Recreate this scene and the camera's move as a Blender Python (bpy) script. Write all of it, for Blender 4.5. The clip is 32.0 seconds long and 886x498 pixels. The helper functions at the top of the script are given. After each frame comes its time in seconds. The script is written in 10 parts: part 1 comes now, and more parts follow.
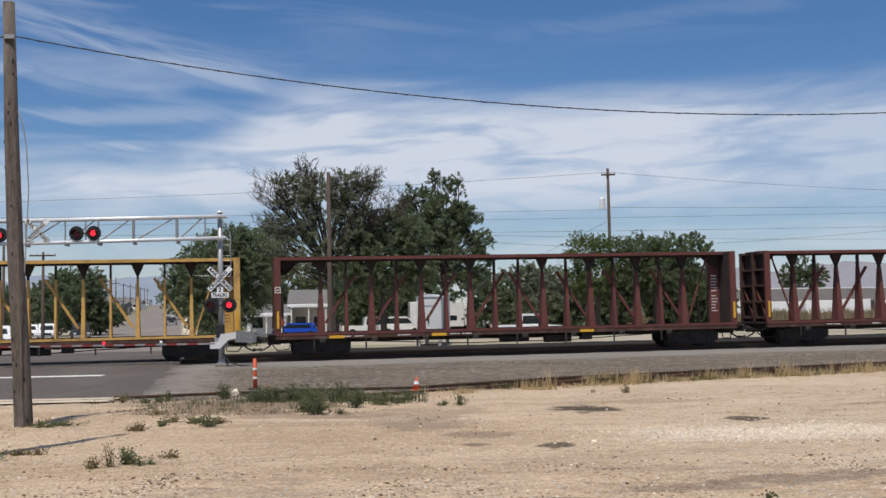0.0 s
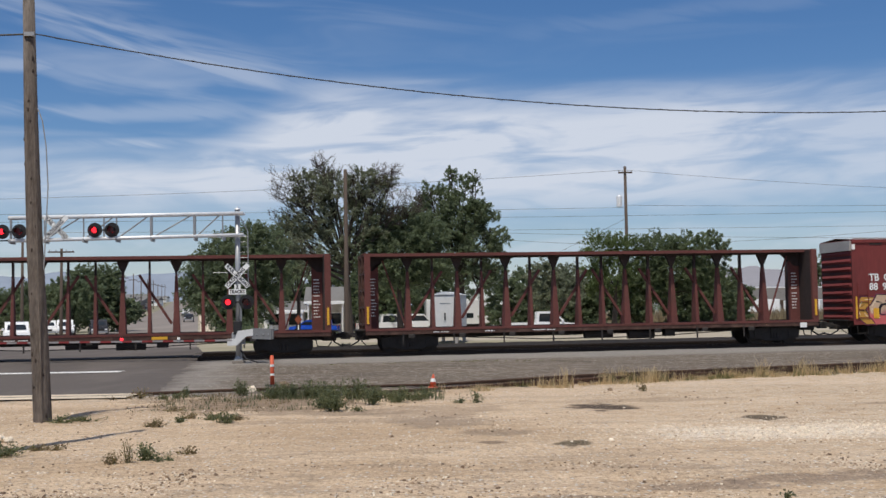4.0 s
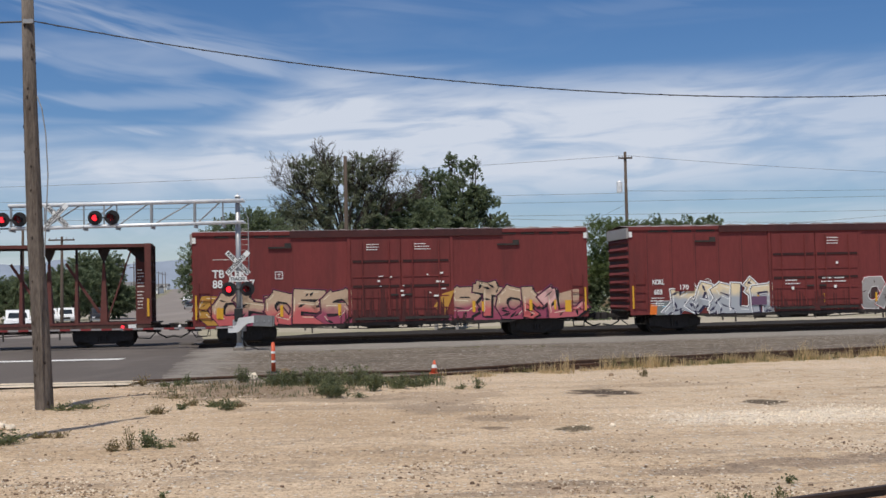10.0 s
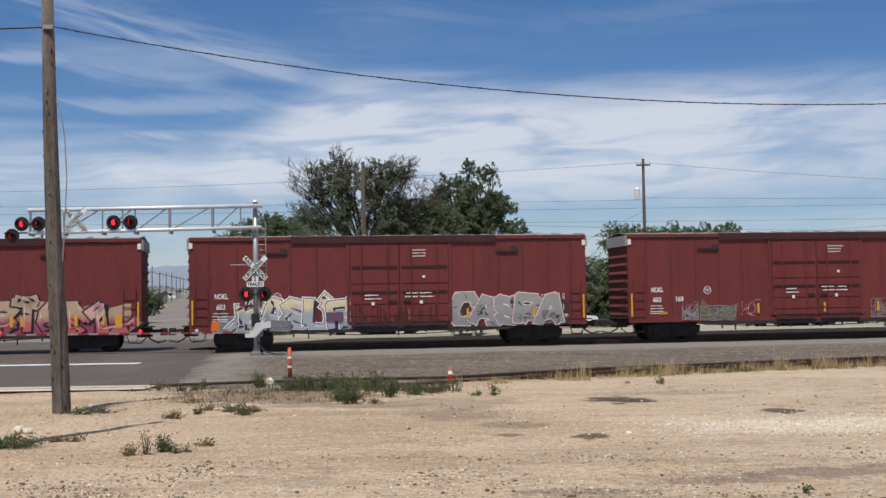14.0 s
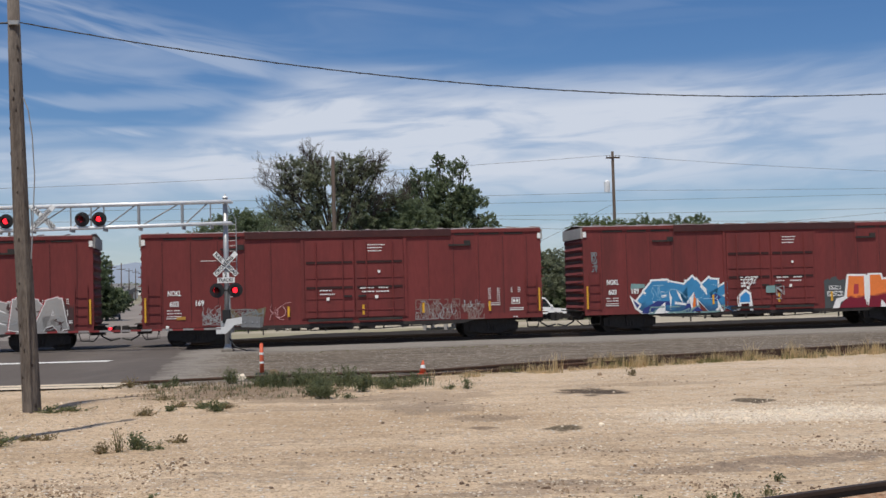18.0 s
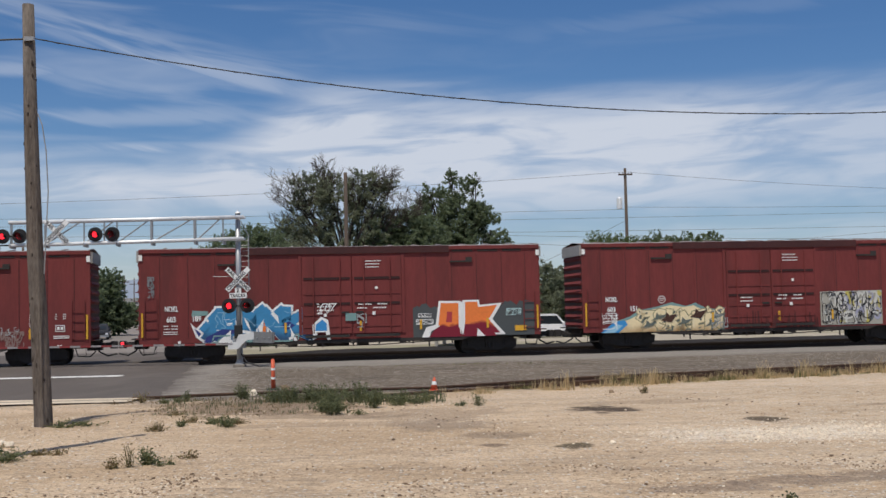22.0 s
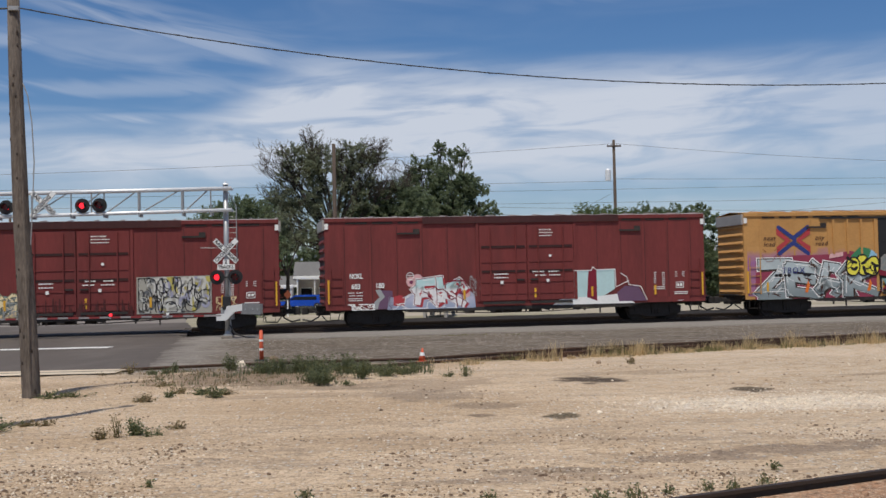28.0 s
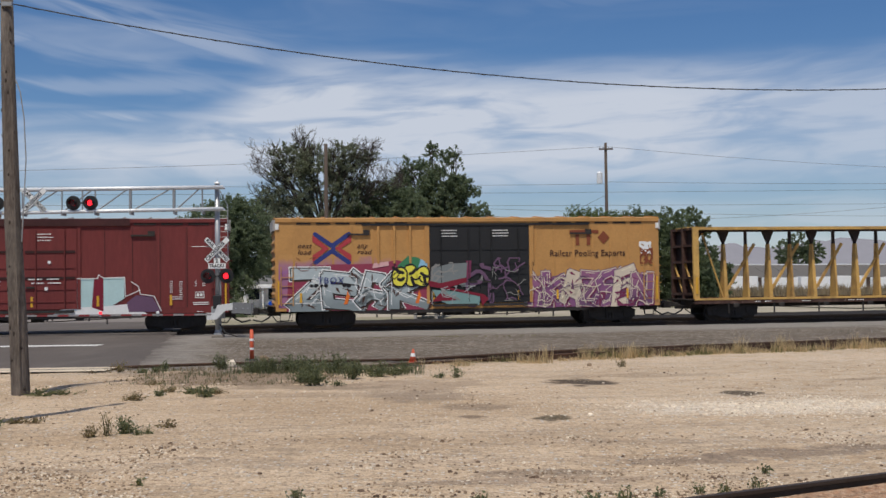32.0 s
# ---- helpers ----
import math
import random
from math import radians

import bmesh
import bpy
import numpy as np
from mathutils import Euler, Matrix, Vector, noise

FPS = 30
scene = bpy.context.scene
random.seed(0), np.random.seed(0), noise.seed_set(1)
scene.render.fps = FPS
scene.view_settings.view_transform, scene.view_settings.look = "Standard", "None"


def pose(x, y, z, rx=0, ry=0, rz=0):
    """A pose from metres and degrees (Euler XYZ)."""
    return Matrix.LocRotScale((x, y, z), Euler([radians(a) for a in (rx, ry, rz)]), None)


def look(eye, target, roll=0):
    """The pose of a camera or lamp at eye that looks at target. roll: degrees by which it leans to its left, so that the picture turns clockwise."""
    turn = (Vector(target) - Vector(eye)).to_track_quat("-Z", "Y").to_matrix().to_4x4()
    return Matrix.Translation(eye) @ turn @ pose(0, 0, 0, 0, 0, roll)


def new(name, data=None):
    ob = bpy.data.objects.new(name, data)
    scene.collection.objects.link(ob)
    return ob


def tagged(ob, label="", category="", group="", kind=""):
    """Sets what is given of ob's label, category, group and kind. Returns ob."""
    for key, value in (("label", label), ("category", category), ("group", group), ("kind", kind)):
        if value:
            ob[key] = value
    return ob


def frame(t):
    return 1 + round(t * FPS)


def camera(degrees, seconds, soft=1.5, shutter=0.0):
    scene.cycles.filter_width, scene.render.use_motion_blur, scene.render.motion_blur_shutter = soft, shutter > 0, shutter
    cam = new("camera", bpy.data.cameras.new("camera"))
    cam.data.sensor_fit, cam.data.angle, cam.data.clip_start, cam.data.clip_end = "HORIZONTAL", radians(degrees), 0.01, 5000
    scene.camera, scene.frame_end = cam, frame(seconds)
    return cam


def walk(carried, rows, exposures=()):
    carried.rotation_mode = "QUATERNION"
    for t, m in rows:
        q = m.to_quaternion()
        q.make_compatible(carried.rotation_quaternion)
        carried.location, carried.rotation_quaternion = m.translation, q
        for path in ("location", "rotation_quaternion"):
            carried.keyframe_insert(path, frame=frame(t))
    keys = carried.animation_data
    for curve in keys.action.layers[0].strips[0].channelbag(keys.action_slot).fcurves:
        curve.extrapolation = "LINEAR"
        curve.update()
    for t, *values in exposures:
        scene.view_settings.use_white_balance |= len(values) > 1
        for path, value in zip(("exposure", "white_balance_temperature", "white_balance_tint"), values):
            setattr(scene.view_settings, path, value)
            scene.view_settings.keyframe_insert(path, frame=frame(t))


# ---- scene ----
cam = camera(41.0, 32.0, 1.5, 0.15)
walk(cam, [
    (0, pose(0.014, -0.013, 1.901, 93.124, 0.785, -0.908)),
    (0.5, pose(0.014, -0.009, 1.904, 93.269, 0.755, -0.950)),
    (1, pose(-0.000, -0.011, 1.904, 93.224, 0.706, -1.035)),
    (1.5, pose(0.005, -0.022, 1.907, 93.129, 0.702, -0.963)),
    (2, pose(0.005, -0.016, 1.899, 93.038, 0.692, -0.799)),
    (2.5, pose(-0.001, -0.015, 1.899, 92.939, 0.524, -0.727)),
    (3, pose(0.002, -0.012, 1.896, 92.931, 0.408, -0.664)),
    (3.5, pose(-0.002, -0.022, 1.903, 93.012, 0.550, -0.359)),
    (5.5, pose(0.003, -0.007, 1.899, 93.011, 0.465, 0.195)),
    (6, pose(-0.005, -0.007, 1.905, 92.913, 0.495, 0.037)),
    (6.5, pose(0.000, -0.004, 1.903, 92.876, 0.534, -0.309)),
    (7, pose(0.008, -0.014, 1.901, 92.817, 0.549, -0.659)),
    (7.5, pose(-0.008, -0.006, 1.896, 92.808, 0.410, -0.824)),
    (8, pose(-0.009, -0.008, 1.902, 92.864, 0.433, -0.585)),
    (8.5, pose(0.005, -0.021, 1.903, 92.965, 0.490, -0.135)),
    (9, pose(-0.000, 0.000, 1.900, 92.690, 0.600, -0.000)),
    (9.5, pose(-0.012, -0.023, 1.901, 92.358, 0.859, -0.047)),
    (10, pose(-0.009, -0.009, 1.898, 92.356, 0.829, -0.098)),
    (10.5, pose(-0.008, -0.014, 1.900, 92.513, 0.751, -0.398)),
    (11, pose(-0.001, -0.011, 1.899, 92.724, 0.761, -0.949)),
    (11.5, pose(-0.011, -0.012, 1.895, 92.842, 0.685, -1.221)),
    (12, pose(-0.002, -0.006, 1.902, 92.988, 0.739, -0.802)),
    (12.5, pose(0.001, 0.005, 1.900, 93.038, 0.779, -0.127)),
    (13, pose(0.011, -0.005, 1.899, 92.876, 0.740, 0.285)),
    (13.5, pose(0.011, 0.000, 1.898, 92.682, 0.593, 0.546)),
    (14, pose(0.003, -0.002, 1.904, 92.657, 0.499, 0.722)),
    (14.5, pose(0.004, -0.005, 1.895, 92.741, 0.557, 0.826)),
    (16.5, pose(0.021, -0.008, 1.897, 92.535, 0.949, 0.717)),
    (17, pose(0.006, -0.010, 1.896, 92.478, 1.076, 0.255)),
    (17.5, pose(-0.016, -0.004, 1.897, 92.395, 1.169, -0.315)),
    (18, pose(-0.013, -0.011, 1.900, 92.354, 1.093, -0.665)),
    (18.5, pose(-0.016, -0.007, 1.901, 92.636, 0.925, -0.708)),
    (19, pose(-0.004, -0.007, 1.904, 92.985, 1.059, -0.561)),
    (19.5, pose(-0.000, -0.007, 1.901, 93.024, 1.045, -0.586)),
    (20, pose(-0.007, -0.011, 1.901, 93.058, 0.972, -0.596)),
    (20.5, pose(-0.003, -0.005, 1.905, 92.988, 1.083, -0.358)),
    (21, pose(0.004, -0.013, 1.899, 93.063, 1.076, -0.102)),
    (21.5, pose(-0.005, -0.010, 1.903, 93.163, 0.959, -0.080)),
    (22, pose(-0.002, -0.009, 1.905, 93.144, 0.851, -0.085)),
    (22.5, pose(-0.005, -0.011, 1.905, 93.119, 0.958, -0.092)),
    (23, pose(0.003, 0.001, 1.896, 93.106, 1.201, -0.045)),
    (23.5, pose(-0.006, -0.003, 1.900, 93.027, 1.040, -0.029)),
    (24, pose(0.006, -0.020, 1.897, 92.687, 0.795, -0.143)),
    (24.5, pose(0.006, -0.016, 1.889, 92.205, 0.803, -0.338)),
    (25, pose(0.014, 0.006, 1.886, 91.776, 1.039, -0.440)),
    (25.5, pose(0.012, -0.005, 1.891, 91.495, 0.988, -0.326)),
    (27.5, pose(0.014, 0.002, 1.889, 91.639, 0.896, -0.710)),
    (28, pose(0.017, -0.012, 1.894, 91.770, 0.860, -0.629)),
    (28.5, pose(0.021, -0.011, 1.897, 91.825, 0.816, -0.371)),
    (29, pose(0.014, -0.009, 1.892, 91.707, 0.647, 0.118)),
    (29.5, pose(0.005, 0.001, 1.889, 91.658, 0.556, 0.362)),
    (30, pose(0.010, -0.004, 1.896, 91.640, 0.464, 0.319)),
    (30.5, pose(-0.000, 0.011, 1.887, 91.894, 0.537, 0.012)),
    (31, pose(0.000, -0.008, 1.891, 91.965, 0.472, -0.373)),
    (31.5, pose(-0.002, -0.012, 1.891, 91.771, 0.395, -0.792)),
    (32, pose(-0.012, -0.002, 1.890, 91.825, 0.289, -1.095)),
], [(0, -0.39), (16, -0.39), (20, -0.45), (27, -0.49), (32, -0.53)])

# ---- world, sun ----
SUN_EL, SUN_AZ = radians(65), Vector((-0.36, -0.933))          # towards the sun, on the map
to_sun = Vector((SUN_AZ.x * math.cos(SUN_EL), SUN_AZ.y * math.cos(SUN_EL), math.sin(SUN_EL)))
sun = new("sun", bpy.data.lights.new("sun", "SUN"))
sun.data.energy, sun.data.angle, sun.data.color = 4.6, radians(0.53), (1.0, 0.94, 0.83)
sun.matrix_world = look(to_sun * 100, (0, 0, 0))
scene.view_settings.exposure = -0.40


def make_world():
    """Clear afternoon sky with long cirrus streaks."""
    w = bpy.data.worlds.new("sky")
    scene.world = w
    w.use_nodes = True
    nt = w.node_tree
    nt.nodes.clear()
    N, L = nt.nodes.new, nt.links.new

    def math_node(op, a, b=None, c=None):
        n = N("ShaderNodeMath")
        n.operation = op
        for i, v in enumerate((a, b, c)):
            if v is None:
                continue
            if isinstance(v, (int, float)):
                n.inputs[i].default_value = v
            else:
                L(v, n.inputs[i])
        return n.outputs[0]

    def ramp(v, a, b):
        n = N("ShaderNodeMapRange")
        n.interpolation_type = "SMOOTHSTEP"
        L(v, n.inputs[0])
        n.inputs[1].default_value, n.inputs[2].default_value = a, b
        return n.outputs[0]

    out, bg, sky = N("ShaderNodeOutputWorld"), N("ShaderNodeBackground"), N("ShaderNodeTexSky")
    sky.sky_type, sky.sun_disc = "NISHITA", False
    sky.sun_elevation, sky.sun_rotation = SUN_EL, math.atan2(SUN_AZ.x, SUN_AZ.y)
    sky.altitude, sky.air_density, sky.dust_density, sky.ozone_density = 800, 1.0, 0.6, 2.5
    tc, sep = N("ShaderNodeTexCoord"), N("ShaderNodeSeparateXYZ")
    L(tc.outputs["Generated"], sep.inputs[0])
    x, y, z = sep.outputs
    az = math_node("MULTIPLY", math_node("ARCTAN2", x, y), 57.296)
    el = math_node("MULTIPLY", math_node("ARCSINE", z), 57.296)

    def streaks(sx, sy, tilt, seed, detail=7.0, rough=0.6, warp=0.4):
        com = N("ShaderNodeCombineXYZ")
        L(math_node("MULTIPLY", az, sx), com.inputs[0])
        L(math_node("MULTIPLY", math_node("MULTIPLY_ADD", az, tilt, el), sy), com.inputs[1])
        com.inputs[2].default_value = seed
        n = N("ShaderNodeTexNoise")
        n.inputs["Scale"].default_value, n.inputs["Detail"].default_value = 1.0, detail
        n.inputs["Roughness"].default_value, n.inputs["Distortion"].default_value = rough, warp
        L(com.outputs[0], n.inputs["Vector"])
        return n.outputs[0]

    # the main bank: a soft wide veil, higher towards the right, with thin streaks above and pale haze below
    fine, broad = streaks(0.16, 0.85, -0.04, 3.1, 5.0, 0.52, 0.7), streaks(0.045, 0.30, -0.05, 8.4, 3.0, 0.5, 0.4)
    wisp = streaks(0.07, 0.55, 0.06, 22.9, 4.0, 0.5, 0.8)
    crest = math_node("MULTIPLY_ADD", ramp(az, -13.5, -4.0), 3.3, 7.25)
    below = math_node("SUBTRACT", math_node("MULTIPLY_ADD", math_node("SUBTRACT", broad, 0.5), 3.2, crest), el)
    bank = math_node("MULTIPLY", ramp(below, -0.9, 1.7), ramp(el, 3.2, 6.6))
    dens = math_node("MULTIPLY", bank, math_node("MULTIPLY_ADD", ramp(fine, 0.30, 0.60), 0.56, 0.40))
    dens = math_node("MULTIPLY", dens, math_node("MULTIPLY_ADD", ramp(az, 8, 19), -0.36, 1.06))
    rift = streaks(0.13, 1.25, -0.03, 41.3, 4.0, 0.5, 0.5)
    dens = math_node("MULTIPLY", dens, math_node("MULTIPLY_ADD", ramp(rift, 0.54, 0.70), -0.26, 1.0))
    low = math_node("MULTIPLY", ramp(el, 7.0, 2.0), math_node("MULTIPLY_ADD", ramp(fine, 0.42, 0.66), 0.28, 0.20))
    high = math_node("MULTIPLY", math_node("MULTIPLY", ramp(el, 6, 9), math_node("MULTIPLY_ADD", ramp(az, 6, -12), 0.55, 0.08)), math_node("MULTIPLY", ramp(wisp, 0.46, 0.78), 0.50))

    def trail(az0, az1, e0, slope, half, amount, tear):
        """One long torn wisp of high cirrus."""
        line = math_node("ABSOLUTE", math_node("SUBTRACT", math_node("MULTIPLY_ADD", math_node("SUBTRACT", tear, 0.5), half * 2.2, el), math_node("MULTIPLY_ADD", az, slope, e0 - slope * az0)))
        ends = math_node("MULTIPLY", ramp(az, az0 - 3.0, az0 + 2.0), ramp(az, az1 + 3.0, az1 - 3.0))
        return math_node("MULTIPLY", math_node("MULTIPLY", ramp(line, half, half * 0.1), ends), math_node("MULTIPLY", ramp(tear, 0.30, 0.62), amount))

    shred = streaks(0.10, 0.75, 0.22, 63.7, 4.0, 0.50, 0.8)
    for row in ((-23.0, -6.0, 14.6, -0.22, 1.5, 0.42), (-24.0, -12.0, 11.4, 0.03, 0.45, 0.34), (-16.0, -9.0, 8.0, 0.02, 0.35, 0.5), (-22.0, -8.0, 9.2, 0.05, 0.6, 0.28), (4.0, 20.0, 13.4, 0.08, 0.7, 0.08)):
        high = math_node("MAXIMUM", high, trail(*row, shred))
    # unseen thin cirrus added overhead and behind, to whiten the fill light
    dome = N("ShaderNodeTexNoise")
    dome.inputs["Scale"].default_value, dome.inputs["Detail"].default_value, dome.inputs["Roughness"].default_value = 2.6, 6.0, 0.55
    L(tc.outputs["Generated"], dome.inputs["Vector"])
    veil = math_node("MULTIPLY", math_node("MAXIMUM", ramp(el, 16.5, 26), ramp(math_node("ABSOLUTE", az), 26, 36)), math_node("MULTIPLY_ADD", ramp(dome.outputs[0], 0.35, 0.65), 0.26, 0.10))
    total = math_node("MINIMUM", math_node("MAXIMUM", math_node("ADD", math_node("MAXIMUM", dens, low), high), veil), 0.92)
    mix = N("ShaderNodeMix")
    mix.data_type = "RGBA"
    L(total, mix.inputs["Factor"])
    hue = N("ShaderNodeHueSaturation")
    hue.inputs["Saturation"].default_value, hue.inputs["Value"].default_value = 1.24, 1.04
    L(sky.outputs[0], hue.inputs["Color"])
    cool = N("ShaderNodeMix")
    cool.data_type, cool.blend_type = "RGBA", "MULTIPLY"
    cool.inputs["Factor"].default_value, cool.inputs["B"].default_value = 1.0, (0.94, 0.965, 1.09, 1)
    L(hue.outputs[0], cool.inputs["A"])
    L(cool.outputs["Result"], mix.inputs["A"])
    mix.inputs["B"].default_value = (8.5, 9.1, 10.3, 1)
    L(mix.outputs["Result"], bg.inputs["Color"])
    bg.inputs["Strength"].default_value = 0.10
    L(bg.outputs[0], out.inputs[0])


make_world()


# ---- materials ----
def material(name, base, rough=0.7, metal=0.0, vary=0.25, grain=40.0, patch=1.2, bump=0.15, tint=None, tint_amt=0.0, tint_scale=0.6, spec=0.4, stretch=(1, 1, 1), own=True):
    """Principled paint, earth or metal with fine grain, broad patches and an optional second colour in blotches."""
    m = bpy.data.materials.new(name)
    m.use_nodes = True
    nt = m.node_tree
    N, L = nt.nodes.new, nt.links.new
    bsdf = nt.nodes["Principled BSDF"]
    bsdf.inputs["Roughness"].default_value, bsdf.inputs["Metallic"].default_value = rough, metal
    bsdf.inputs["Specular IOR Level"].default_value = spec
    tc, mp = N("ShaderNodeTexCoord"), N("ShaderNodeMapping")
    mp.inputs["Scale"].default_value = stretch
    L(tc.outputs["Object"], mp.inputs["Vector"])
    vec = mp.outputs[0]
    if own:
        info, add = N("ShaderNodeObjectInfo"), N("ShaderNodeVectorMath")
        mul = N("ShaderNodeMath")
        mul.operation, mul.inputs[1].default_value = "MULTIPLY", 57.0
        L(info.outputs["Random"], mul.inputs[0])
        L(mp.outputs[0], add.inputs[0])
        L(mul.outputs[0], add.inputs[1])
        vec = add.outputs[0]

    def noise_at(scale, detail=5.0, rough_n=0.6):
        n = N("ShaderNodeTexNoise")
        n.inputs["Scale"].default_value, n.inputs["Detail"].default_value, n.inputs["Roughness"].default_value = scale, detail, rough_n
        L(vec, n.inputs["Vector"])
        return n.outputs[0]

    g1, g2 = noise_at(grain), noise_at(patch, 6.0)
    val = N("ShaderNodeMath")
    val.operation = "ADD"
    L(g1, val.inputs[0])
    L(g2, val.inputs[1])
    rng = N("ShaderNodeMapRange")
    L(val.outputs[0], rng.inputs[0])
    rng.inputs[1].default_value, rng.inputs[2].default_value = 0.6, 1.4
    rng.inputs[3].default_value, rng.inputs[4].default_value = 1 - vary, 1 + vary
    col = N("ShaderNodeMix")
    col.data_type, col.blend_type = "RGBA", "MULTIPLY"
    col.inputs["Factor"].default_value = 1
    col.inputs["A"].default_value = (*base, 1)
    L(rng.outputs[0], col.inputs["B"])
    colour = col.outputs["Result"]
    if tint:
        g3 = noise_at(tint_scale, 8.0, 0.65)
        r3 = N("ShaderNodeMapRange")
        L(g3, r3.inputs[0])
        r3.inputs[1].default_value, r3.inputs[2].default_value = 0.48, 0.68
        r3.inputs[3].default_value, r3.inputs[4].default_value = 0.0, tint_amt
        mx = N("ShaderNodeMix")
        mx.data_type = "RGBA"
        L(r3.outputs[0], mx.inputs["Factor"])
        L(colour, mx.inputs["A"])
        mx.inputs["B"].default_value = (*tint, 1)
        colour = mx.outputs["Result"]
    L(colour, bsdf.inputs["Base Color"])
    rr = N("ShaderNodeMapRange")
    L(g2, rr.inputs[0])
    rr.inputs[3].default_value, rr.inputs[4].default_value = max(0.02, rough - 0.12), min(1, rough + 0.12)
    L(rr.outputs[0], bsdf.inputs["Roughness"])
    if bump:
        b = N("ShaderNodeBump")
        b.inputs["Strength"].default_value, b.inputs["Distance"].default_value = bump, 0.02
        L(val.outputs[0], b.inputs["Height"])
        L(b.outputs[0], bsdf.inputs["Normal"])
    return m


def glow(name, colour, strength):
    m = bpy.data.materials.new(name)
    m.use_nodes = True
    b = m.node_tree.nodes["Principled BSDF"]
    b.inputs["Base Color"].default_value = (*colour, 1)
    b.inputs["Emission Color"].default_value, b.inputs["Emission Strength"].default_value = (*colour, 1), strength
    return m


def foliage(name, dark, light):
    """Leaves: each its own shade of green, a little light shining through."""
    m = bpy.data.materials.new(name)
    m.use_nodes = True
    nt = m.node_tree
    N, L = nt.nodes.new, nt.links.new
    b = nt.nodes["Principled BSDF"]
    geo, rampn = N("ShaderNodeNewGeometry"), N("ShaderNodeValToRGB")
    rampn.color_ramp.elements[0].color, rampn.color_ramp.elements[1].color = (*dark, 1), (*light, 1)
    L(geo.outputs["Random Per Island"], rampn.inputs[0])
    L(rampn.outputs[0], b.inputs["Base Color"])
    b.inputs["Roughness"].default_value, b.inputs["Specular IOR Level"].default_value = 0.75, 0.2
    tr, mixs = N("ShaderNodeBsdfTranslucent"), N("ShaderNodeMixShader")
    thin = N("ShaderNodeHueSaturation")
    thin.inputs["Value"].default_value, thin.inputs["Saturation"].default_value = 1.7, 1.05
    L(rampn.outputs[0], thin.inputs["Color"])
    L(thin.outputs[0], tr.inputs[0])
    mixs.inputs[0].default_value = 0.5
    L(b.outputs[0], mixs.inputs[1])
    L(tr.outputs[0], mixs.inputs[2])
    L(mixs.outputs[0], nt.nodes["Material Output"].inputs[0])
    return m


def glass(name, colour=(0.02, 0.025, 0.03)):
    m = bpy.data.materials.new(name)
    m.use_nodes = True
    b = m.node_tree.nodes["Principled BSDF"]
    b.inputs["Base Color"].default_value, b.inputs["Roughness"].default_value = (*colour, 1), 0.06
    b.inputs["Specular IOR Level"].default_value = 0.6
    return m


# Very dark: some of the train's shadow on the bed is in this colour.
M_BALLAST = material("dark_ballast", (0.030, 0.026, 0.024), 0.95, vary=0.6, grain=9.0, patch=0.6, bump=0.8, tint=(0.05, 0.041, 0.035), tint_amt=0.7, tint_scale=1.1, spec=0.1, own=False)
M_ASPHALT = material("worn_asphalt", (0.122, 0.105, 0.095), 0.9, vary=0.2, grain=25.0, patch=0.4, bump=0.2, tint=(0.172, 0.150, 0.134), tint_amt=0.5, tint_scale=0.5, spec=0.1, stretch=(1, 0.3, 1), own=False)
M_CONCRETE = material("old_concrete", (0.42, 0.39, 0.35), 0.9, vary=0.25, grain=20.0, patch=0.8, bump=0.2, spec=0.2)
M_ROADWHITE = material("worn_white_line", (0.70, 0.69, 0.66), 0.8, vary=0.2, grain=15, patch=2.0, bump=0.1)
M_TIE = material("creosoted_timber", (0.07, 0.055, 0.045), 0.9, vary=0.4, grain=12, patch=1.5, bump=0.4, stretch=(6, 1, 1))
M_RAIL = material("rusty_rail_steel", (0.050, 0.036, 0.029), 0.65, 0.3, vary=0.3, grain=30, patch=2)
M_OLDRAIL = material("rust_brown_disused_rail", (0.125, 0.072, 0.048), 0.85, 0.1, vary=0.4, grain=12, patch=1.5, bump=0.2, tint=(0.06, 0.04, 0.03), tint_amt=0.6, tint_scale=0.8)
M_RAILTOP = material("polished_rail_head", (0.16, 0.14, 0.125), 0.5, 0.5, vary=0.15, grain=30, patch=2, bump=0.0)
M_POLE = material("weathered_pole_wood", (0.135, 0.112, 0.095), 0.92, vary=0.6, grain=9, patch=1.6, bump=0.9, tint=(0.055, 0.041, 0.033), tint_amt=0.85, tint_scale=2.4, stretch=(3.5, 3.5, 0.7))
M_GALV = material("galvanised_steel", (0.80, 0.81, 0.82), 0.45, 0.25, vary=0.15, grain=12, patch=1.6, bump=0.04)
M_MAST = material("grey_painted_mast", (0.38, 0.385, 0.39), 0.42, 0.5, vary=0.15, grain=12, patch=1.6, bump=0.04)
M_GREYMETAL = material("dull_grey_metal", (0.33, 0.34, 0.35), 0.5, 0.4, vary=0.2, grain=14, patch=1.6, bump=0.05)
M_WHITE = material("white_paint", (0.84, 0.84, 0.82), 0.5, vary=0.08, grain=14, patch=1.0, bump=0.03)
M_SIGNBLACK = material("black_sign_ink", (0.015, 0.015, 0.016), 0.6, vary=0.1, bump=0.0)
M_BLACK = material("matt_black_paint", (0.018, 0.018, 0.019), 0.6, vary=0.25, grain=14, patch=2, bump=0.03)
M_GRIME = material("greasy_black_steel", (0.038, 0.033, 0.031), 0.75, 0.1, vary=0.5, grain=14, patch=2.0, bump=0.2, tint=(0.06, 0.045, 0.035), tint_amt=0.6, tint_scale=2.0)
M_WIRE = material("black_cable_sheath", (0.03, 0.03, 0.032), 0.6, vary=0.2, bump=0.0)
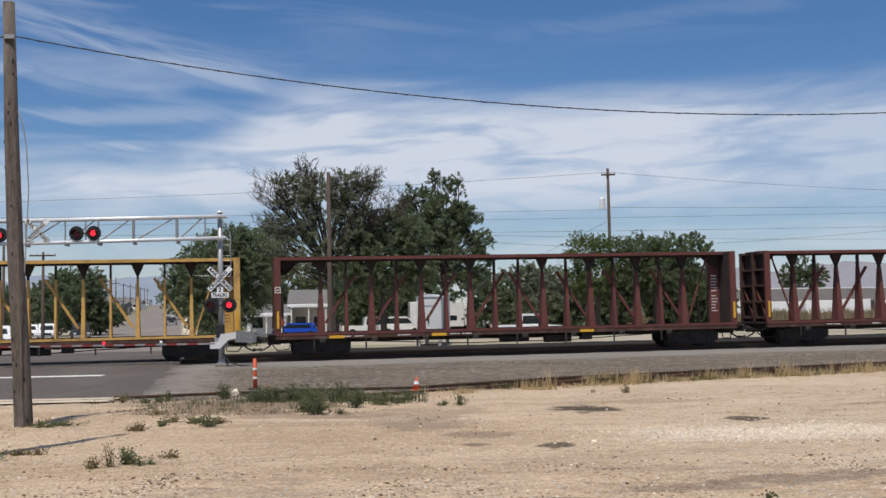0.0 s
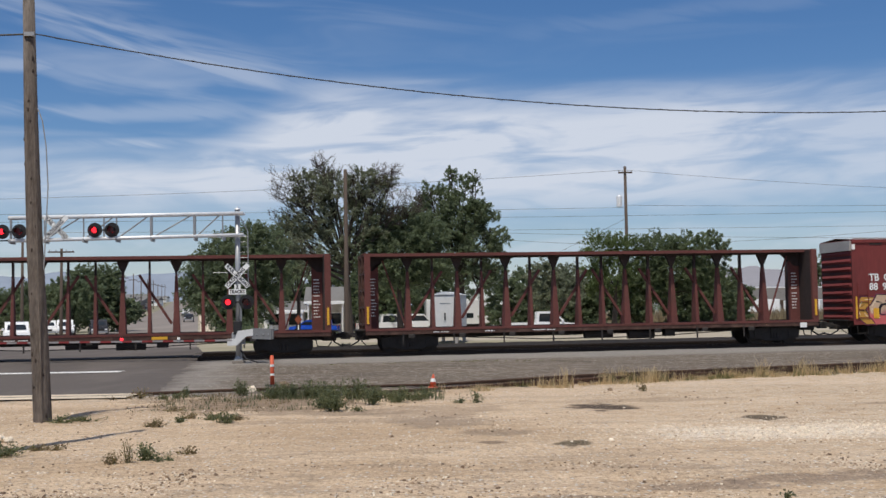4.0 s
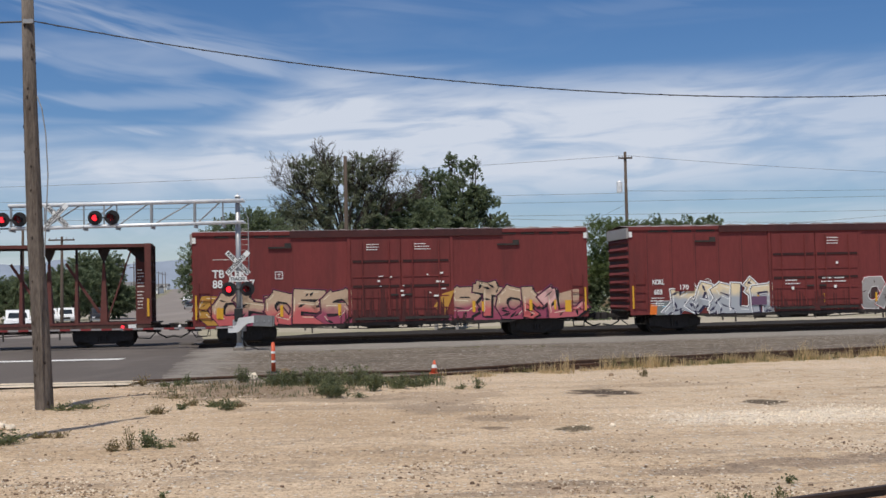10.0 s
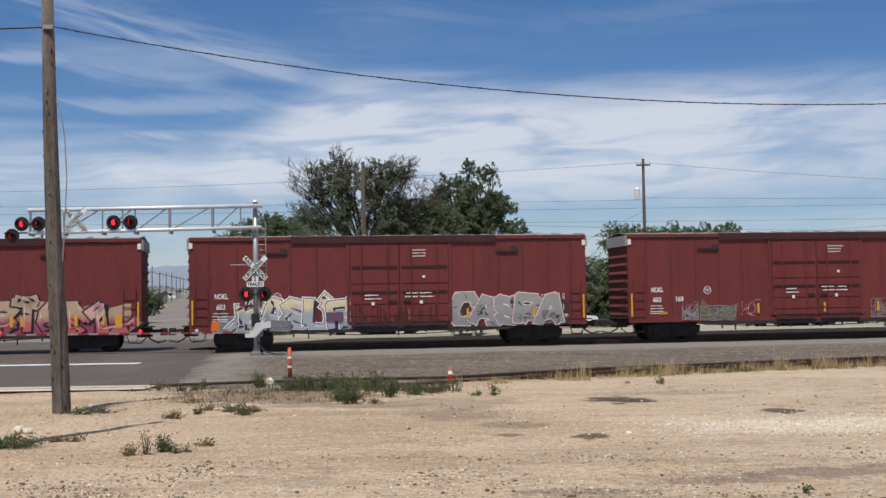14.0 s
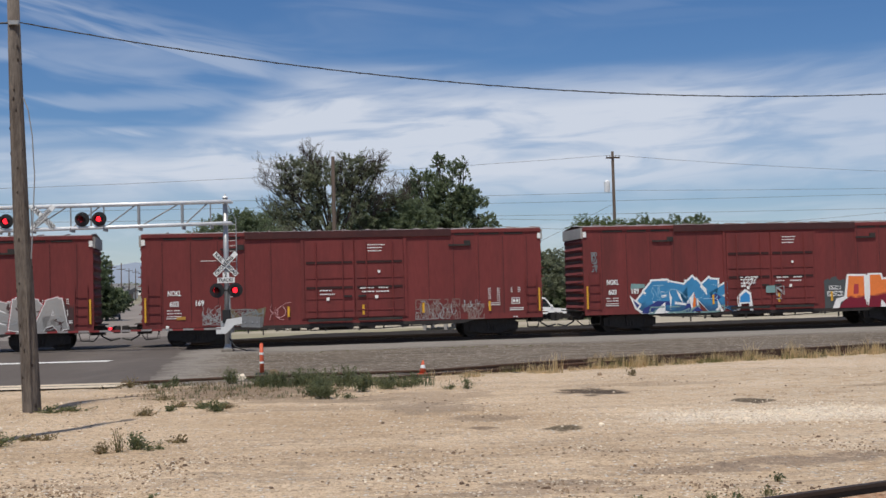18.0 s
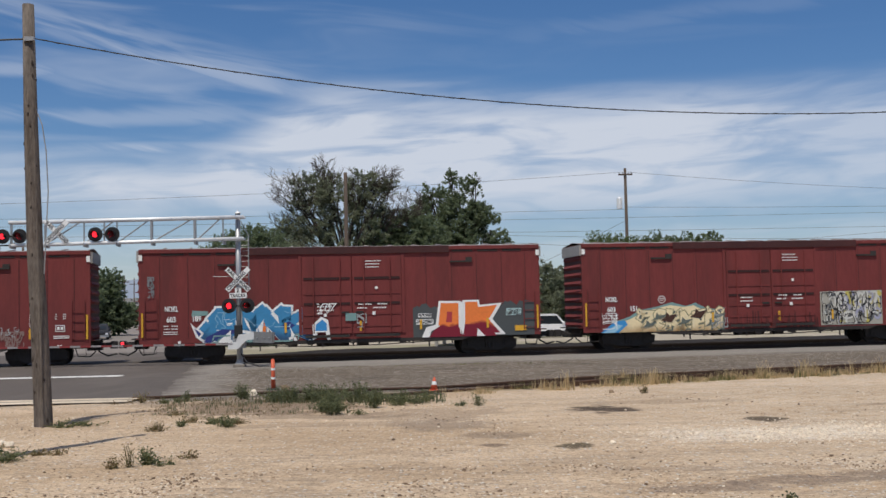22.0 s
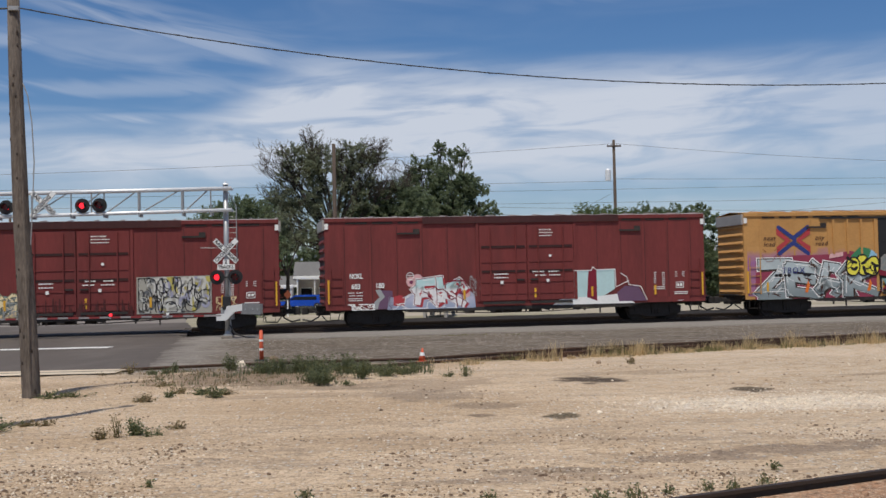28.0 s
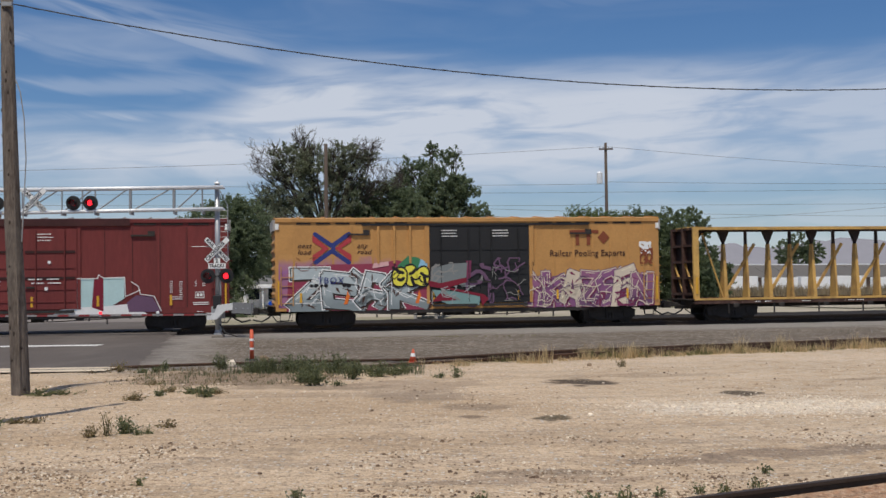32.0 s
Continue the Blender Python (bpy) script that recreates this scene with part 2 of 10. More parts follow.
M_FARWIRE = material("weathered_grey_wire", (0.11, 0.11, 0.115), 0.6, vary=0.2, bump=0.0)
M_ORANGE = material("orange_plastic", (0.60, 0.105, 0.045), 0.55, vary=0.12, grain=14, patch=2, bump=0.03)
M_RED = material("red_reflective_stripe", (0.24, 0.035, 0.035), 0.6, vary=0.1, bump=0.0)
M_LAMPRED = glow("lit_red_signal_lens", (1.0, 0.02, 0.035), 2.6)
M_LAMPDARK = material("unlit_red_lens", (0.10, 0.008, 0.01), 0.25, vary=0.1, bump=0.0)
RUST = (0.10, 0.045, 0.03)
M_BOXRED = material("boxcar_red_paint", (0.186, 0.038, 0.036), 0.7, vary=0.20, grain=9, patch=0.6, bump=0.06, tint=(0.112, 0.030, 0.028), tint_amt=0.7, tint_scale=0.7, spec=0.3, stretch=(1.3, 1, 0.22))
M_RAILDARK = material("sooty_dark_red_rail", (0.045, 0.018, 0.017), 0.7, vary=0.3, grain=9, patch=0.8, bump=0.06, spec=0.3)
M_HEADER = material("dark_brown_header_rail", (0.062, 0.022, 0.022), 0.7, vary=0.35, grain=9, patch=0.5, bump=0.06, tint=(0.10, 0.03, 0.028), tint_amt=0.6, tint_scale=0.8, spec=0.3)
M_BOXDARK = material("dark_red_shade_and_grime", (0.085, 0.024, 0.023), 0.62, vary=0.2, grain=9, patch=0.6, bump=0.06, spec=0.3)
M_BEAMRED = material("oxide_red_beam_paint", (0.142, 0.050, 0.043), 0.72, vary=0.25, grain=9, patch=0.6, bump=0.1, tint=(0.10, 0.045, 0.035), tint_amt=0.7, tint_scale=0.9, spec=0.25)
M_YELLOW = material("boxcar_yellow_paint", (0.54, 0.283, 0.095), 0.6, vary=0.13, grain=9, patch=0.5, bump=0.06, tint=(0.37, 0.185, 0.063), tint_amt=0.55, tint_scale=0.6, spec=0.3)
M_BEAMYEL = material("faded_yellow_beam_paint", (0.62, 0.375, 0.115), 0.7, vary=0.2, grain=9, patch=0.7, bump=0.08, tint=(0.24, 0.14, 0.07), tint_amt=0.7, tint_scale=1.1, spec=0.25)
M_SAFETY = material("safety_yellow", (0.74, 0.40, 0.035), 0.55, vary=0.1, grain=12, patch=2, bump=0.02)
M_STENCIL = material("white_stencil_paint", (0.86, 0.85, 0.82), 0.7, vary=0.12, grain=14, patch=3, bump=0.0)
M_ROOF = material("galvanised_roof_sheet", (0.36, 0.30, 0.28), 0.6, 0.2, vary=0.2, grain=6, patch=0.6, bump=0.05)
M_BARK = material("grey_brown_bark", (0.075, 0.06, 0.05), 0.95, vary=0.4, grain=10, patch=1.5, bump=0.5, stretch=(3, 3, 0.5))
M_LEAFDARK = foliage("dark_elm_leaves", (0.110, 0.140, 0.084), (0.196, 0.232, 0.138))
M_LEAFGREY = foliage("dusty_olive_leaves", (0.135, 0.150, 0.104), (0.240, 0.260, 0.176))
M_LEAFMID = foliage("mid_green_leaves", (0.098, 0.124, 0.068), (0.162, 0.196, 0.108))
M_LEAFLIGHT = foliage("light_green_leaves", (0.090, 0.120, 0.050), (0.170, 0.210, 0.092))
M_WEED = foliage("green_weeds", (0.095, 0.112, 0.060), (0.185, 0.20, 0.112))
M_STRAW = foliage("dry_straw_grass", (0.34, 0.255, 0.13), (0.64, 0.52, 0.32))
M_OLIVE = foliage("half_dry_scrub", (0.10, 0.11, 0.045), (0.26, 0.24, 0.11))
M_GLASS = glass("dark_car_glass")


def paint(name, rgb, rough=0.55):
    return material(name, rgb, rough, vary=0.1, grain=10, patch=1.2, bump=0.0)


# ---- mesh helpers ----
# brush strokes and stencil marks too fine to count one by one
STROKES = {"graffiti_scribble", "graffiti_cut", "graffiti_highlight", "graffiti_background", "stencil", "crown", "leaves", "car_number", "reporting_mark", "grime", "graffiti_fill", "graffiti_outline", "graffiti_edge", "graffiti_shade", "stem"}


class Geo:
    """Collects vertices and faces of one part."""

    def __init__(self):
        self.v, self.f = [], []

    def add(self, verts, faces):
        n = len(self.v)
        self.v += [tuple(p) for p in verts]
        self.f += [tuple(i + n for i in q) for q in faces]
        return self

    def box(self, x0, x1, y0, y1, z0, z1):
        return self.add([(x0, y0, z0), (x1, y0, z0), (x1, y1, z0), (x0, y1, z0), (x0, y0, z1), (x1, y0, z1), (x1, y1, z1), (x0, y1, z1)],
                        [(0, 3, 2, 1), (4, 5, 6, 7), (0, 1, 5, 4), (1, 2, 6, 5), (2, 3, 7, 6), (3, 0, 4, 7)])

    def cbox(self, x0, x1, y0, y1, z0, z1, c=0.02):
        """A box with chamfered upright edges and top rim."""
        ring = [(x0 + c, y0), (x1 - c, y0), (x1, y0 + c), (x1, y1 - c), (x1 - c, y1), (x0 + c, y1), (x0, y1 - c), (x0, y0 + c)]
        cx, cy = (x0 + x1) / 2, (y0 + y1) / 2
        sh = [(cx + (x - cx) * (1 - 2 * c / max(x1 - x0, 3 * c)), cy + (y - cy) * (1 - 2 * c / max(y1 - y0, 3 * c))) for x, y in ring]
        vs = [(x, y, z0) for x, y in ring] + [(x, y, z1 - c) for x, y in ring] + [(x, y, z1) for x, y in sh]
        fs = [tuple(range(7, -1, -1)), tuple(range(16, 24))]
        for k in (0, 8):
            fs += [(k + i, k + (i + 1) % 8, k + 8 + (i + 1) % 8, k + 8 + i) for i in range(8)]
        return self.add(vs, fs)

    def tube(self, p0, p1, r0, r1=None, n=8, caps=True):
        p0, p1 = Vector(p0), Vector(p1)
        r1 = r0 if r1 is None else r1
        d = p1 - p0
        if d.length < 1e-6:
            return self
        q = d.to_track_quat("Z", "Y")
        ring = [q @ Vector((math.cos(2 * math.pi * i / n), math.sin(2 * math.pi * i / n), 0)) for i in range(n)]
        vs = [p0 + r * r0 for r in ring] + [p1 + r * r1 for r in ring]
        fs = [(i, (i + 1) % n, n + (i + 1) % n, n + i) for i in range(n)]
        if caps:
            fs += [tuple(range(n - 1, -1, -1)), tuple(range(n, 2 * n))]
        return self.add(vs, fs)

    def path(self, pts, r, n=6):
        """A round bar bent through the points, one closed skin."""
        pts = [Vector(p) for p in pts]
        vs, fs = [], []
        for k, p in enumerate(pts):
            d = pts[min(len(pts) - 1, k + 1)] - pts[max(0, k - 1)]
            side = d.cross(Vector((0, 0, 1))) if abs(d.z) < 0.95 * d.length else d.cross(Vector((1, 0, 0)))
            side.normalize()
            up = side.cross(d).normalized()
            vs += [p + (side * math.cos(2 * math.pi * i / n) + up * math.sin(2 * math.pi * i / n)) * r for i in range(n)]
        for k in range(len(pts) - 1):
            fs += [(k * n + i, k * n + (i + 1) % n, (k + 1) * n + (i + 1) % n, (k + 1) * n + i) for i in range(n)]
        m = (len(pts) - 1) * n
        fs += [tuple(range(n - 1, -1, -1)), tuple(range(m, m + n))]
        return self.add(vs, fs)

    def beam(self, p0, p1, w, h):
        """A square bar between two points."""
        p0, p1 = Vector(p0), Vector(p1)
        d = (p1 - p0).normalized()
        side = d.cross(Vector((0, 1, 0))) if abs(d.y) < 0.9 else d.cross(Vector((0, 0, 1)))
        side.normalize()
        up = side.cross(d)
        c = [side * (sx * w / 2) + up * (sy * h / 2) for sx, sy in ((-1, -1), (1, -1), (1, 1), (-1, 1))]
        return self.add([p0 + k for k in c] + [p1 + k for k in c], [(3, 2, 1, 0), (4, 5, 6, 7)] + [(i, (i + 1) % 4, 4 + (i + 1) % 4, 4 + i) for i in range(4)])

    def ball(self, c, rx, ry=None, rz=None, n=8, m=5):
        ry, rz = ry or rx, rz or rx
        vs = [(c[0], c[1], c[2] - rz)]
        for j in range(1, m):
            a = math.pi * j / m
            vs += [(c[0] + rx * math.sin(a) * math.cos(2 * math.pi * i / n), c[1] + ry * math.sin(a) * math.sin(2 * math.pi * i / n), c[2] - rz * math.cos(a)) for i in range(n)]
        vs.append((c[0], c[1], c[2] + rz))
        top = len(vs) - 1
        fs = [(0, 1 + (i + 1) % n, 1 + i) for i in range(n)]
        for j in range(m - 2):
            k = 1 + j * n
            fs += [(k + i, k + (i + 1) % n, k + n + (i + 1) % n, k + n + i) for i in range(n)]
        k = 1 + (m - 2) * n
        fs += [(k + i, k + (i + 1) % n, top) for i in range(n)]
        return self.add(vs, fs)

    def sheet(self, pts, y):
        """A flat polygon in the x-z plane, facing -y."""
        return self.add([(x, y, z) for x, z in pts], [tuple(range(len(pts)))])

    def slab(self, pts, y, t=0.006):
        """A thin plate in the x-z plane with its front at y."""
        n = len(pts)
        return self.add([(x, y, z) for x, z in pts] + [(x, y + t, z) for x, z in pts], [tuple(range(n)), tuple(range(2 * n - 1, n - 1, -1))] + [(i, n + i, n + (i + 1) % n, (i + 1) % n) for i in range(n)])

    def disc(self, c, r, n=20, t=0.02):
        """A round plate facing -y."""
        return self.tube((c[0], c[1] + t, c[2]), c, r, None, n)


def mesh_of(name, geo, mat, smooth=False):
    me = bpy.data.meshes.new(name)
    me.from_pydata(geo.v, [], geo.f)
    me.materials.append(mat)
    if smooth:
        me.polygons.foreach_set("use_smooth", [True] * len(me.polygons))
    me.update()
    return me


def part(name, geo, mat, parent=None, label="", smooth=False, at=None):
    ob = new(name, mesh_of(name, geo, mat, smooth) if isinstance(geo, Geo) else geo)
    if parent is not None:
        ob.parent = parent
    if at is not None:
        ob.matrix_basis = at
    if label:
        ob["label"] = label
    if name in STROKES:
        ob["kind"] = "stuff"
    return ob


def thing(name, at, label, category, group="", kind=""):
    ob = new(name)
    ob.empty_display_size = 0.2
    ob.matrix_basis = at
    return tagged(ob, label, category, group, kind)


def text_mesh(name, body, size, mat, x=0.0, spacing=1.0, shear=0.0, squeeze=1.0, bold=0.022):
    """Lettering in the built-in font as a thin mesh, standing in the x-z plane, left end at x."""
    cu = bpy.data.curves.new(name, "FONT")
    cu.body, cu.size, cu.align_x, cu.align_y = body, size, "LEFT", "CENTER"
    cu.space_character, cu.shear, cu.extrude, cu.offset = spacing, shear, 0.003, size * bold
    cu.resolution_u = 3
    tmp = bpy.data.objects.new(name, cu)
    me = bpy.data.meshes.new_from_object(tmp)
    bpy.data.objects.remove(tmp)
    me.transform(Matrix(((squeeze, 0, 0, x), (0, 0, -1, 0), (0, 1, 0, 0), (0, 0, 0, 1))))
    me.materials.clear()
    me.materials.append(mat)
    return me


def soup(name, verts, quads, mat):
    """A mesh of many loose quads from arrays."""
    me = bpy.data.meshes.new(name)
    verts, quads = np.asarray(verts, np.float32).reshape(-1, 3), np.asarray(quads, np.int32).reshape(-1, 4)
    me.vertices.add(len(verts))
    me.vertices.foreach_set("co", verts.ravel())
    me.loops.add(quads.size)
    me.loops.foreach_set("vertex_index", quads.ravel())
    me.polygons.add(len(quads))
    me.polygons.foreach_set("loop_start", np.arange(0, quads.size, 4, dtype=np.int32))
    me.materials.append(mat)
    me.update(calc_edges=True)
    return me


def leaf_cloud(points, size, rng, up=0.0):
    """Loose leaf blades (diamonds) at the points, spread more or less level to catch the light."""
    n = len(points)
    face = rng.normal(size=(n, 3))
    face[:, 2] += up
    face /= np.linalg.norm(face, axis=1)[:, None]
    a = np.cross(face, rng.normal(size=(n, 3)))
    a /= np.linalg.norm(a, axis=1)[:, None] + 1e-9
    b = np.cross(face, a)
    b /= np.linalg.norm(b, axis=1)[:, None] + 1e-9
    s = (size * rng.uniform(0.6, 1.4, n))[:, None]
    v = np.stack([points - a * s, points + b * s * 0.55, points + a * s, points - b * s * 0.55], 1)
    return v.reshape(-1, 3), np.arange(4 * n).reshape(-1, 4)


def far_rise(x, y):
    """The land beyond the crossing climbs slowly towards the town."""
    k = min(1.0, max(0.0, (-0.13 - x / max(y, 1.0)) / 0.06))
    return 0.0175 * min(600.0, max(0.0, y - 160.0)) * k * k * (3 - 2 * k)


def back_edge(s):
    """Far edge of the railway bed, wider east of the road, where dark ballast stands in for train shadow."""
    return 17.6 + 5.0 * min(1.0, max(0.0, (s + 8.0) / 4.0))


def ground_z(x, y):
    """Height of the earth: it falls gently towards the road and lies a little lower along the main track."""
    z = -0.10 + 0.0083 * max(-60.0, min(60.0, x))
    s, off = track_coord(x, y)
    z += far_rise(x, y)
    d = max(-0.8 - off, off - back_edge(s))
    if d < 0:
        z -= 0.26 * min(1.0, -d / 1.0)
    return z


# ---- the railway's own frame: x along the rails to the east end, y across, z up from the rail head ----
TRACK_AT, TRACK_TURN, TRACK_RISE = (0.0, 55.47, 0.0), 9.53, 0.0084
TRACK = Matrix.Translation(TRACK_AT) @ pose(0, 0, 0, 0, 0, TRACK_TURN) @ pose(0, 0, 0, 0, -math.degrees(math.atan(TRACK_RISE)), 0)


def track_coord(x, y):
    c, s = math.cos(radians(TRACK_TURN)), math.sin(radians(TRACK_TURN))
    dx, dy = x - TRACK_AT[0], y - TRACK_AT[1]
    return dx * c + dy * s, -dx * s + dy * c


# ---- ground, roads, tracks ----
def road_right(y):
    """The right-hand edge of the road that crosses the railway."""
    return -7.5 - 0.167 * (y - 30.5) if y < 62 else -12.76 - 0.2030 * (y - 62) - 0.0000115 * max(0.0, y - 120) ** 2


def road_z(x, y):
    z = -0.10 + 0.0083 * max(-60.0, min(60.0, x)) + 0.012 + far_rise(x, y)
    s, off = track_coord(x, y)
    k = max(0.0, 1 - max(0.0, abs(off - 4.5) - 4.6) / 5.0)
    k = k * k * (3 - 2 * k)
    return z + (TRACK_RISE * s - 0.012 - z) * k


STAINS = [(3.3, 24.3, 0.75, 1.15, 1.0, (0.055, 0.041, 0.033)), (1.95, 17.75, 0.32, 0.5, 1.0, (0.10, 0.08, 0.052)), (5.8, 21.3, 0.40, 0.55, 1.0, (0.09, 0.07, 0.05)), (0.75, 18.2, 0.25, 0.3, 0.8, (0.17, 0.12, 0.085)), (0.9, 19.6, 0.7, 0.6, 0.6, (0.20, 0.15, 0.11)), (0.0, 21.6, 1.0, 1.3, 0.6, (0.20, 0.155, 0.12)), (-0.3, 24.0, 1.6, 1.6, 0.45, (0.24, 0.18, 0.135)),
          (4.6, 25.9, 2.6, 0.5, 0.45, (0.27, 0.20, 0.14)), (3.0, 13.42, 0.9, 0.32, 0.75, (0.22, 0.165, 0.125)), (4.2, 13.75, 0.9, 0.34, 0.75, (0.22, 0.165, 0.125)), (5.4, 14.15, 0.9, 0.34, 0.75, (0.22, 0.165, 0.125)), (1.3, 12.7, 0.9, 0.3, 0.7, (0.23, 0.175, 0.13)), (-2.0, 22.2, 2.2, 0.5, 0.35, (0.28, 0.21, 0.15)), (-4.2, 26.8, 2.6, 2.6, 0.85, (0.20, 0.145, 0.10)), (-2.4, 24.2, 2.0, 0.8, 0.65, (0.23, 0.17, 0.12)), (-5.6, 28.4, 2.2, 1.0, 0.5, (0.22, 0.165, 0.115)), (9.0, 24.0, 0.9, 0.3, 0.5, (0.22, 0.17, 0.12)), (1.2, 12.2, 1.6, 0.3, 0.5, (0.27, 0.20, 0.15))]


def ground_material():
    """Sandy yard, grey gravel beside the rails and pale dry earth beyond, with ragged borders between them."""
    m = bpy.data.materials.new("yard_earth")
    m.use_nodes = True
    nt = m.node_tree
    N, L = nt.nodes.new, nt.links.new
    b = nt.nodes["Principled BSDF"]
    b.inputs["Roughness"].default_value, b.inputs["Specular IOR Level"].default_value = 0.95, 0.1
    tc, sep = N("ShaderNodeTexCoord"), N("ShaderNodeSeparateXYZ")
    L(tc.outputs["Object"], sep.inputs[0])
    X, Y = sep.outputs[0], sep.outputs[1]

    def mth(op, a, c=None, d=None):
        n = N("ShaderNodeMath")
        n.operation = op
        for i, v in enumerate((a, c, d)):
            if v is None:
                continue
            if isinstance(v, (int, float)):
                n.inputs[i].default_value = v
            else:
                L(v, n.inputs[i])
        return n.outputs[0]

    def rng(v, a, c, lo=0.0, hi=1.0):
        n = N("ShaderNodeMapRange")
        n.interpolation_type = "SMOOTHSTEP"
        L(v, n.inputs[0])
        for i, q in enumerate((a, c, lo, hi)):
            n.inputs[i + 1].default_value = q
        return n.outputs[0]

    def nz(scale, detail=6.0, stretch=(1, 1, 1), rough=0.6, turn=0.0):
        mp = N("ShaderNodeMapping")
        mp.inputs["Scale"].default_value, mp.inputs["Rotation"].default_value = stretch, (0, 0, turn)
        L(tc.outputs["Object"], mp.inputs[0])
        n = N("ShaderNodeTexNoise")
        n.inputs["Scale"].default_value, n.inputs["Detail"].default_value, n.inputs["Roughness"].default_value = scale, detail, rough
        L(mp.outputs[0], n.inputs["Vector"])
        return n.outputs[0]

    def mixc(f, a, c):
        n = N("ShaderNodeMix")
        n.data_type = "RGBA"
        L(f, n.inputs["Factor"])
        for key, v in (("A", a), ("B", c)):
            if isinstance(v, tuple):
                n.inputs[key].default_value = (*v, 1)
            else:
                L(v, n.inputs[key])
        return n.outputs["Result"]

    grain, mid, big = nz(14.0, 4.0), nz(2.2), nz(0.28, 8.0, (0.6, 1, 1))
    lanes = nz(0.9, 5.0, (0.10, 1.0, 1), 0.6, 0.10)
    specks = N("ShaderNodeTexVoronoi")
    specks.inputs["Scale"].default_value = 13.0
    L(tc.outputs["Object"], specks.inputs["Vector"])
    pick = N("ShaderNodeSeparateColor")
    L(specks.outputs["Color"], pick.inputs[0])
    small = rng(specks.outputs["Distance"], 0.42, 0.24)
    white_stone, dark_stone = mth("MULTIPLY", small, rng(mth("MULTIPLY_ADD", nz(0.5, 5.0), 0.5, pick.outputs[0]), 0.98, 1.06)), mth("MULTIPLY", small, rng(mth("MULTIPLY_ADD", nz(0.6, 5.0, (0.4, 1, 1)), 0.55, pick.outputs[1]), 1.02, 1.10))
    # sand, paler where tyres have polished it, brown where it is damp
    sand = mixc(rng(big, 0.36, 0.62), (0.500, 0.362, 0.236), (0.640, 0.484, 0.336))
    sand = mixc(rng(nz(24.0, 4.0, (0.5, 1, 1), 0.7), 0.50, 0.64, 0.0, 0.70), sand, (0.25, 0.178, 0.115))
    sand = mixc(rng(nz(34.0, 3.0, (0.5, 1, 1), 0.7), 0.56, 0.68, 0.0, 0.6), sand, (0.76, 0.64, 0.50))
    sand = mixc(rng(nz(5.5, 6.0, (0.4, 1, 1), 0.75), 0.52, 0.66, 0.0, 0.6), sand, (0.31, 0.228, 0.155))
    sand = mixc(rng(lanes, 0.50, 0.72, 0.0, 0.36), sand, (0.27, 0.205, 0.155))
    sand = mixc(rng(mid, 0.55, 0.8, 0.0, 0.45), sand, (0.35, 0.265, 0.185))
    sand = mixc(rng(nz(2.6, 8.0, (0.10, 1, 1), 0.78, 0.06), 0.55, 0.66, 0.0, 0.38), sand, (0.29, 0.212, 0.148))
    right = mth("MULTIPLY", rng(X, -1.0, 9.0), rng(mid, 0.35, 0.6))
    sand = mixc(mth("MULTIPLY", right, 0.45), sand, (0.64, 0.535, 0.415))
    # a spill of crushed white stone
    heap = mth("ADD", mth("POWER", mth("MULTIPLY", mth("ADD", X, -5.5), 0.42), 2.0), mth("POWER", mth("MULTIPLY", mth("ADD", Y, -18.9), 0.95), 2.0))
    heap = mth("MULTIPLY", rng(mth("ADD", heap, mth("MULTIPLY_ADD", nz(1.4, 6.0), 3.0, -1.5)), 1.6, 0.2), rng(nz(20.0, 4.0, (0.6, 1, 1), 0.7), 0.46, 0.60))
    sand = mixc(mth("MULTIPLY", heap, 0.85), sand, (0.82, 0.76, 0.67))
    near = mth("MULTIPLY", rng(Y, 21.0, 14.0), rng(nz(3.2, 6.0, (0.35, 1, 1)), 0.50, 0.68))
    sand = mixc(mth("MULTIPLY", near, 0.6), sand, (0.27, 0.21, 0.155))
    sand = mixc(mth("MULTIPLY", white_stone, 0.8), sand, (0.72, 0.69, 0.64))
    sand = mixc(mth("MULTIPLY", dark_stone, 0.35), sand, (0.16, 0.125, 0.10))
    # oily and damp stains with ragged soft borders
    fray = mth("MULTIPLY_ADD", nz(2.2, 7.0, (0.7, 0.8, 1), 0.72), 1.6, -0.8)
    speck = rng(nz(30.0, 3.0), 0.34, 0.56, 0.65, 1.0)
    for sx, sy, rx, ry, amt, tone in STAINS:
        d = mth("ADD", mth("POWER", mth("MULTIPLY", mth("ADD", X, -sx), 1 / rx), 2.0), mth("POWER", mth("MULTIPLY", mth("ADD", Y, -sy), 1 / ry), 2.0))
        sand = mixc(mth("MULTIPLY", mth("MULTIPLY", rng(mth("MULTIPLY_ADD", fray, 2.6, d), 1.15, 0.4), speck), amt), sand, tone)
    # crushed bits: brown and white, thick in some places and thin in others
    bits = N("ShaderNodeTexVoronoi")
    bits.inputs["Scale"].default_value = 27.0
    L(tc.outputs["Object"], bits.inputs["Vector"])
    bit = N("ShaderNodeSeparateColor")
    L(bits.outputs["Color"], bit.inputs[0])
    spot = rng(bits.outputs["Distance"], 0.55, 0.30)
    lot = mth("ADD", rng(nz(0.55, 6.0, (0.35, 1, 1), 0.65), 0.40, 0.68, 0.0, 0.26), rng(Y, 21.0, 13.0, 0.0, 0.10))
    sand = mixc(mth("MULTIPLY", mth("MULTIPLY", spot, rng(mth("ADD", bit.outputs[0], lot), 0.98, 1.02)), 0.45), sand, (0.23, 0.15, 0.092))
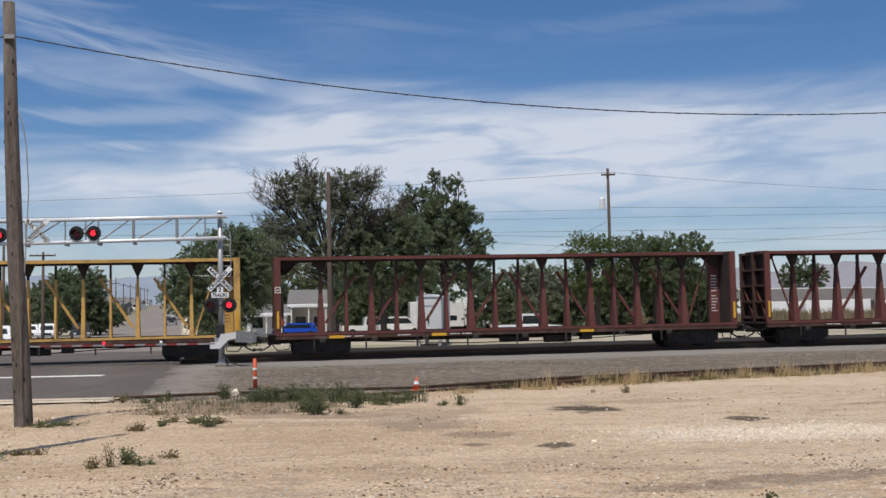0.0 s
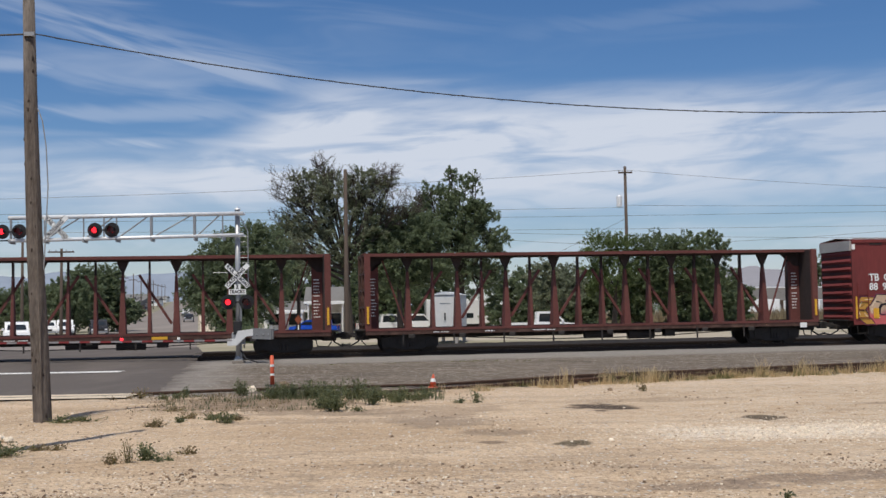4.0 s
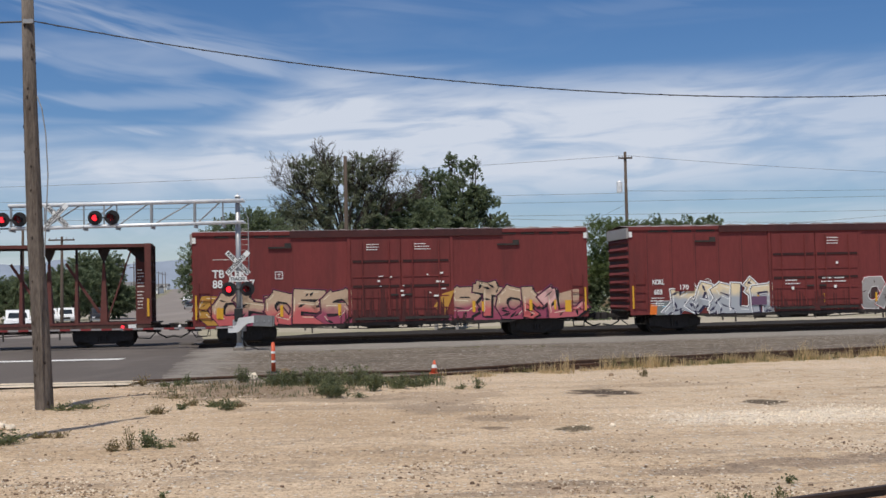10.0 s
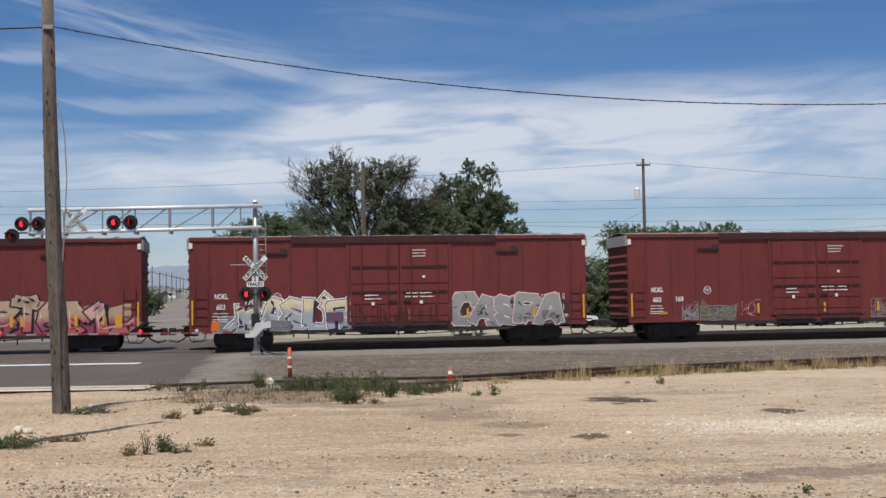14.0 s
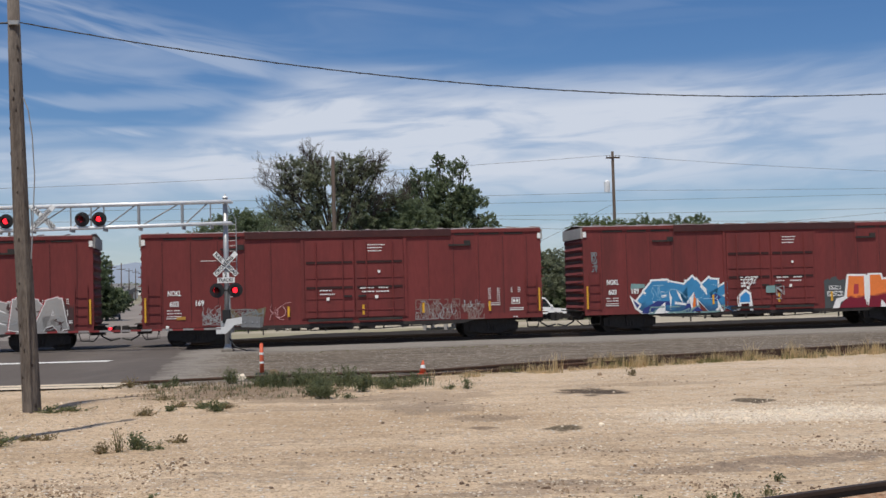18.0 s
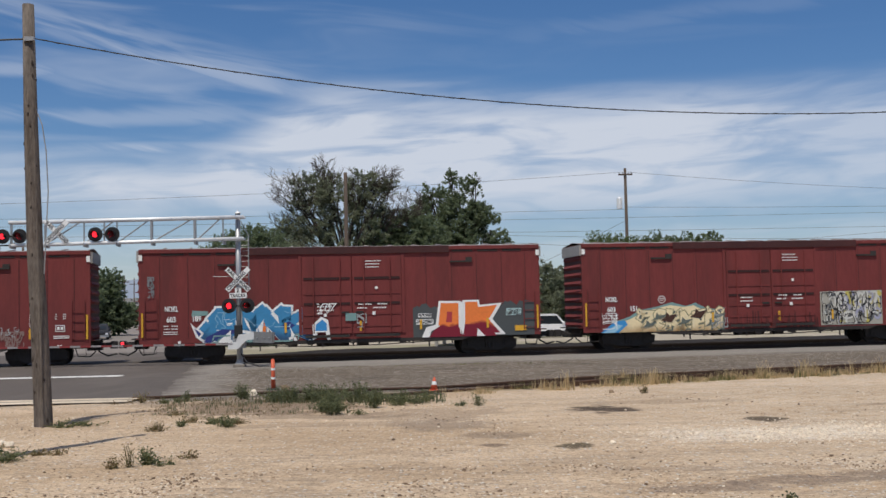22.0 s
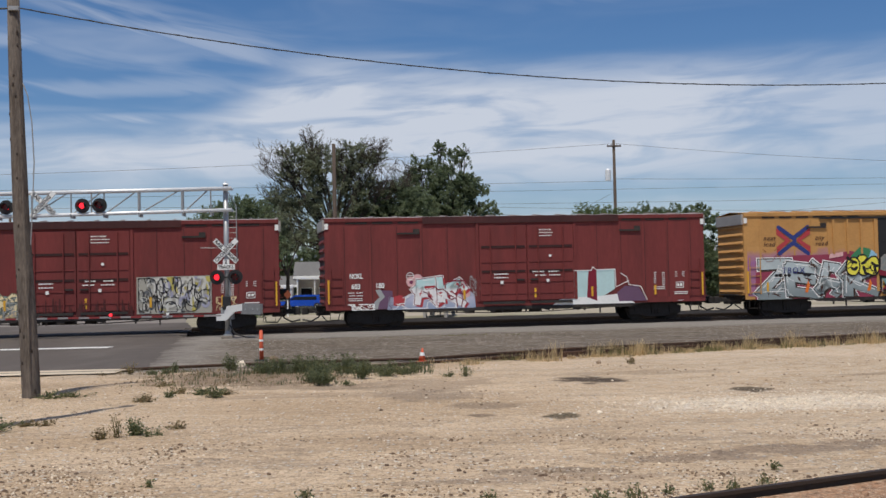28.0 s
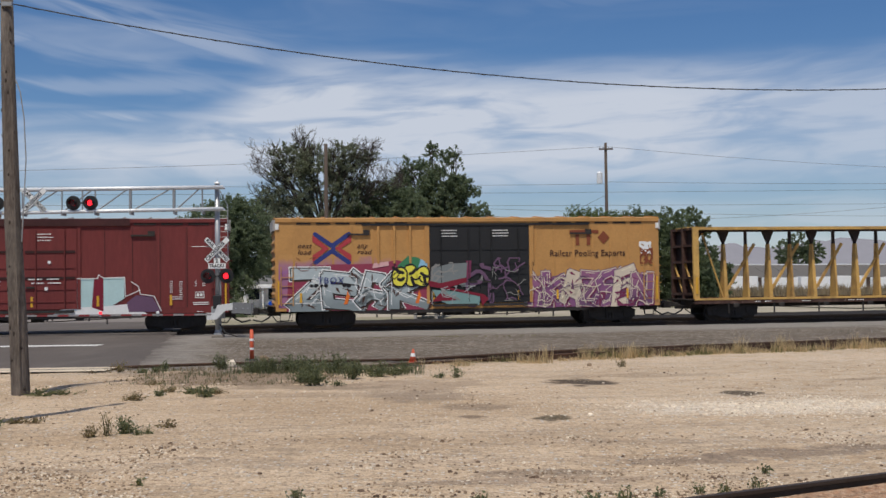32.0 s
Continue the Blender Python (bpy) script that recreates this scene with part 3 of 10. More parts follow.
    sand = mixc(mth("MULTIPLY", mth("MULTIPLY", spot, rng(mth("MULTIPLY_ADD", lot, 0.6, bit.outputs[1]), 1.0, 1.04)), 0.6), sand, (0.78, 0.66, 0.52))
    # gravel by the rails
    grav = mixc(rng(nz(1.2, 8.0, (0.12, 1, 1), 0.7, -0.166), 0.36, 0.64), (0.115, 0.092, 0.070), (0.25, 0.205, 0.162))
    grav = mixc(rng(nz(7.0, 5.0, (0.35, 1, 1), 0.75, -0.166), 0.47, 0.62, 0.0, 0.8), grav, (0.095, 0.078, 0.064))
    grav = mixc(rng(nz(2.2, 6.0, (0.12, 1, 1), 0.7, -0.3), 0.52, 0.64, 0.0, 0.7), grav, (0.12, 0.095, 0.072))
    grav = mixc(rng(nz(4.5, 6.0, (0.45, 1, 1), 0.75), 0.52, 0.68, 0.0, 0.7), grav, (0.37, 0.315, 0.255))
    grav = mixc(rng(nz(0.35, 6.0, (0.35, 1, 1), 0.65, -0.2), 0.50, 0.66, 0.0, 0.6), grav, (0.15, 0.118, 0.088))
    grav = mixc(mth("MULTIPLY", white_stone, 0.8), grav, (0.55, 0.53, 0.50))
    lumps = N("ShaderNodeTexVoronoi")
    lumps.inputs["Scale"].default_value = 7.0
    L(tc.outputs["Object"], lumps.inputs["Vector"])
    lump = N("ShaderNodeSeparateColor")
    L(lumps.outputs["Color"], lump.inputs[0])
    blob = rng(lumps.outputs["Distance"], 0.6, 0.35)
    grav = mixc(mth("MULTIPLY", blob, rng(lump.outputs[0], 0.70, 0.76, 0.0, 0.8)), grav, (0.085, 0.067, 0.052))
    grav = mixc(mth("MULTIPLY", blob, rng(lump.outputs[1], 0.82, 0.88, 0.0, 0.7)), grav, (0.46, 0.40, 0.33))
    tr = mth("MULTIPLY_ADD", X, -0.168, Y)
    grav = mixc(mth("MULTIPLY", rng(mth("ADD", tr, mth("MULTIPLY_ADD", nz(0.5, 5.0), 4.0, -2.0)), 46.5, 50.5), 0.6), grav, (0.33, 0.31, 0.285))
    verge = mth("MULTIPLY", rng(mth("ADD", mth("MULTIPLY_ADD", Y, 0.167, X), mth("MULTIPLY_ADD", nz(0.8, 7.0), 4.0, -2.0)), 0.6, -1.9), rng(grain, 0.25, 0.6, 0.5, 0.9))
    grav = mixc(verge, grav, (0.30, 0.272, 0.242))
    # earth beyond the railway
    far = mixc(rng(nz(0.05, 8.0, (0.5, 1, 1)), 0.4, 0.62), (0.46, 0.40, 0.32), (0.30, 0.275, 0.19))
    far = mixc(rng(Y, 160.0, 420.0, 0.0, 0.75), far, (0.20, 0.19, 0.13))
    edge = mth("ADD", mth("MULTIPLY_ADD", mth("MAXIMUM", X, -4.2), -0.40, Y), mth("MULTIPLY_ADD", nz(0.7, 6.0), 5.0, -2.5))
    col = mixc(rng(edge, 29.9, 32.0), sand, grav)
    col = mixc(rng(mth("ADD", tr, mth("MULTIPLY_ADD", mid, 1.2, -0.6)), 60.2, 61.4), col, far)
    # crumbled asphalt along the road's edge, thinning out into the gravel
    beside = mth("MULTIPLY_ADD", Y, 0.167, mth("ADD", X, 7.5 - 0.167 * 30.5))
    crumb = mth("MULTIPLY", rng(mth("ADD", beside, mth("MULTIPLY_ADD", nz(0.9, 8.0, (1, 1, 1), 0.7), 4.4, -2.2)), 1.5, -0.5), rng(Y, 31.2, 32.5))
    col = mixc(mth("MULTIPLY", mth("MULTIPLY", crumb, rng(beside, 3.2, 0.4)), rng(Y, 57.0, 54.0)), col, (0.135, 0.115, 0.102))
    L(col, b.inputs["Base Color"])
    bump = N("ShaderNodeBump")
    bump.inputs["Strength"].default_value, bump.inputs["Distance"].default_value = 0.95, 0.06
    L(mth("ADD", mth("MULTIPLY_ADD", grain, 0.5, mid), mth("MULTIPLY", small, 0.4)), bump.inputs["Height"])
    L(bump.outputs[0], b.inputs["Normal"])
    return m


def ground_top(x, y):
    """The earth with its small bumps."""
    z = ground_z(x, y)
    if -33 < x < 45 and 3 < y < 50:
        z += 0.035 * noise.noise((x * 0.35, y * 0.5, 0)) + 0.032 * noise.noise((x * 1.1, y * 1.1, 4)) * (y < 31)
    return z


def spread(lo, hi, step, outer):
    mid = list(np.arange(lo, hi + 1e-6, step))
    return [lo - d for d in reversed(outer)] + mid + [hi + d for d in outer]


def make_ground():
    xs = spread(-32, 44, 0.5, [3, 6, 10, 14, 19, 25, 32, 40, 50, 62, 76, 92, 112, 140, 180, 240, 400, 700, 1400, 2600, 4400])
    ys = spread(4, 84, 0.5, [4, 12, 22, 34, 48, 64, 76, 82, 92, 106, 124, 146, 172, 204, 244, 294, 356, 430, 520, 620, 676, 760, 1200, 2400, 4500])
    g = Geo()
    for y in ys:
        for x in xs:
            g.v.append((x, y, ground_top(x, y)))
    n = len(xs)
    for j in range(len(ys) - 1):
        for i in range(n - 1):
            a = j * n + i
            g.f.append((a, a + 1, a + n + 1, a + n))
    ob = new("ground", mesh_of("ground", g, ground_material(), True))
    tagged(ob, "pale sandy dirt yard with grey gravel beside the rails", "ground", kind="structure")


def strip(name, mat, lx, rx, ys, height, label, category, lift=0.0, shoulder=0.0):
    """A paved sheet between two edges, cut crosswise, with a crumbling shoulder on the right where asked for."""
    g = Geo()
    m = 8 + (shoulder > 0)
    for y in ys:
        a, c = lx(y), rx(y)
        for k in range(9):
            x = a + (c - a) * k / 8
            g.v.append((x, y, height(x, y) + lift))
        if shoulder:
            g.v.append((c + shoulder, y, ground_z(c + shoulder, y) - 0.06))
    for j in range(len(ys) - 1):
        for k in range(m):
            q = j * (m + 1) + k
            g.f.append((q, q + 1, q + m + 2, q + m + 1))
    return tagged(new(name, mesh_of(name, g, mat, True)), label, category, kind="structure")


def ragged(y):
    return road_right(y) + 0.35 * noise.noise((y * 0.9, 3.0, 0)) + 0.15 * noise.noise((y * 3.1, 8.0, 0)) if y < 56 else road_right(y)


M_GUTTER = material("dusty_cream_concrete", (0.60, 0.50, 0.38), 0.9, vary=0.25, grain=20.0, patch=0.8, bump=0.2, spec=0.2)


# Paler than the near asphalt: brightness at a grazing view is in the colour.
M_STREET = material("pale_grazing_asphalt", (0.235, 0.205, 0.185), 0.92, vary=0.15, grain=6.0, patch=0.12, bump=0.1, tint=(0.30, 0.262, 0.235), tint_amt=0.6, tint_scale=0.2, spec=0.1, stretch=(1, 0.12, 1), own=False)


def make_roads():
    ys = list(np.arange(30.2, 76, 0.3)) + [80, 84, 90, 100, 112, 124, 136, 148, 160, 175, 190, 210, 230, 255, 285, 320, 365, 420, 480, 550, 640, 760]
    left = lambda y: -44.0 if y < 66 else road_right(y) - 15 + 3.0 * min(1, max(0, (y - 115) / 60)) - 17 * max(0, 1 - (y - 66) / 20)
    near, beyond = [y for y in ys if y < 75.5], [y for y in ys if y > 74.9]
    strip("road", M_ASPHALT, left, ragged, near, road_z, "worn grey asphalt road crossing the railway", "road", 0.02, 0.45)
    strip("street", M_STREET, left, road_right, beyond, road_z, "street climbing towards the town, coloured pale for its grazing brightness", "road", 0.02)
    strip("sidewalk", M_GUTTER, lambda y: road_right(y) + 0.3, lambda y: road_right(y) + 2.0, [y for y in beyond if 84 < y < 330], road_z, "pale concrete sidewalk beside the street", "sidewalk", 0.05)
    strip("stop_line", M_ROADWHITE, lambda y: -40.0, lambda y: -11.6, [42.7, 43.2, 43.7], road_z, "worn white stop line painted on asphalt", "road marking", 0.028)
    strip("gutter", M_GUTTER, lambda y: -44.0, lambda y: -7.7, [29.0, 29.4, 29.78], ground_z, "pale dusty concrete gutter along the asphalt", "gutter", 0.05)
    strip("kerb_edge", M_GUTTER, lambda y: -44.0, lambda y: -7.6, [29.88, 30.2, 30.5], ground_z, "worn cream concrete edge beside the asphalt", "kerb", 0.055)


RAIL_PROFILE = [(-0.07, 0), (0.07, 0), (0.07, 0.015), (0.012, 0.04), (0.012, 0.13), (0.036, 0.14), (0.036, 0.172), (-0.036, 0.172), (-0.036, 0.14), (-0.012, 0.13), (-0.012, 0.04), (-0.07, 0.015)]


def rail_along(pts):
    """A rail swept along points that lie at its foot."""
    g = Geo()
    n = len(RAIL_PROFILE)
    for k, p in enumerate(pts):
        a, b = Vector(pts[max(0, k - 1)]), Vector(pts[min(len(pts) - 1, k + 1)])
        d = (b - a).normalized()
        side = Vector((d.y, -d.x, 0))
        g.v += [tuple(Vector(p) + side * u + Vector((0, 0, w))) for u, w in RAIL_PROFILE]
    for k in range(len(pts) - 1):
        g.f += [(k * n + i, k * n + (i + 1) % n, (k + 1) * n + (i + 1) % n, (k + 1) * n + i) for i in range(n)]
    return g


def make_tracks():
    line = thing("railway_track", TRACK, "main railway track on dark ballast", "railway track", kind="structure")
    for y in (0.88, 2.32):
        part("rail", rail_along([(x, y, -0.172) for x in range(-90, 131, 10)]), M_RAIL, line, "rusty steel rail")
        part("rail", rail_along([(x, y + 5.2, -0.172) for x in range(-90, 131, 10)]), M_RAIL, line, "rusty steel rail")
        g = Geo()
        g.box(-90, 130, y - 0.026, y + 0.026, -0.001, 0.002)
        part("rail_head", g, M_RAILTOP, line, "polished running surface")
    g = Geo()
    prof = [(-0.9, -0.44), (-0.35, -0.30), (0.1, -0.205), (3.1, -0.205), (5.3, -0.205), (8.4, -0.205), (11.5, -0.21), (14.5, -0.215), (16.6, -0.22), (17.6, -0.46)]
    xs = np.arange(-90, 130.1, 0.7)
    for x in xs:
        for k, (y, z) in enumerate(prof):
            y += (back_edge(x) - 17.6) * (k - 5) / 3 * (5 < k < 8) + (back_edge(x) - 17.6) * (k >= 8)
            wob = noise.noise((x * 0.9, y * 1.7, 2)) * 0.03
            g.v.append((x, y + (noise.noise((x * 0.5, y, 7)) * 0.35 if k in (0, 1, 8, 9) else 0), z + wob))
    n = len(prof)
    for j in range(len(xs) - 1):
        g.f += [(j * n + k, j * n + k + n, j * n + k + n + 1, j * n + k + 1) for k in range(n - 1)]
    part("ballast", g, M_BALLAST, line, "dark oily ballast with the train's shadow in its colour")
    tie = Geo().cbox(-0.115, 0.115, 0.3, 2.9, -0.34, -0.175, 0.015)
    me = mesh_of("tie", tie, M_TIE)
    rnd = random.Random(5)
    for k in range(150):
        x = -10.6 + k * 0.5
        part("tie", me, None, line, at=pose(x + rnd.uniform(-0.03, 0.03), rnd.uniform(-0.06, 0.06), rnd.uniform(-0.008, 0.004), 0, 0, rnd.uniform(-1, 1)))
    # level-crossing panels between and beside the rails
    cross = thing("crossing_panels", TRACK, "dark rubber crossing panels flush with the rails", "crossing panel", kind="structure")
    for y0, y1 in ((-0.6, 0.78), (0.98, 2.22), (2.42, 5.98), (6.18, 7.42), (7.62, 9.0)):
        for k in range(12):
            x = -40.4 + k * 2.44
            part("panel", Geo().cbox(x + 0.01, x + 2.43, y0, y1, -0.3, -0.012, 0.015), M_ASPHALT if k % 3 else M_CONCRETE, cross)
    # the disused siding, half buried
    a, d = Vector((-0.23, 31.9, 0)), Vector((0.928, 0.372, 0)).normalized()
    side = Vector((-d.y, d.x, 0))
    siding = thing("siding_track", pose(0, 0, 0), "disused siding track half buried in gravel and weeds", "railway track", kind="structure")
    for off in (0.0, -1.5):
        pts = []
        for k in range(-3, 46):
            p = a + d * (k * 1.5) + side * off
            pts.append((p.x, p.y, ground_z(p.x, p.y) - 0.015 - 0.105 * min(1.0, max(0.0, (3 - k) / 4))))
        if off == 0.0:
            pts = [(x, y, ground_z(x, y) - 0.095) for x, y in ((-7.9, 30.35), (-6.4, 30.95), (-4.9, 31.4), (-3.3, 31.65), (-1.8, 31.8))] + pts[3:]
        part("rail", rail_along(pts), M_OLDRAIL, siding, "rust-brown disused rail")
    rnd = random.Random(9)
    old = mesh_of("tie", Geo().cbox(-0.1, 0.1, -1.25, 1.25, -0.12, 0.02, 0.015), M_TIE)
    for k in range(-6, 100):
        p = a + d * (k * 0.62) + side * (-0.75 + rnd.uniform(-0.1, 0.1))
        if rnd.random() < 0.25:
            continue
        part("tie", old, None, siding, at=pose(p.x, p.y, ground_z(p.x, p.y) + rnd.uniform(-0.02, 0.015), 0, 0, math.degrees(math.atan2(d.y, d.x)) + rnd.uniform(-2, 2)))
    # the rail nearest to the camera
    near = thing("yard_rail", pose(0, 0, 0), "rusty rail lying in the dirt yard", "rail", kind="structure")
    pts = []
    for k in range(-4, 22):
        x, y = 2.5 + 0.883 * k, 10.44 + 0.468 * k
        pts.append((x, y, ground_z(x, y) - 0.05))
    part("rail", rail_along(pts), M_RAIL, near)
    g = Geo()
    for k in range(len(pts) - 1):
        p0, p1 = pts[k], pts[k + 1]
        g.add([(p0[0] + 0.1, p0[1] - 1.6, p0[2] + 0.05), (p1[0] + 0.1, p1[1] - 1.6, p1[2] + 0.05), (p1[0] + 0.02, p1[1] - 0.06, p1[2] + 0.09), (p0[0] + 0.02, p0[1] - 0.06, p0[2] + 0.09)], [(0, 1, 2, 3)])
    part("rusty_gravel", g, material("rust_stained_gravel", (0.33, 0.185, 0.105), 0.95, vary=1.0, grain=30, patch=9, bump=1.0, tint=(0.62, 0.47, 0.34), tint_amt=0.9, tint_scale=22.0), near, "rust-stained gravel beside the rail")


make_ground()
make_roads()
make_tracks()


# ---- the train ----
GAPLEN, BOX_PITCH, BEAM_PITCH = 1.0, 20.6, 24.1
M_TRUCKGREY = material("dusty_truck_side_frame", (0.036, 0.032, 0.031), 0.8, 0.1, vary=0.4, grain=9, patch=2.0, bump=0.2)
WHEELSETS = []


def wheel_mesh():
    g = Geo()
    for sgn in (-1, 1):
        y = sgn * 0.7175
        g.tube((0, y - 0.065, 0), (0, y + 0.065, 0), 0.455, None, 20)
        g.tube((0, y - sgn * 0.065, 0), (0, y - sgn * 0.095, 0), 0.485, None, 20)
        g.tube((0, y + sgn * 0.066, 0), (0, y + sgn * 0.075, 0), 0.36, 0.33, 16)
    g.tube((0, -1.0, 0), (0, 1.0, 0), 0.075, None, 8)
    for k in range(4):
        a = k * math.pi / 2
        g.tube((0.2 * math.cos(a), -0.80, 0.2 * math.sin(a)), (0.2 * math.cos(a), -0.79, 0.2 * math.sin(a)), 0.05, None, 6)
    return mesh_of("wheelset", g, M_GRIME)


WHEEL = wheel_mesh()


def truck_mesh():
    g = Geo()
    for sgn in (-1, 1):
        y = sgn * 1.0
        a, b = y - 0.07, y + 0.07
        for pts in ([(-1.30, 0.30), (-0.75, 0.26), (-0.5, 0.16), (0.5, 0.16), (0.75, 0.26), (1.30, 0.30), (1.34, 0.66), (0.9, 0.78), (0.45, 0.84), (-0.45, 0.84), (-0.9, 0.78), (-1.34, 0.66)],):
            n = len(pts)
            g.add([(x, a, z) for x, z in pts] + [(x, b, z) for x, z in pts], [tuple(range(n)), tuple(range(2 * n - 1, n - 1, -1))] + [(i, n + i, n + (i + 1) % n, (i + 1) % n) for i in range(n)])
        for x in (-0.89, 0.89):
            g.box(x - 0.16, x + 0.16, y - 0.12, y + 0.12, 0.36, 0.62)
        for x in (-0.15, 0.0, 0.15):
            g.tube((x, y + sgn * 0.08, 0.28), (x, y + sgn * 0.08, 0.62), 0.055, None, 8)
    g.box(-0.2, 0.2, -1.15, 1.15, 0.52, 0.78)
    for x in (-0.89, 0.89):
        g.box(x * 0.45 - 0.06, x * 0.45 + 0.06, -0.8, 0.8, 0.4, 0.52)
    return mesh_of("truck", g, M_TRUCKGREY)


TRUCK = truck_mesh()


def running_gear(car, half, length):
    """Two trucks with wheelsets, couplers, brake rigging."""
    for sgn in (-1, 1):
        tr = part("truck", TRUCK, None, car, "black greasy two-axle truck", at=pose(sgn * half, 0, 0))
        for ax in (-0.89, 0.89):
            w = part("wheelset", WHEEL, None, tr, at=pose(ax, 0, 0.457))
            WHEELSETS.append((w, ax))
        x = sgn * length / 2
        g = Geo()
        g.box(min(x, x + sgn * 0.75), max(x, x + sgn * 0.75), -0.09, 0.09, 0.74, 0.96)
        g.cbox(min(x + sgn * 0.7, x + sgn * 1.02), max(x + sgn * 0.7, x + sgn * 1.02), -0.17, 0.15, 0.68, 1.02, 0.04)
        part("coupler", g, M_TRUCKGREY, car, "dusty steel coupler")
        part("draft_sill", Geo().cbox(min(x - sgn * 0.3, x + sgn * 0.32), max(x - sgn * 0.3, x + sgn * 0.32), -0.42, 0.42, 0.62, 1.06, 0.04), M_GRIME, car, "greasy black draft sill")
        part("end_platform", Geo().box(min(x, x + sgn * 0.36), max(x, x + sgn * 0.36), -1.3, 1.3, 1.06, 1.11), M_GRIME, car, "narrow end platform grating")
        part("cut_lever", Geo().path([(x + sgn * 0.08, -1.5, 0.95), (x + sgn * 0.12, -1.2, 0.74), (x + sgn * 0.4, -0.6, 0.8), (x + sgn * 0.75, -0.2, 0.98)], 0.022), M_GRIME, car, "bent uncoupling lever")
        g = Geo().path([(x + sgn * 0.05, -0.35, 0.85), (x + sgn * 0.25, -0.36, 0.55), (x + sgn * 0.6, -0.3, 0.36), (x + sgn * 1.0, -0.2, 0.45)], 0.042)
        g.path([(x - sgn * 0.7, -1.2, 0.75), (x - sgn * 0.6, -1.15, 0.4), (x - sgn * 0.1, -0.9, 0.36), (x + sgn * 0.1, -0.5, 0.6)], 0.028)
        part("air_hose", g, M_BLACK, car, "black rubber air hose")


def lettering(car, name, body, size, x, z, mat, y=-1.604, label="", **kw):
    return part(name, text_mesh(name, body, size, mat, x, **kw), None, car, label, at=pose(0, y, z))


def bars(car, name, x, z, w, h, rows, mat, rnd, y=-1.604, label="", cols=1):
    """Lettering too small to read, as plain bars."""
    g = Geo()
    step = h / rows
    for r in range(rows):
        for c in range(cols):
            cw = w / cols
            l = cw * rnd.uniform(0.6, 0.92)
            x0 = x + c * cw + rnd.uniform(0, cw - l) * (cols > 1)
            zz = z - r * step
            e, hgt = x0, max(0.03, step * 0.33)
            while e < x0 + l - 0.02:
                q = min(x0 + l, e + rnd.uniform(0.05, 0.13))
                g.slab([(e, zz), (q, zz), (q, zz + hgt), (e, zz + hgt)], y, 0.003)
                e = q + 0.03
    return part(name, g, mat, car, label)


def ladder(car, x0, x1, z0, z1, step, y, mat, name="ladder"):
    g = Geo()
    for k in range(int((z1 - z0) / step) + 1):
        z = z0 + k * step
        g.box(x0, x1, y - 0.03, y - 0.005, z - 0.014, z + 0.014)
    for x in (x0, x1):
        g.box(x - 0.02, x + 0.02, y - 0.035, y + 0.01, z0 - 0.1, z1 + 0.1)
    return part(name, g, mat, car)


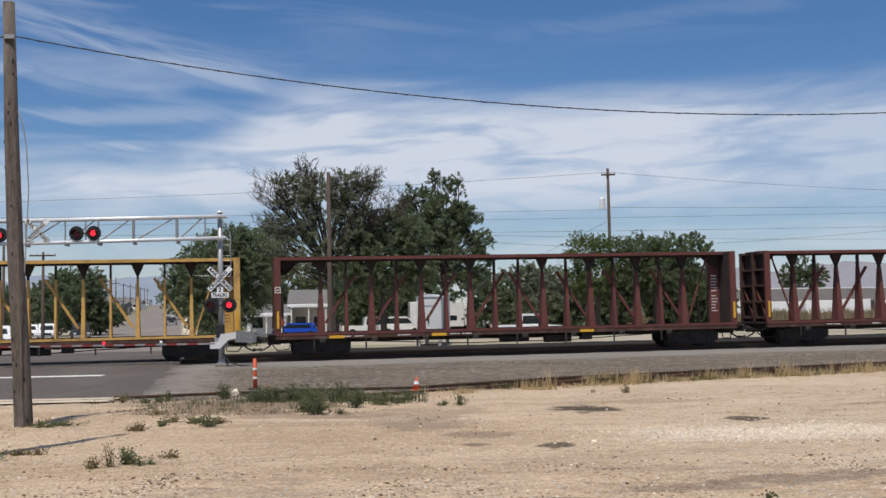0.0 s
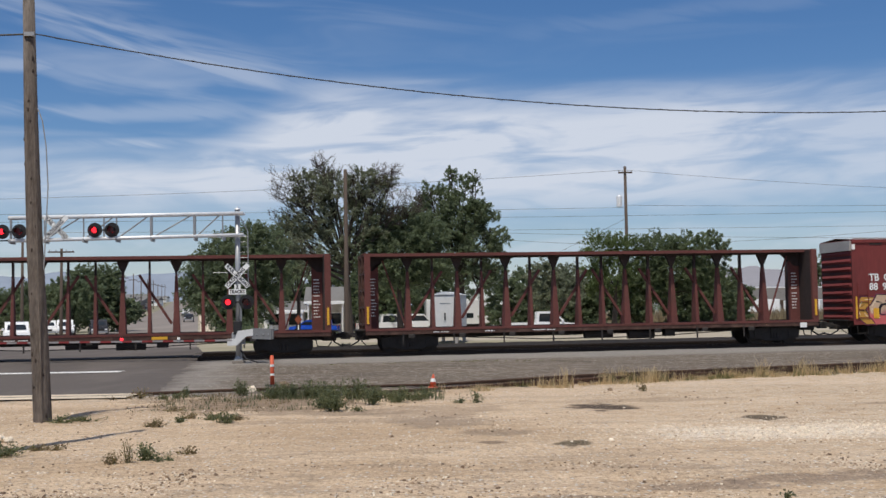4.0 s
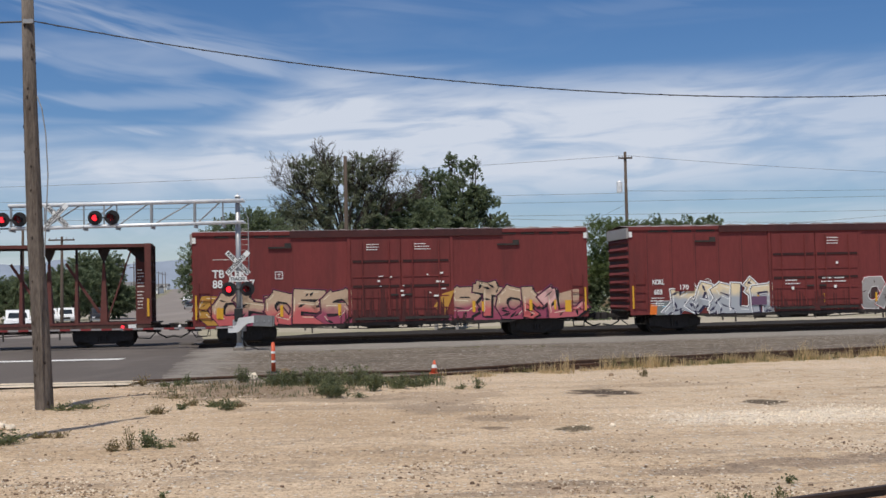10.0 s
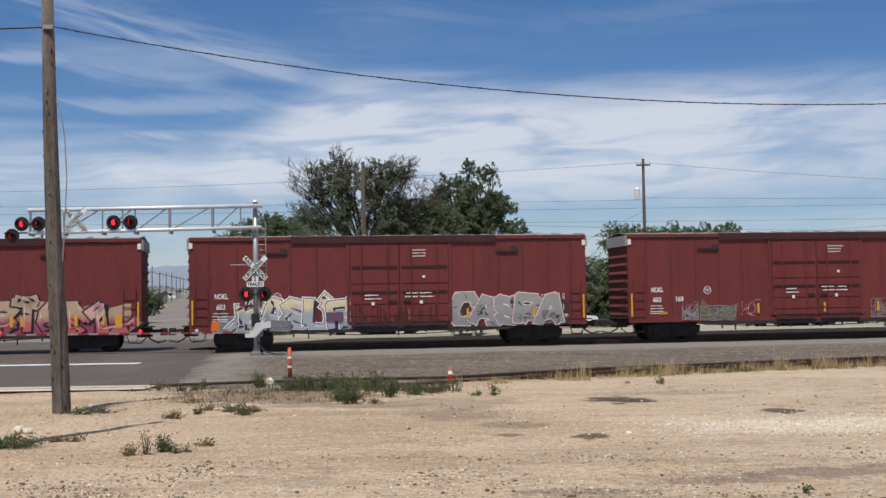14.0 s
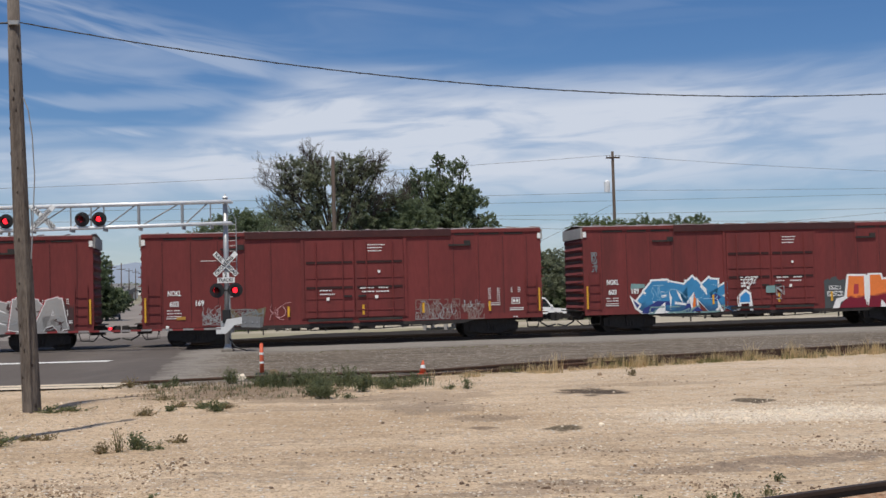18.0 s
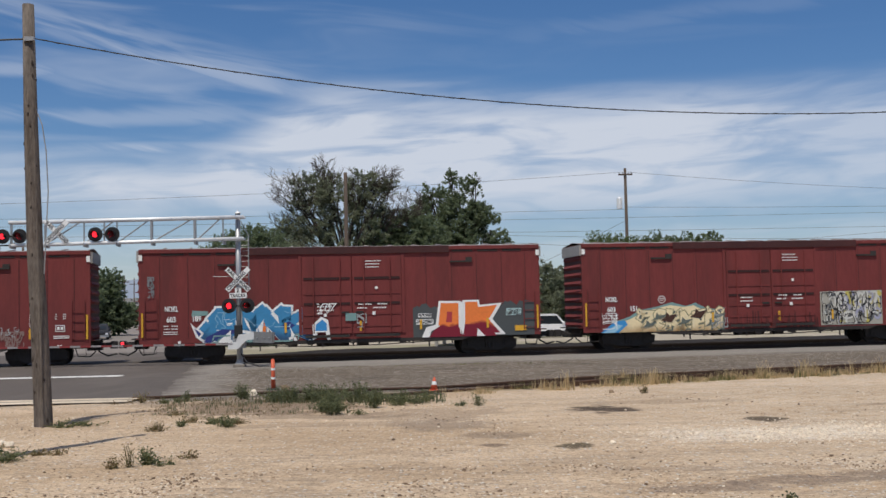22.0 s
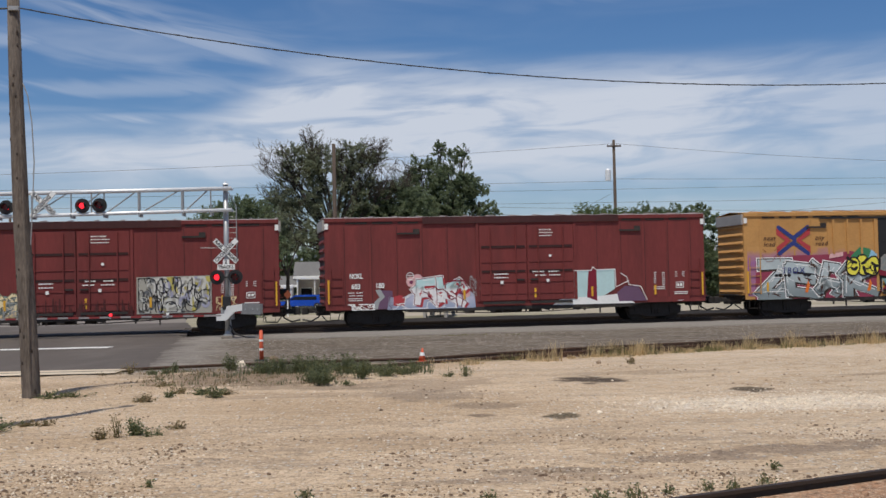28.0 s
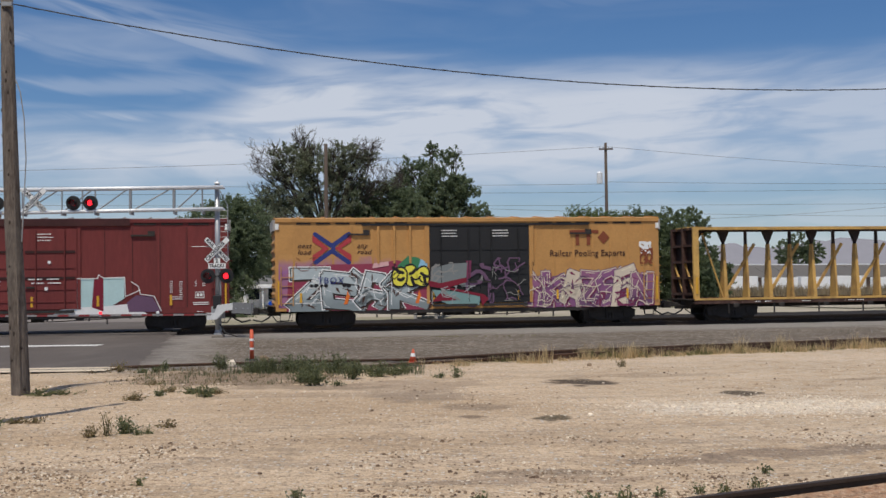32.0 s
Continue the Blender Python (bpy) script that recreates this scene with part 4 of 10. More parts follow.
def boxcar(name, label, body, roof_mat, dark, seed, ribs, door, door_mat=None, proud=(), marks=(-8.1, -4.6, -1.9, 2.2, 4.1, 7.6), flat=False):
    """A 60-foot high-cube boxcar: ribbed sides, plug doors, corrugated ends, low-pitched roof."""
    rnd = random.Random(seed)
    car = thing(name, TRACK, label, "boxcar", "train cars")
    l, w, z0, z1 = 9.25, 1.60, 0.80, 5.10
    g = Geo()
    g.box(-l, l, -w + 0.02, w - 0.02, z0 + 0.25, z1 - 0.02)
    part("body", g, body, car)
    g = Geo()
    for y0, y1 in ((-w + 0.015, -w + 0.05), (w - 0.05, w - 0.015)):
        g.box(-l, l, y0, y1, z0 + 0.05, z0 + 0.32)                 # side sill
        g.box(-l, l, y0 - (y0 < 0) * 0.05, y1 + (y0 > 0) * 0.05, z1 - 0.16, z1)   # eave rail
    part("side_sill", g, body, car)
    # side sheets between the posts, upper edge tucked under the eave
    for x in ribs:
        for sg in (-1, 1):
            y = sg * (w - (0.0165 if flat else 0.004))
            part("rib", Geo().box(x - 0.045, x + 0.045, min(y, y - sg * 0.06), max(y, y - sg * 0.06), z0 + 0.3, z1 - 0.36), body, car)
        # the shadow along each rib's seam, laid on as a dark strip
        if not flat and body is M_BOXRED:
            part("seam", Geo().box(x + 0.046, x + 0.075, -w + 0.006, -w + 0.03, z0 + 0.3, z1 - 0.36), M_BOXDARK, car, "dark strip for the seam's shadow beside the rib")
    for x in proud:
        part("rib", Geo().box(x - 0.05, x + 0.05, -w - 0.05, -w + 0.01, z0 + 2.2, z1 - 0.30), body, car)
    # sagging lower skirt, notched above the trucks
    g = Geo()
    g.slab([(-5.4, z0 - 0.12), (5.4, z0 - 0.12), (6.0, z0 + 0.05), (-6.0, z0 + 0.05)], -w + 0.01, 0.04)
    g.box(-l, l, -0.25, 0.25, 0.72, 1.05)
    for x in np.arange(-8.4, 8.5, 1.2):
        g.box(x - 0.06, x + 0.06, -w + 0.06, w - 0.06, z0 + 0.05, z0 + 0.25)
    part("underframe", g, M_GRIME, car, "grimy black underframe")
    # roof: low ridge with a raised seam at every sheet joint
    g = Geo()
    n = 16
    at = []
    for k in range(n):
        x0, x1 = -l + 2 * l * k / n, -l + 2 * l * (k + 1) / n
        at += [(x0, 0), (x1 - 0.07, 0), (x1 - 0.065, 0.05), (x1 - 0.005, 0.05), (x1, 0)]
    for x, up in at:
        g.v += [(x, -w - 0.03, z1 - 0.01), (x, -w - 0.03, z1 + up), (x, 0, z1 + 0.13 + up), (x, w + 0.03, z1 + up), (x, w + 0.03, z1 - 0.01)]
    for k in range(len(at) - 1):
        g.f += [(5 * k + q, 5 * k + 5 + q, 5 * k + 6 + q, 5 * k + 1 + q) for q in range(4)]
    part("roof", g, roof_mat, car, "weathered ribbed sheet-metal roof", smooth=False)
    # door header, dark strip above the doors where the posts stop
    if dark:
        part("header_strip", Geo().box(dark[0], dark[1], -w - 0.062, -w - 0.02, z1 - 0.30, z1 + 0.02), M_HEADER if body is M_BOXRED else M_BLACK, car, "dark header rail over the doors")
    # dark strips under the eave, between the posts
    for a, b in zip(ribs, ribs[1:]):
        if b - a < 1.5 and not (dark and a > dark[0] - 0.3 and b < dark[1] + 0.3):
            part("eave_slot", Geo().box(a + 0.12, b - 0.12, -w - 0.004, -w + 0.01, z1 - 0.27, z1 - 0.19), M_GRIME, car, "dark strip under the eave")
    # corrugated ends
    for sg in (-1, 1):
        x = sg * l
        g = Geo()
        for k in range(9):
            z = z0 + 0.42 + k * 0.40
            g.add([(x, -w + 0.1, z - 0.13), (x + sg * 0.07, -w + 0.16, z), (x, -w + 0.1, z + 0.13), (x, w - 0.1, z - 0.13), (x + sg * 0.07, w - 0.16, z), (x, w - 0.1, z + 0.13)],
                  [(0, 3, 4, 1), (1, 4, 5, 2), (0, 1, 2), (3, 5, 4)] if sg < 0 else [(1, 4, 3, 0), (2, 5, 4, 1), (2, 1, 0), (4, 5, 3)])
        part("end_corrugation", g, body, car, "pressed corrugations of the car end")
        part("end_sheet", Geo().box(min(x, x + sg * 0.006), max(x, x + sg * 0.006), -w + 0.05, w - 0.05, z0 + 0.28, z1 - 0.55), M_BOXDARK if body is M_BOXRED else body, car, "end sheet between the corrugations")
        part("end_cap", Geo().box(min(x, x + sg * 0.1), max(x, x + sg * 0.1), -w + 0.05, w - 0.05, z1 - 0.55, z1 - 0.05), M_GALVOLD, car, "galvanised plate at the top of the end")
        for y in (-w - 0.02,):
            part("corner_plate", Geo().box(min(x, x - sg * 0.16), max(x, x - sg * 0.16), y - 0.01, y + 0.02, z1 - 0.50, z1 - 0.24), M_STENCIL, car, "white corner plate")
        part("handrail", Geo().box(x - sg * 0.14 - 0.04, x - sg * 0.14 + 0.04, -w - 0.05, -w - 0.02, z0 + 0.35, z0 + 1.45), M_SAFETY, car, "yellow handrail")
        ladder(car, min(x - sg * 0.25, x - sg * 0.8), max(x - sg * 0.25, x - sg * 0.8), z0 + 0.4, z0 + 2.0, 0.4, -w - 0.012, body)
        g = Geo()
        g.path([(x - sg * 0.2, -w + 0.04, z0 + 0.1), (x - sg * 0.2, -w + 0.04, 0.42), (x - sg * 0.75, -w + 0.04, 0.42), (x - sg * 0.75, -w + 0.04, z0 + 0.1)], 0.02)
        part("sill_step", g, M_GRIME, car)
        rung = mesh_of("end_rung", Geo().box(min(0, sg * 0.16), max(0, sg * 0.16), -w + 0.15, -w + 0.17, -0.015, 0.015).box(min(0, sg * 0.16), max(0, sg * 0.16), -w + 0.73, -w + 0.75, -0.015, 0.015).box(min(sg * 0.13, sg * 0.16), max(sg * 0.13, sg * 0.16), -w + 0.17, -w + 0.73, -0.015, 0.015), body)
        for k in range(6):
            part("end_rung", rung, None, car, at=pose(x, 0, z0 + 0.3 + k * 0.42))
    # plug doors with lock bars
    d0, d1 = door
    mid = (d0 + d1) / 2
    dm = door_mat or body
    for a, b in ((d0, mid), (mid, d1)):
        g = Geo()
        g.box(a + 0.03, b - 0.03, -w - 0.045, -w + 0.02, z0 + 0.32, z1 - 0.42)
        dr = part("door", g, dm, car, "plug door with lock rods")
        for z in (1.45, 2.0, 2.50, 2.95, 3.66):
            part("door_rail", Geo().box(a + 0.1, b - 0.1, -w - 0.07, -w - 0.04, z - (0.055 if z in (2.5, 3.66) else 0.03), z + (0.055 if z in (2.5, 3.66) else 0.03)), (M_RAILDARK if z in (2.5, 3.66) else dm) if dm is M_BOXRED else dm, dr)
        for x in (a + 0.55, b - 0.55):
            part("lock_rod", Geo().tube((x, -w - 0.085, z0 + 0.35), (x, -w - 0.085, z1 - 0.5), 0.03, None, 6), dm, dr)
        part("door_handle", Geo().box(mid - 0.5 if a == d0 else mid + 0.15, mid - 0.15 if a == d0 else mid + 0.5, -w - 0.11, -w - 0.06, 2.05, 2.13), M_GRIME, dr)
        g = Geo()
        g.box(a + 0.15, b - 0.15, -w - 0.12, -w - 0.05, z0 + 0.15, z0 + 0.27)
        part("door_track", g, M_GRIME, dr)
    for x in (d0 - 0.06, d1 + 0.06):
        part("door_post", Geo().box(x - 0.07, x + 0.07, -w - 0.03, -w + 0.03, z0 + 0.3, z1 - 0.3), body, car)
    # sign boards and tack plates
    for x in (-5.3 + rnd.uniform(-0.1, 0.1), 5.4 + rnd.uniform(-0.1, 0.1)):
        g = Geo().box(x - 0.55, x + 0.5, -w - 0.06, -w - 0.01, 4.32, 4.40)
        g.box(x + 0.2, x + 0.5, -w - 0.06, -w - 0.01, 4.40, 4.56)
        part("tack_board", g, M_GRIME, car, "dark tack board")
    # underbody gear
    g = Geo()
    g.tube((-1.3, -0.8, 0.72), (0.2, -0.8, 0.72), 0.19, None, 10)
    g.box(0.6, 1.1, -1.2, -0.7, 0.55, 0.85)
    g.box(-2.6, -2.2, -1.3, -0.9, 0.55, 0.85)
    g.path([(-5.2, -1.0, 0.7), (-1.5, -1.0, 0.55), (1.5, -1.0, 0.55), (5.2, -1.0, 0.7)], 0.025)
    for x in (-3.9, 3.9):
        g.box(x - 0.03, x + 0.03, -w + 0.03, -w + 0.09, 0.42, z0)
    part("brake_gear", g, M_GRIME, car, "black brake rigging")
    part("door_sill", Geo().box(door[0] - 0.3, door[1] + 0.3, -w - 0.03, -w + 0.06, z0 - 0.09, z0 + 0.035), M_GRIME, car, "sooty sill below the doors")
    for k in range(5):
        x = -2.9 + 1.35 * k + rnd.uniform(-0.3, 0.3)
        part("sill_bracket", Geo().slab([(x - 0.28, z0 + 0.02), (x - 0.12, z0 - rnd.uniform(0.12, 0.24)), (x + 0.16, z0 - rnd.uniform(0.12, 0.24)), (x + 0.3, z0 + 0.02)], -w + 0.0, 0.08), M_GRIME, car, "sooty bracket under the sill")
    for x in (-4.4, -3.0, -1.6, -1.1, 0.4, 1.6, 2.9, 3.3, 4.9):
        x += rnd.uniform(-0.2, 0.2)
        part("hanger", Geo().box(x - 0.035, x + 0.035, -w + 0.0, -w + 0.06, z0 - rnd.uniform(0.16, 0.30), z0), M_GRIME, car)
    running_gear(car, 6.85, 18.5)
    for x in marks:
        if rnd.random() < 0.8 or len(marks) == 4:
            part("reflector", Geo().box(x - 0.05, x + 0.05, -w - 0.052, -w - 0.045, z0 + 0.42, z0 + 0.88), M_SAFETY, car, "yellow reflector strip")
    return car


M_GALVOLD = material("weathered_galvanised_plate", (0.40, 0.38, 0.36), 0.6, 0.3, vary=0.2, grain=9, patch=1.0, bump=0.05)


M_SILL = material("grimy_rust_brown_sill", (0.075, 0.038, 0.03), 0.8, 0.1, vary=0.5, grain=7, patch=1.2, bump=0.15, tint=(0.17, 0.10, 0.075), tint_amt=0.7, tint_scale=1.6)
# Dark steel colour that carries the shade below the wide top chord.
M_BEAMSHADE = material("beam_shade_dark_steel", (0.042, 0.030, 0.028), 0.8, 0.1, vary=0.4, grain=8, patch=1.5, bump=0.1)


def riser_mesh(zd, zt, mat, foot, head):
    """A painted stake plate that tapers upwards and ends where the chord's shade begins."""
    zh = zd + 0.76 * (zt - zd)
    lo = [(-foot, -0.34), (foot, -0.34), (foot, 0.34), (-foot, 0.34)]
    hi = [(-head, -0.13), (head, -0.13), (head, 0.13), (-head, 0.13)]
    g = Geo().add([(x, y, zd) for x, y in lo] + [(x, y, zh) for x, y in hi], [(3, 2, 1, 0), (4, 5, 6, 7)] + [(i, (i + 1) % 4, 4 + (i + 1) % 4, 4 + i) for i in range(4)])
    return mesh_of("riser", g, mat)


def centerbeam(name, label, paint_m, stencil_m, seed, panels=(-1, 1)):
    """A centre-beam lumber flat: deck, end bulkheads, and a long trussed beam down the middle."""
    rnd = random.Random(seed)
    car = thing(name, TRACK, label, "centerbeam flatcar", "train cars")
    L2, zt, zd = 11.25, 4.68, 1.12
    part("deck", Geo().box(-L2, L2, -1.5, 1.5, zd - 0.08, zd), M_SILL, car, "grimy steel deck")
    for y in (-1.52, 1.42):
        g = Geo().box(-L2, L2, y, y + 0.10, 0.86, zd - 0.085)
        part("side_sill", g, M_SILL, car, "rust-brown side sill")
        part("deck_edge", Geo().box(-L2, L2, y - 0.02 * (y < 0), y + 0.12, zd - 0.08, zd + 0.03), paint_m if y < 0 else M_SILL, car, "worn deck edge strip")
    for x in np.arange(-10.5, 10.6, 1.4):
        part("floor_beam", Geo().box(x - 0.05, x + 0.05, -1.4, 1.4, 0.85, zd - 0.085), M_GRIME, car)
    part("center_sill", Geo().box(-L2, L2, -0.3, 0.3, 0.66, 1.02), M_GRIME, car, "black centre sill")
    part("top_chord", Geo().box(-L2, L2, -0.80, 0.80, zt - 0.05, zt), paint_m, car, "wide flanged top chord")
    for y in (-0.80, 0.76):
        part("chord_flange", Geo().box(-L2, L2, y, y + 0.04, zt - 0.15, zt - 0.05), paint_m, car)
    part("chord_stiffener", Geo().box(-L2 + 0.3, L2 - 0.3, -0.16, 0.16, zt - 0.22, zt - 0.05), M_BEAMSHADE, car, "stiffener under the chord, coloured dark with its shade")
    # wide and slim stakes in turn, each pair joined by a diagonal that leans towards the middle
    step = 1.208
    slim = 1.0 if stencil_m is M_STENCIL else 0.6
    wide_m, slim_m = riser_mesh(zd, zt, paint_m, 0.165 * slim, 0.05), riser_mesh(zd, zt, paint_m, 0.085 * slim, 0.045)
    for k in range(8):
        for sg in (-1, 1):
            x = sg * (9.06 - k * step)
            # post and gusset are dark to hold the chord's shade above the risers
            part("post", Geo().box(x - 0.045, x + 0.045, -0.10, 0.10, zd, zt - 0.22), M_BEAMSHADE, car, "centre post coloured dark with the top chord's shade")
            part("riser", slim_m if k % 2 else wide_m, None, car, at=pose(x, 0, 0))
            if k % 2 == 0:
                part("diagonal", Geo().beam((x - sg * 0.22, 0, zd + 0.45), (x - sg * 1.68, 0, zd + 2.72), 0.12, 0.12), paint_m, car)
                part("gusset", Geo().slab([(x - 0.28, zt - 0.22), (x + 0.28, zt - 0.22), (x + 0.06, zt - 0.72), (x - 0.06, zt - 0.72)], -0.12, 0.24), M_BEAMSHADE, car, "gusset plate coloured dark with the chord's shade")
    for sg in (-1, 1):
        b = sg * 10.6
        part("gusset", Geo().slab([(b - 0.5, zt - 0.22), (b + 0.5, zt - 0.22), (b + sg * 0.5, zt - 0.85), (b + sg * 0.1, zt - 0.80)], -0.13, 0.26), M_BEAMSHADE, car, "gusset plate coloured dark with the chord's shade")
    # end bulkheads
    for sg in (-1, 1):
        x = sg * (L2 - 0.12)
        for y in (-1.42, -0.02, 1.42):
            part("bulkhead_post", Geo().box(x - 0.14, x + 0.14, y - 0.08, y + 0.08, zd, zt - 0.02), paint_m if y < -1 else M_SILL, car)
        for z in (1.35, 2.15, 2.95, 3.75, 4.58):
            part("bulkhead_rung", Geo().box(x - 0.10, x + 0.10, -1.34, 1.34, z - 0.06, z + 0.06), M_SILL, car)
        for y0, y1 in ((-1.3, -0.1), (0.1, 1.3)):
            part("bulkhead_brace", Geo().beam((x + sg * 0.02, y0, zd + 0.1), (x + sg * 0.02, y1, 2.9), 0.08, 0.08), paint_m, car)
        xi = x - sg * 0.10
        # dark sheet in place of the shaded gaps between the rungs
        part("bulkhead_sheet", Geo().box(min(xi, xi - sg * 0.05), max(xi, xi - sg * 0.05), -1.33, 1.33, zd, zt - 0.05), M_BEAMSHADE, car, "dark sheet standing in for shaded bulkhead openings")
        part("handrail", Geo().box(x - 0.05, x + 0.05, -1.54, -1.505, zd + 0.25, zd + 1.05), M_SAFETY, car, "yellow handrail")
        if sg not in panels:
            g = Geo()
            for a0, a1, c0, c1 in ((-0.13, 0.13, 3.0, 3.03), (-0.13, 0.13, 3.25, 3.28), (-0.13, -0.10, 3.0, 3.28), (0.10, 0.13, 3.0, 3.28), (-0.06, 0.06, 3.12, 3.16)):
                g.box(x + a0, x + a1, -1.512, -1.505, c0, c1)
            part("placard", g, M_STENCIL, car, "small white boxed stencil")
            continue
        part("end_panel", Geo().box(min(x - sg * 0.16, x - sg * 0.66), max(x - sg * 0.16, x - sg * 0.66), -0.12, 0.12, zd, zt - 0.22), paint_m, car, "solid end panel of the centre beam")
        for r in range(2):
            z = 3.22 - r * 1.0
            if stencil_m is not M_STENCIL and r == 0:
                continue
            bars(car, "stencil", min(x - sg * 0.24, x - sg * 0.58), z + 0.25, 0.34, 0.9, 6, stencil_m, rnd, -0.128, "rows of small stencil lettering", 1)
        part("end_brace", Geo().beam((x - sg * 1.95, -0.2, zd), (x - sg * 0.85, -0.2, zt - 0.3), 0.07, 0.07), paint_m, car)
    for x in np.arange(-9.5, 9.6, 2.4):
        part("stake_pocket", Geo().box(x - 0.035, x + 0.035, -1.56, -1.52, 0.40, 0.90), M_GRIME, car)
        part("winch", Geo().cbox(x + 0.25, x + 0.55, -1.58, -1.50, 0.70, 0.88, 0.03), M_GRIME, car, "small black tie-down winch")
        part("reflector", Geo().box(x + 0.9, x + 1.25, -1.545, -1.53, 0.93, 1.0), M_SAFETY if int(x * 10) % 3 else M_STENCIL, car, "short reflector strip")
        part("tie_down", Geo().box(x + 0.7, x + 1.4, -1.56, -1.525, 0.87, 1.0), M_SAFETY if rnd.random() < 0.12 else M_SILL, car)
    if stencil_m is M_STENCIL and len(panels) == 2:
        part("placard", Geo().box(10.25, 10.6, -1.56, -1.545, 0.78, 1.02), M_STENCIL, car, "white framed placard")
    for x0, wd, c in ((-8.2, 1.0, 2), (-5.6, 0.7, 1), (-3.7, 1.6, 3)):
        bars(car, "stencil", x0, 0.93, wd, 0.12, 1, M_STENCIL, rnd, -1.525, "white stencil lettering along the sill", c)
    g = Geo()
    g.tube((-0.6, -0.9, 0.66), (0.8, -0.9, 0.66), 0.19, None, 10)
    g.tube((1.6, -0.9, 0.62), (2.9, -0.9, 0.62), 0.22, None, 10)
    g.box(3.4, 3.9, -1.2, -0.7, 0.5, 0.8)
    part("brake_gear", g, M_GRIME, car, "black brake rigging")
    part("truss_rod", Geo().path([(-7.0, -1.1, 0.7), (-2.5, -1.1, 0.5), (2.5, -1.1, 0.5), (7.0, -1.1, 0.7)], 0.025), M_GRIME, car)
    running_gear(car, 9.1, 22.5)
    return car


# ---- graffiti: bubble strokes, drawn as thin layers of paint on the car sides ----
# letter skeletons on a ten by ten grid: two figures a point, strokes parted by a bar
SKELETON = dict(C="97 79 29 06 03 20 70 92", H="00 09|05 95|90 99", O="20 03 06 29 79 96 93 70 20", E="99 09 00 90|05 75", S="97 79 29 07 15 74 92 70 20 02", T="09 99|49 40", M="00 09 45 99 90", L="09 00 90", N="00 09 90 99", K="00 09|99 04 90",
                A="00 39 69 90|23 73", R="00 09 79 97 74 04|44 90", U="09 02 20 70 92 99", B="00 09 69 87 65 04|65 93 70 00", Z="09 99 00 90")


def skeleton(ch):
    return [[(int(p[0]) / 9, int(p[1]) / 9) for p in st.split()] for st in SKELETON[ch].split("|")]


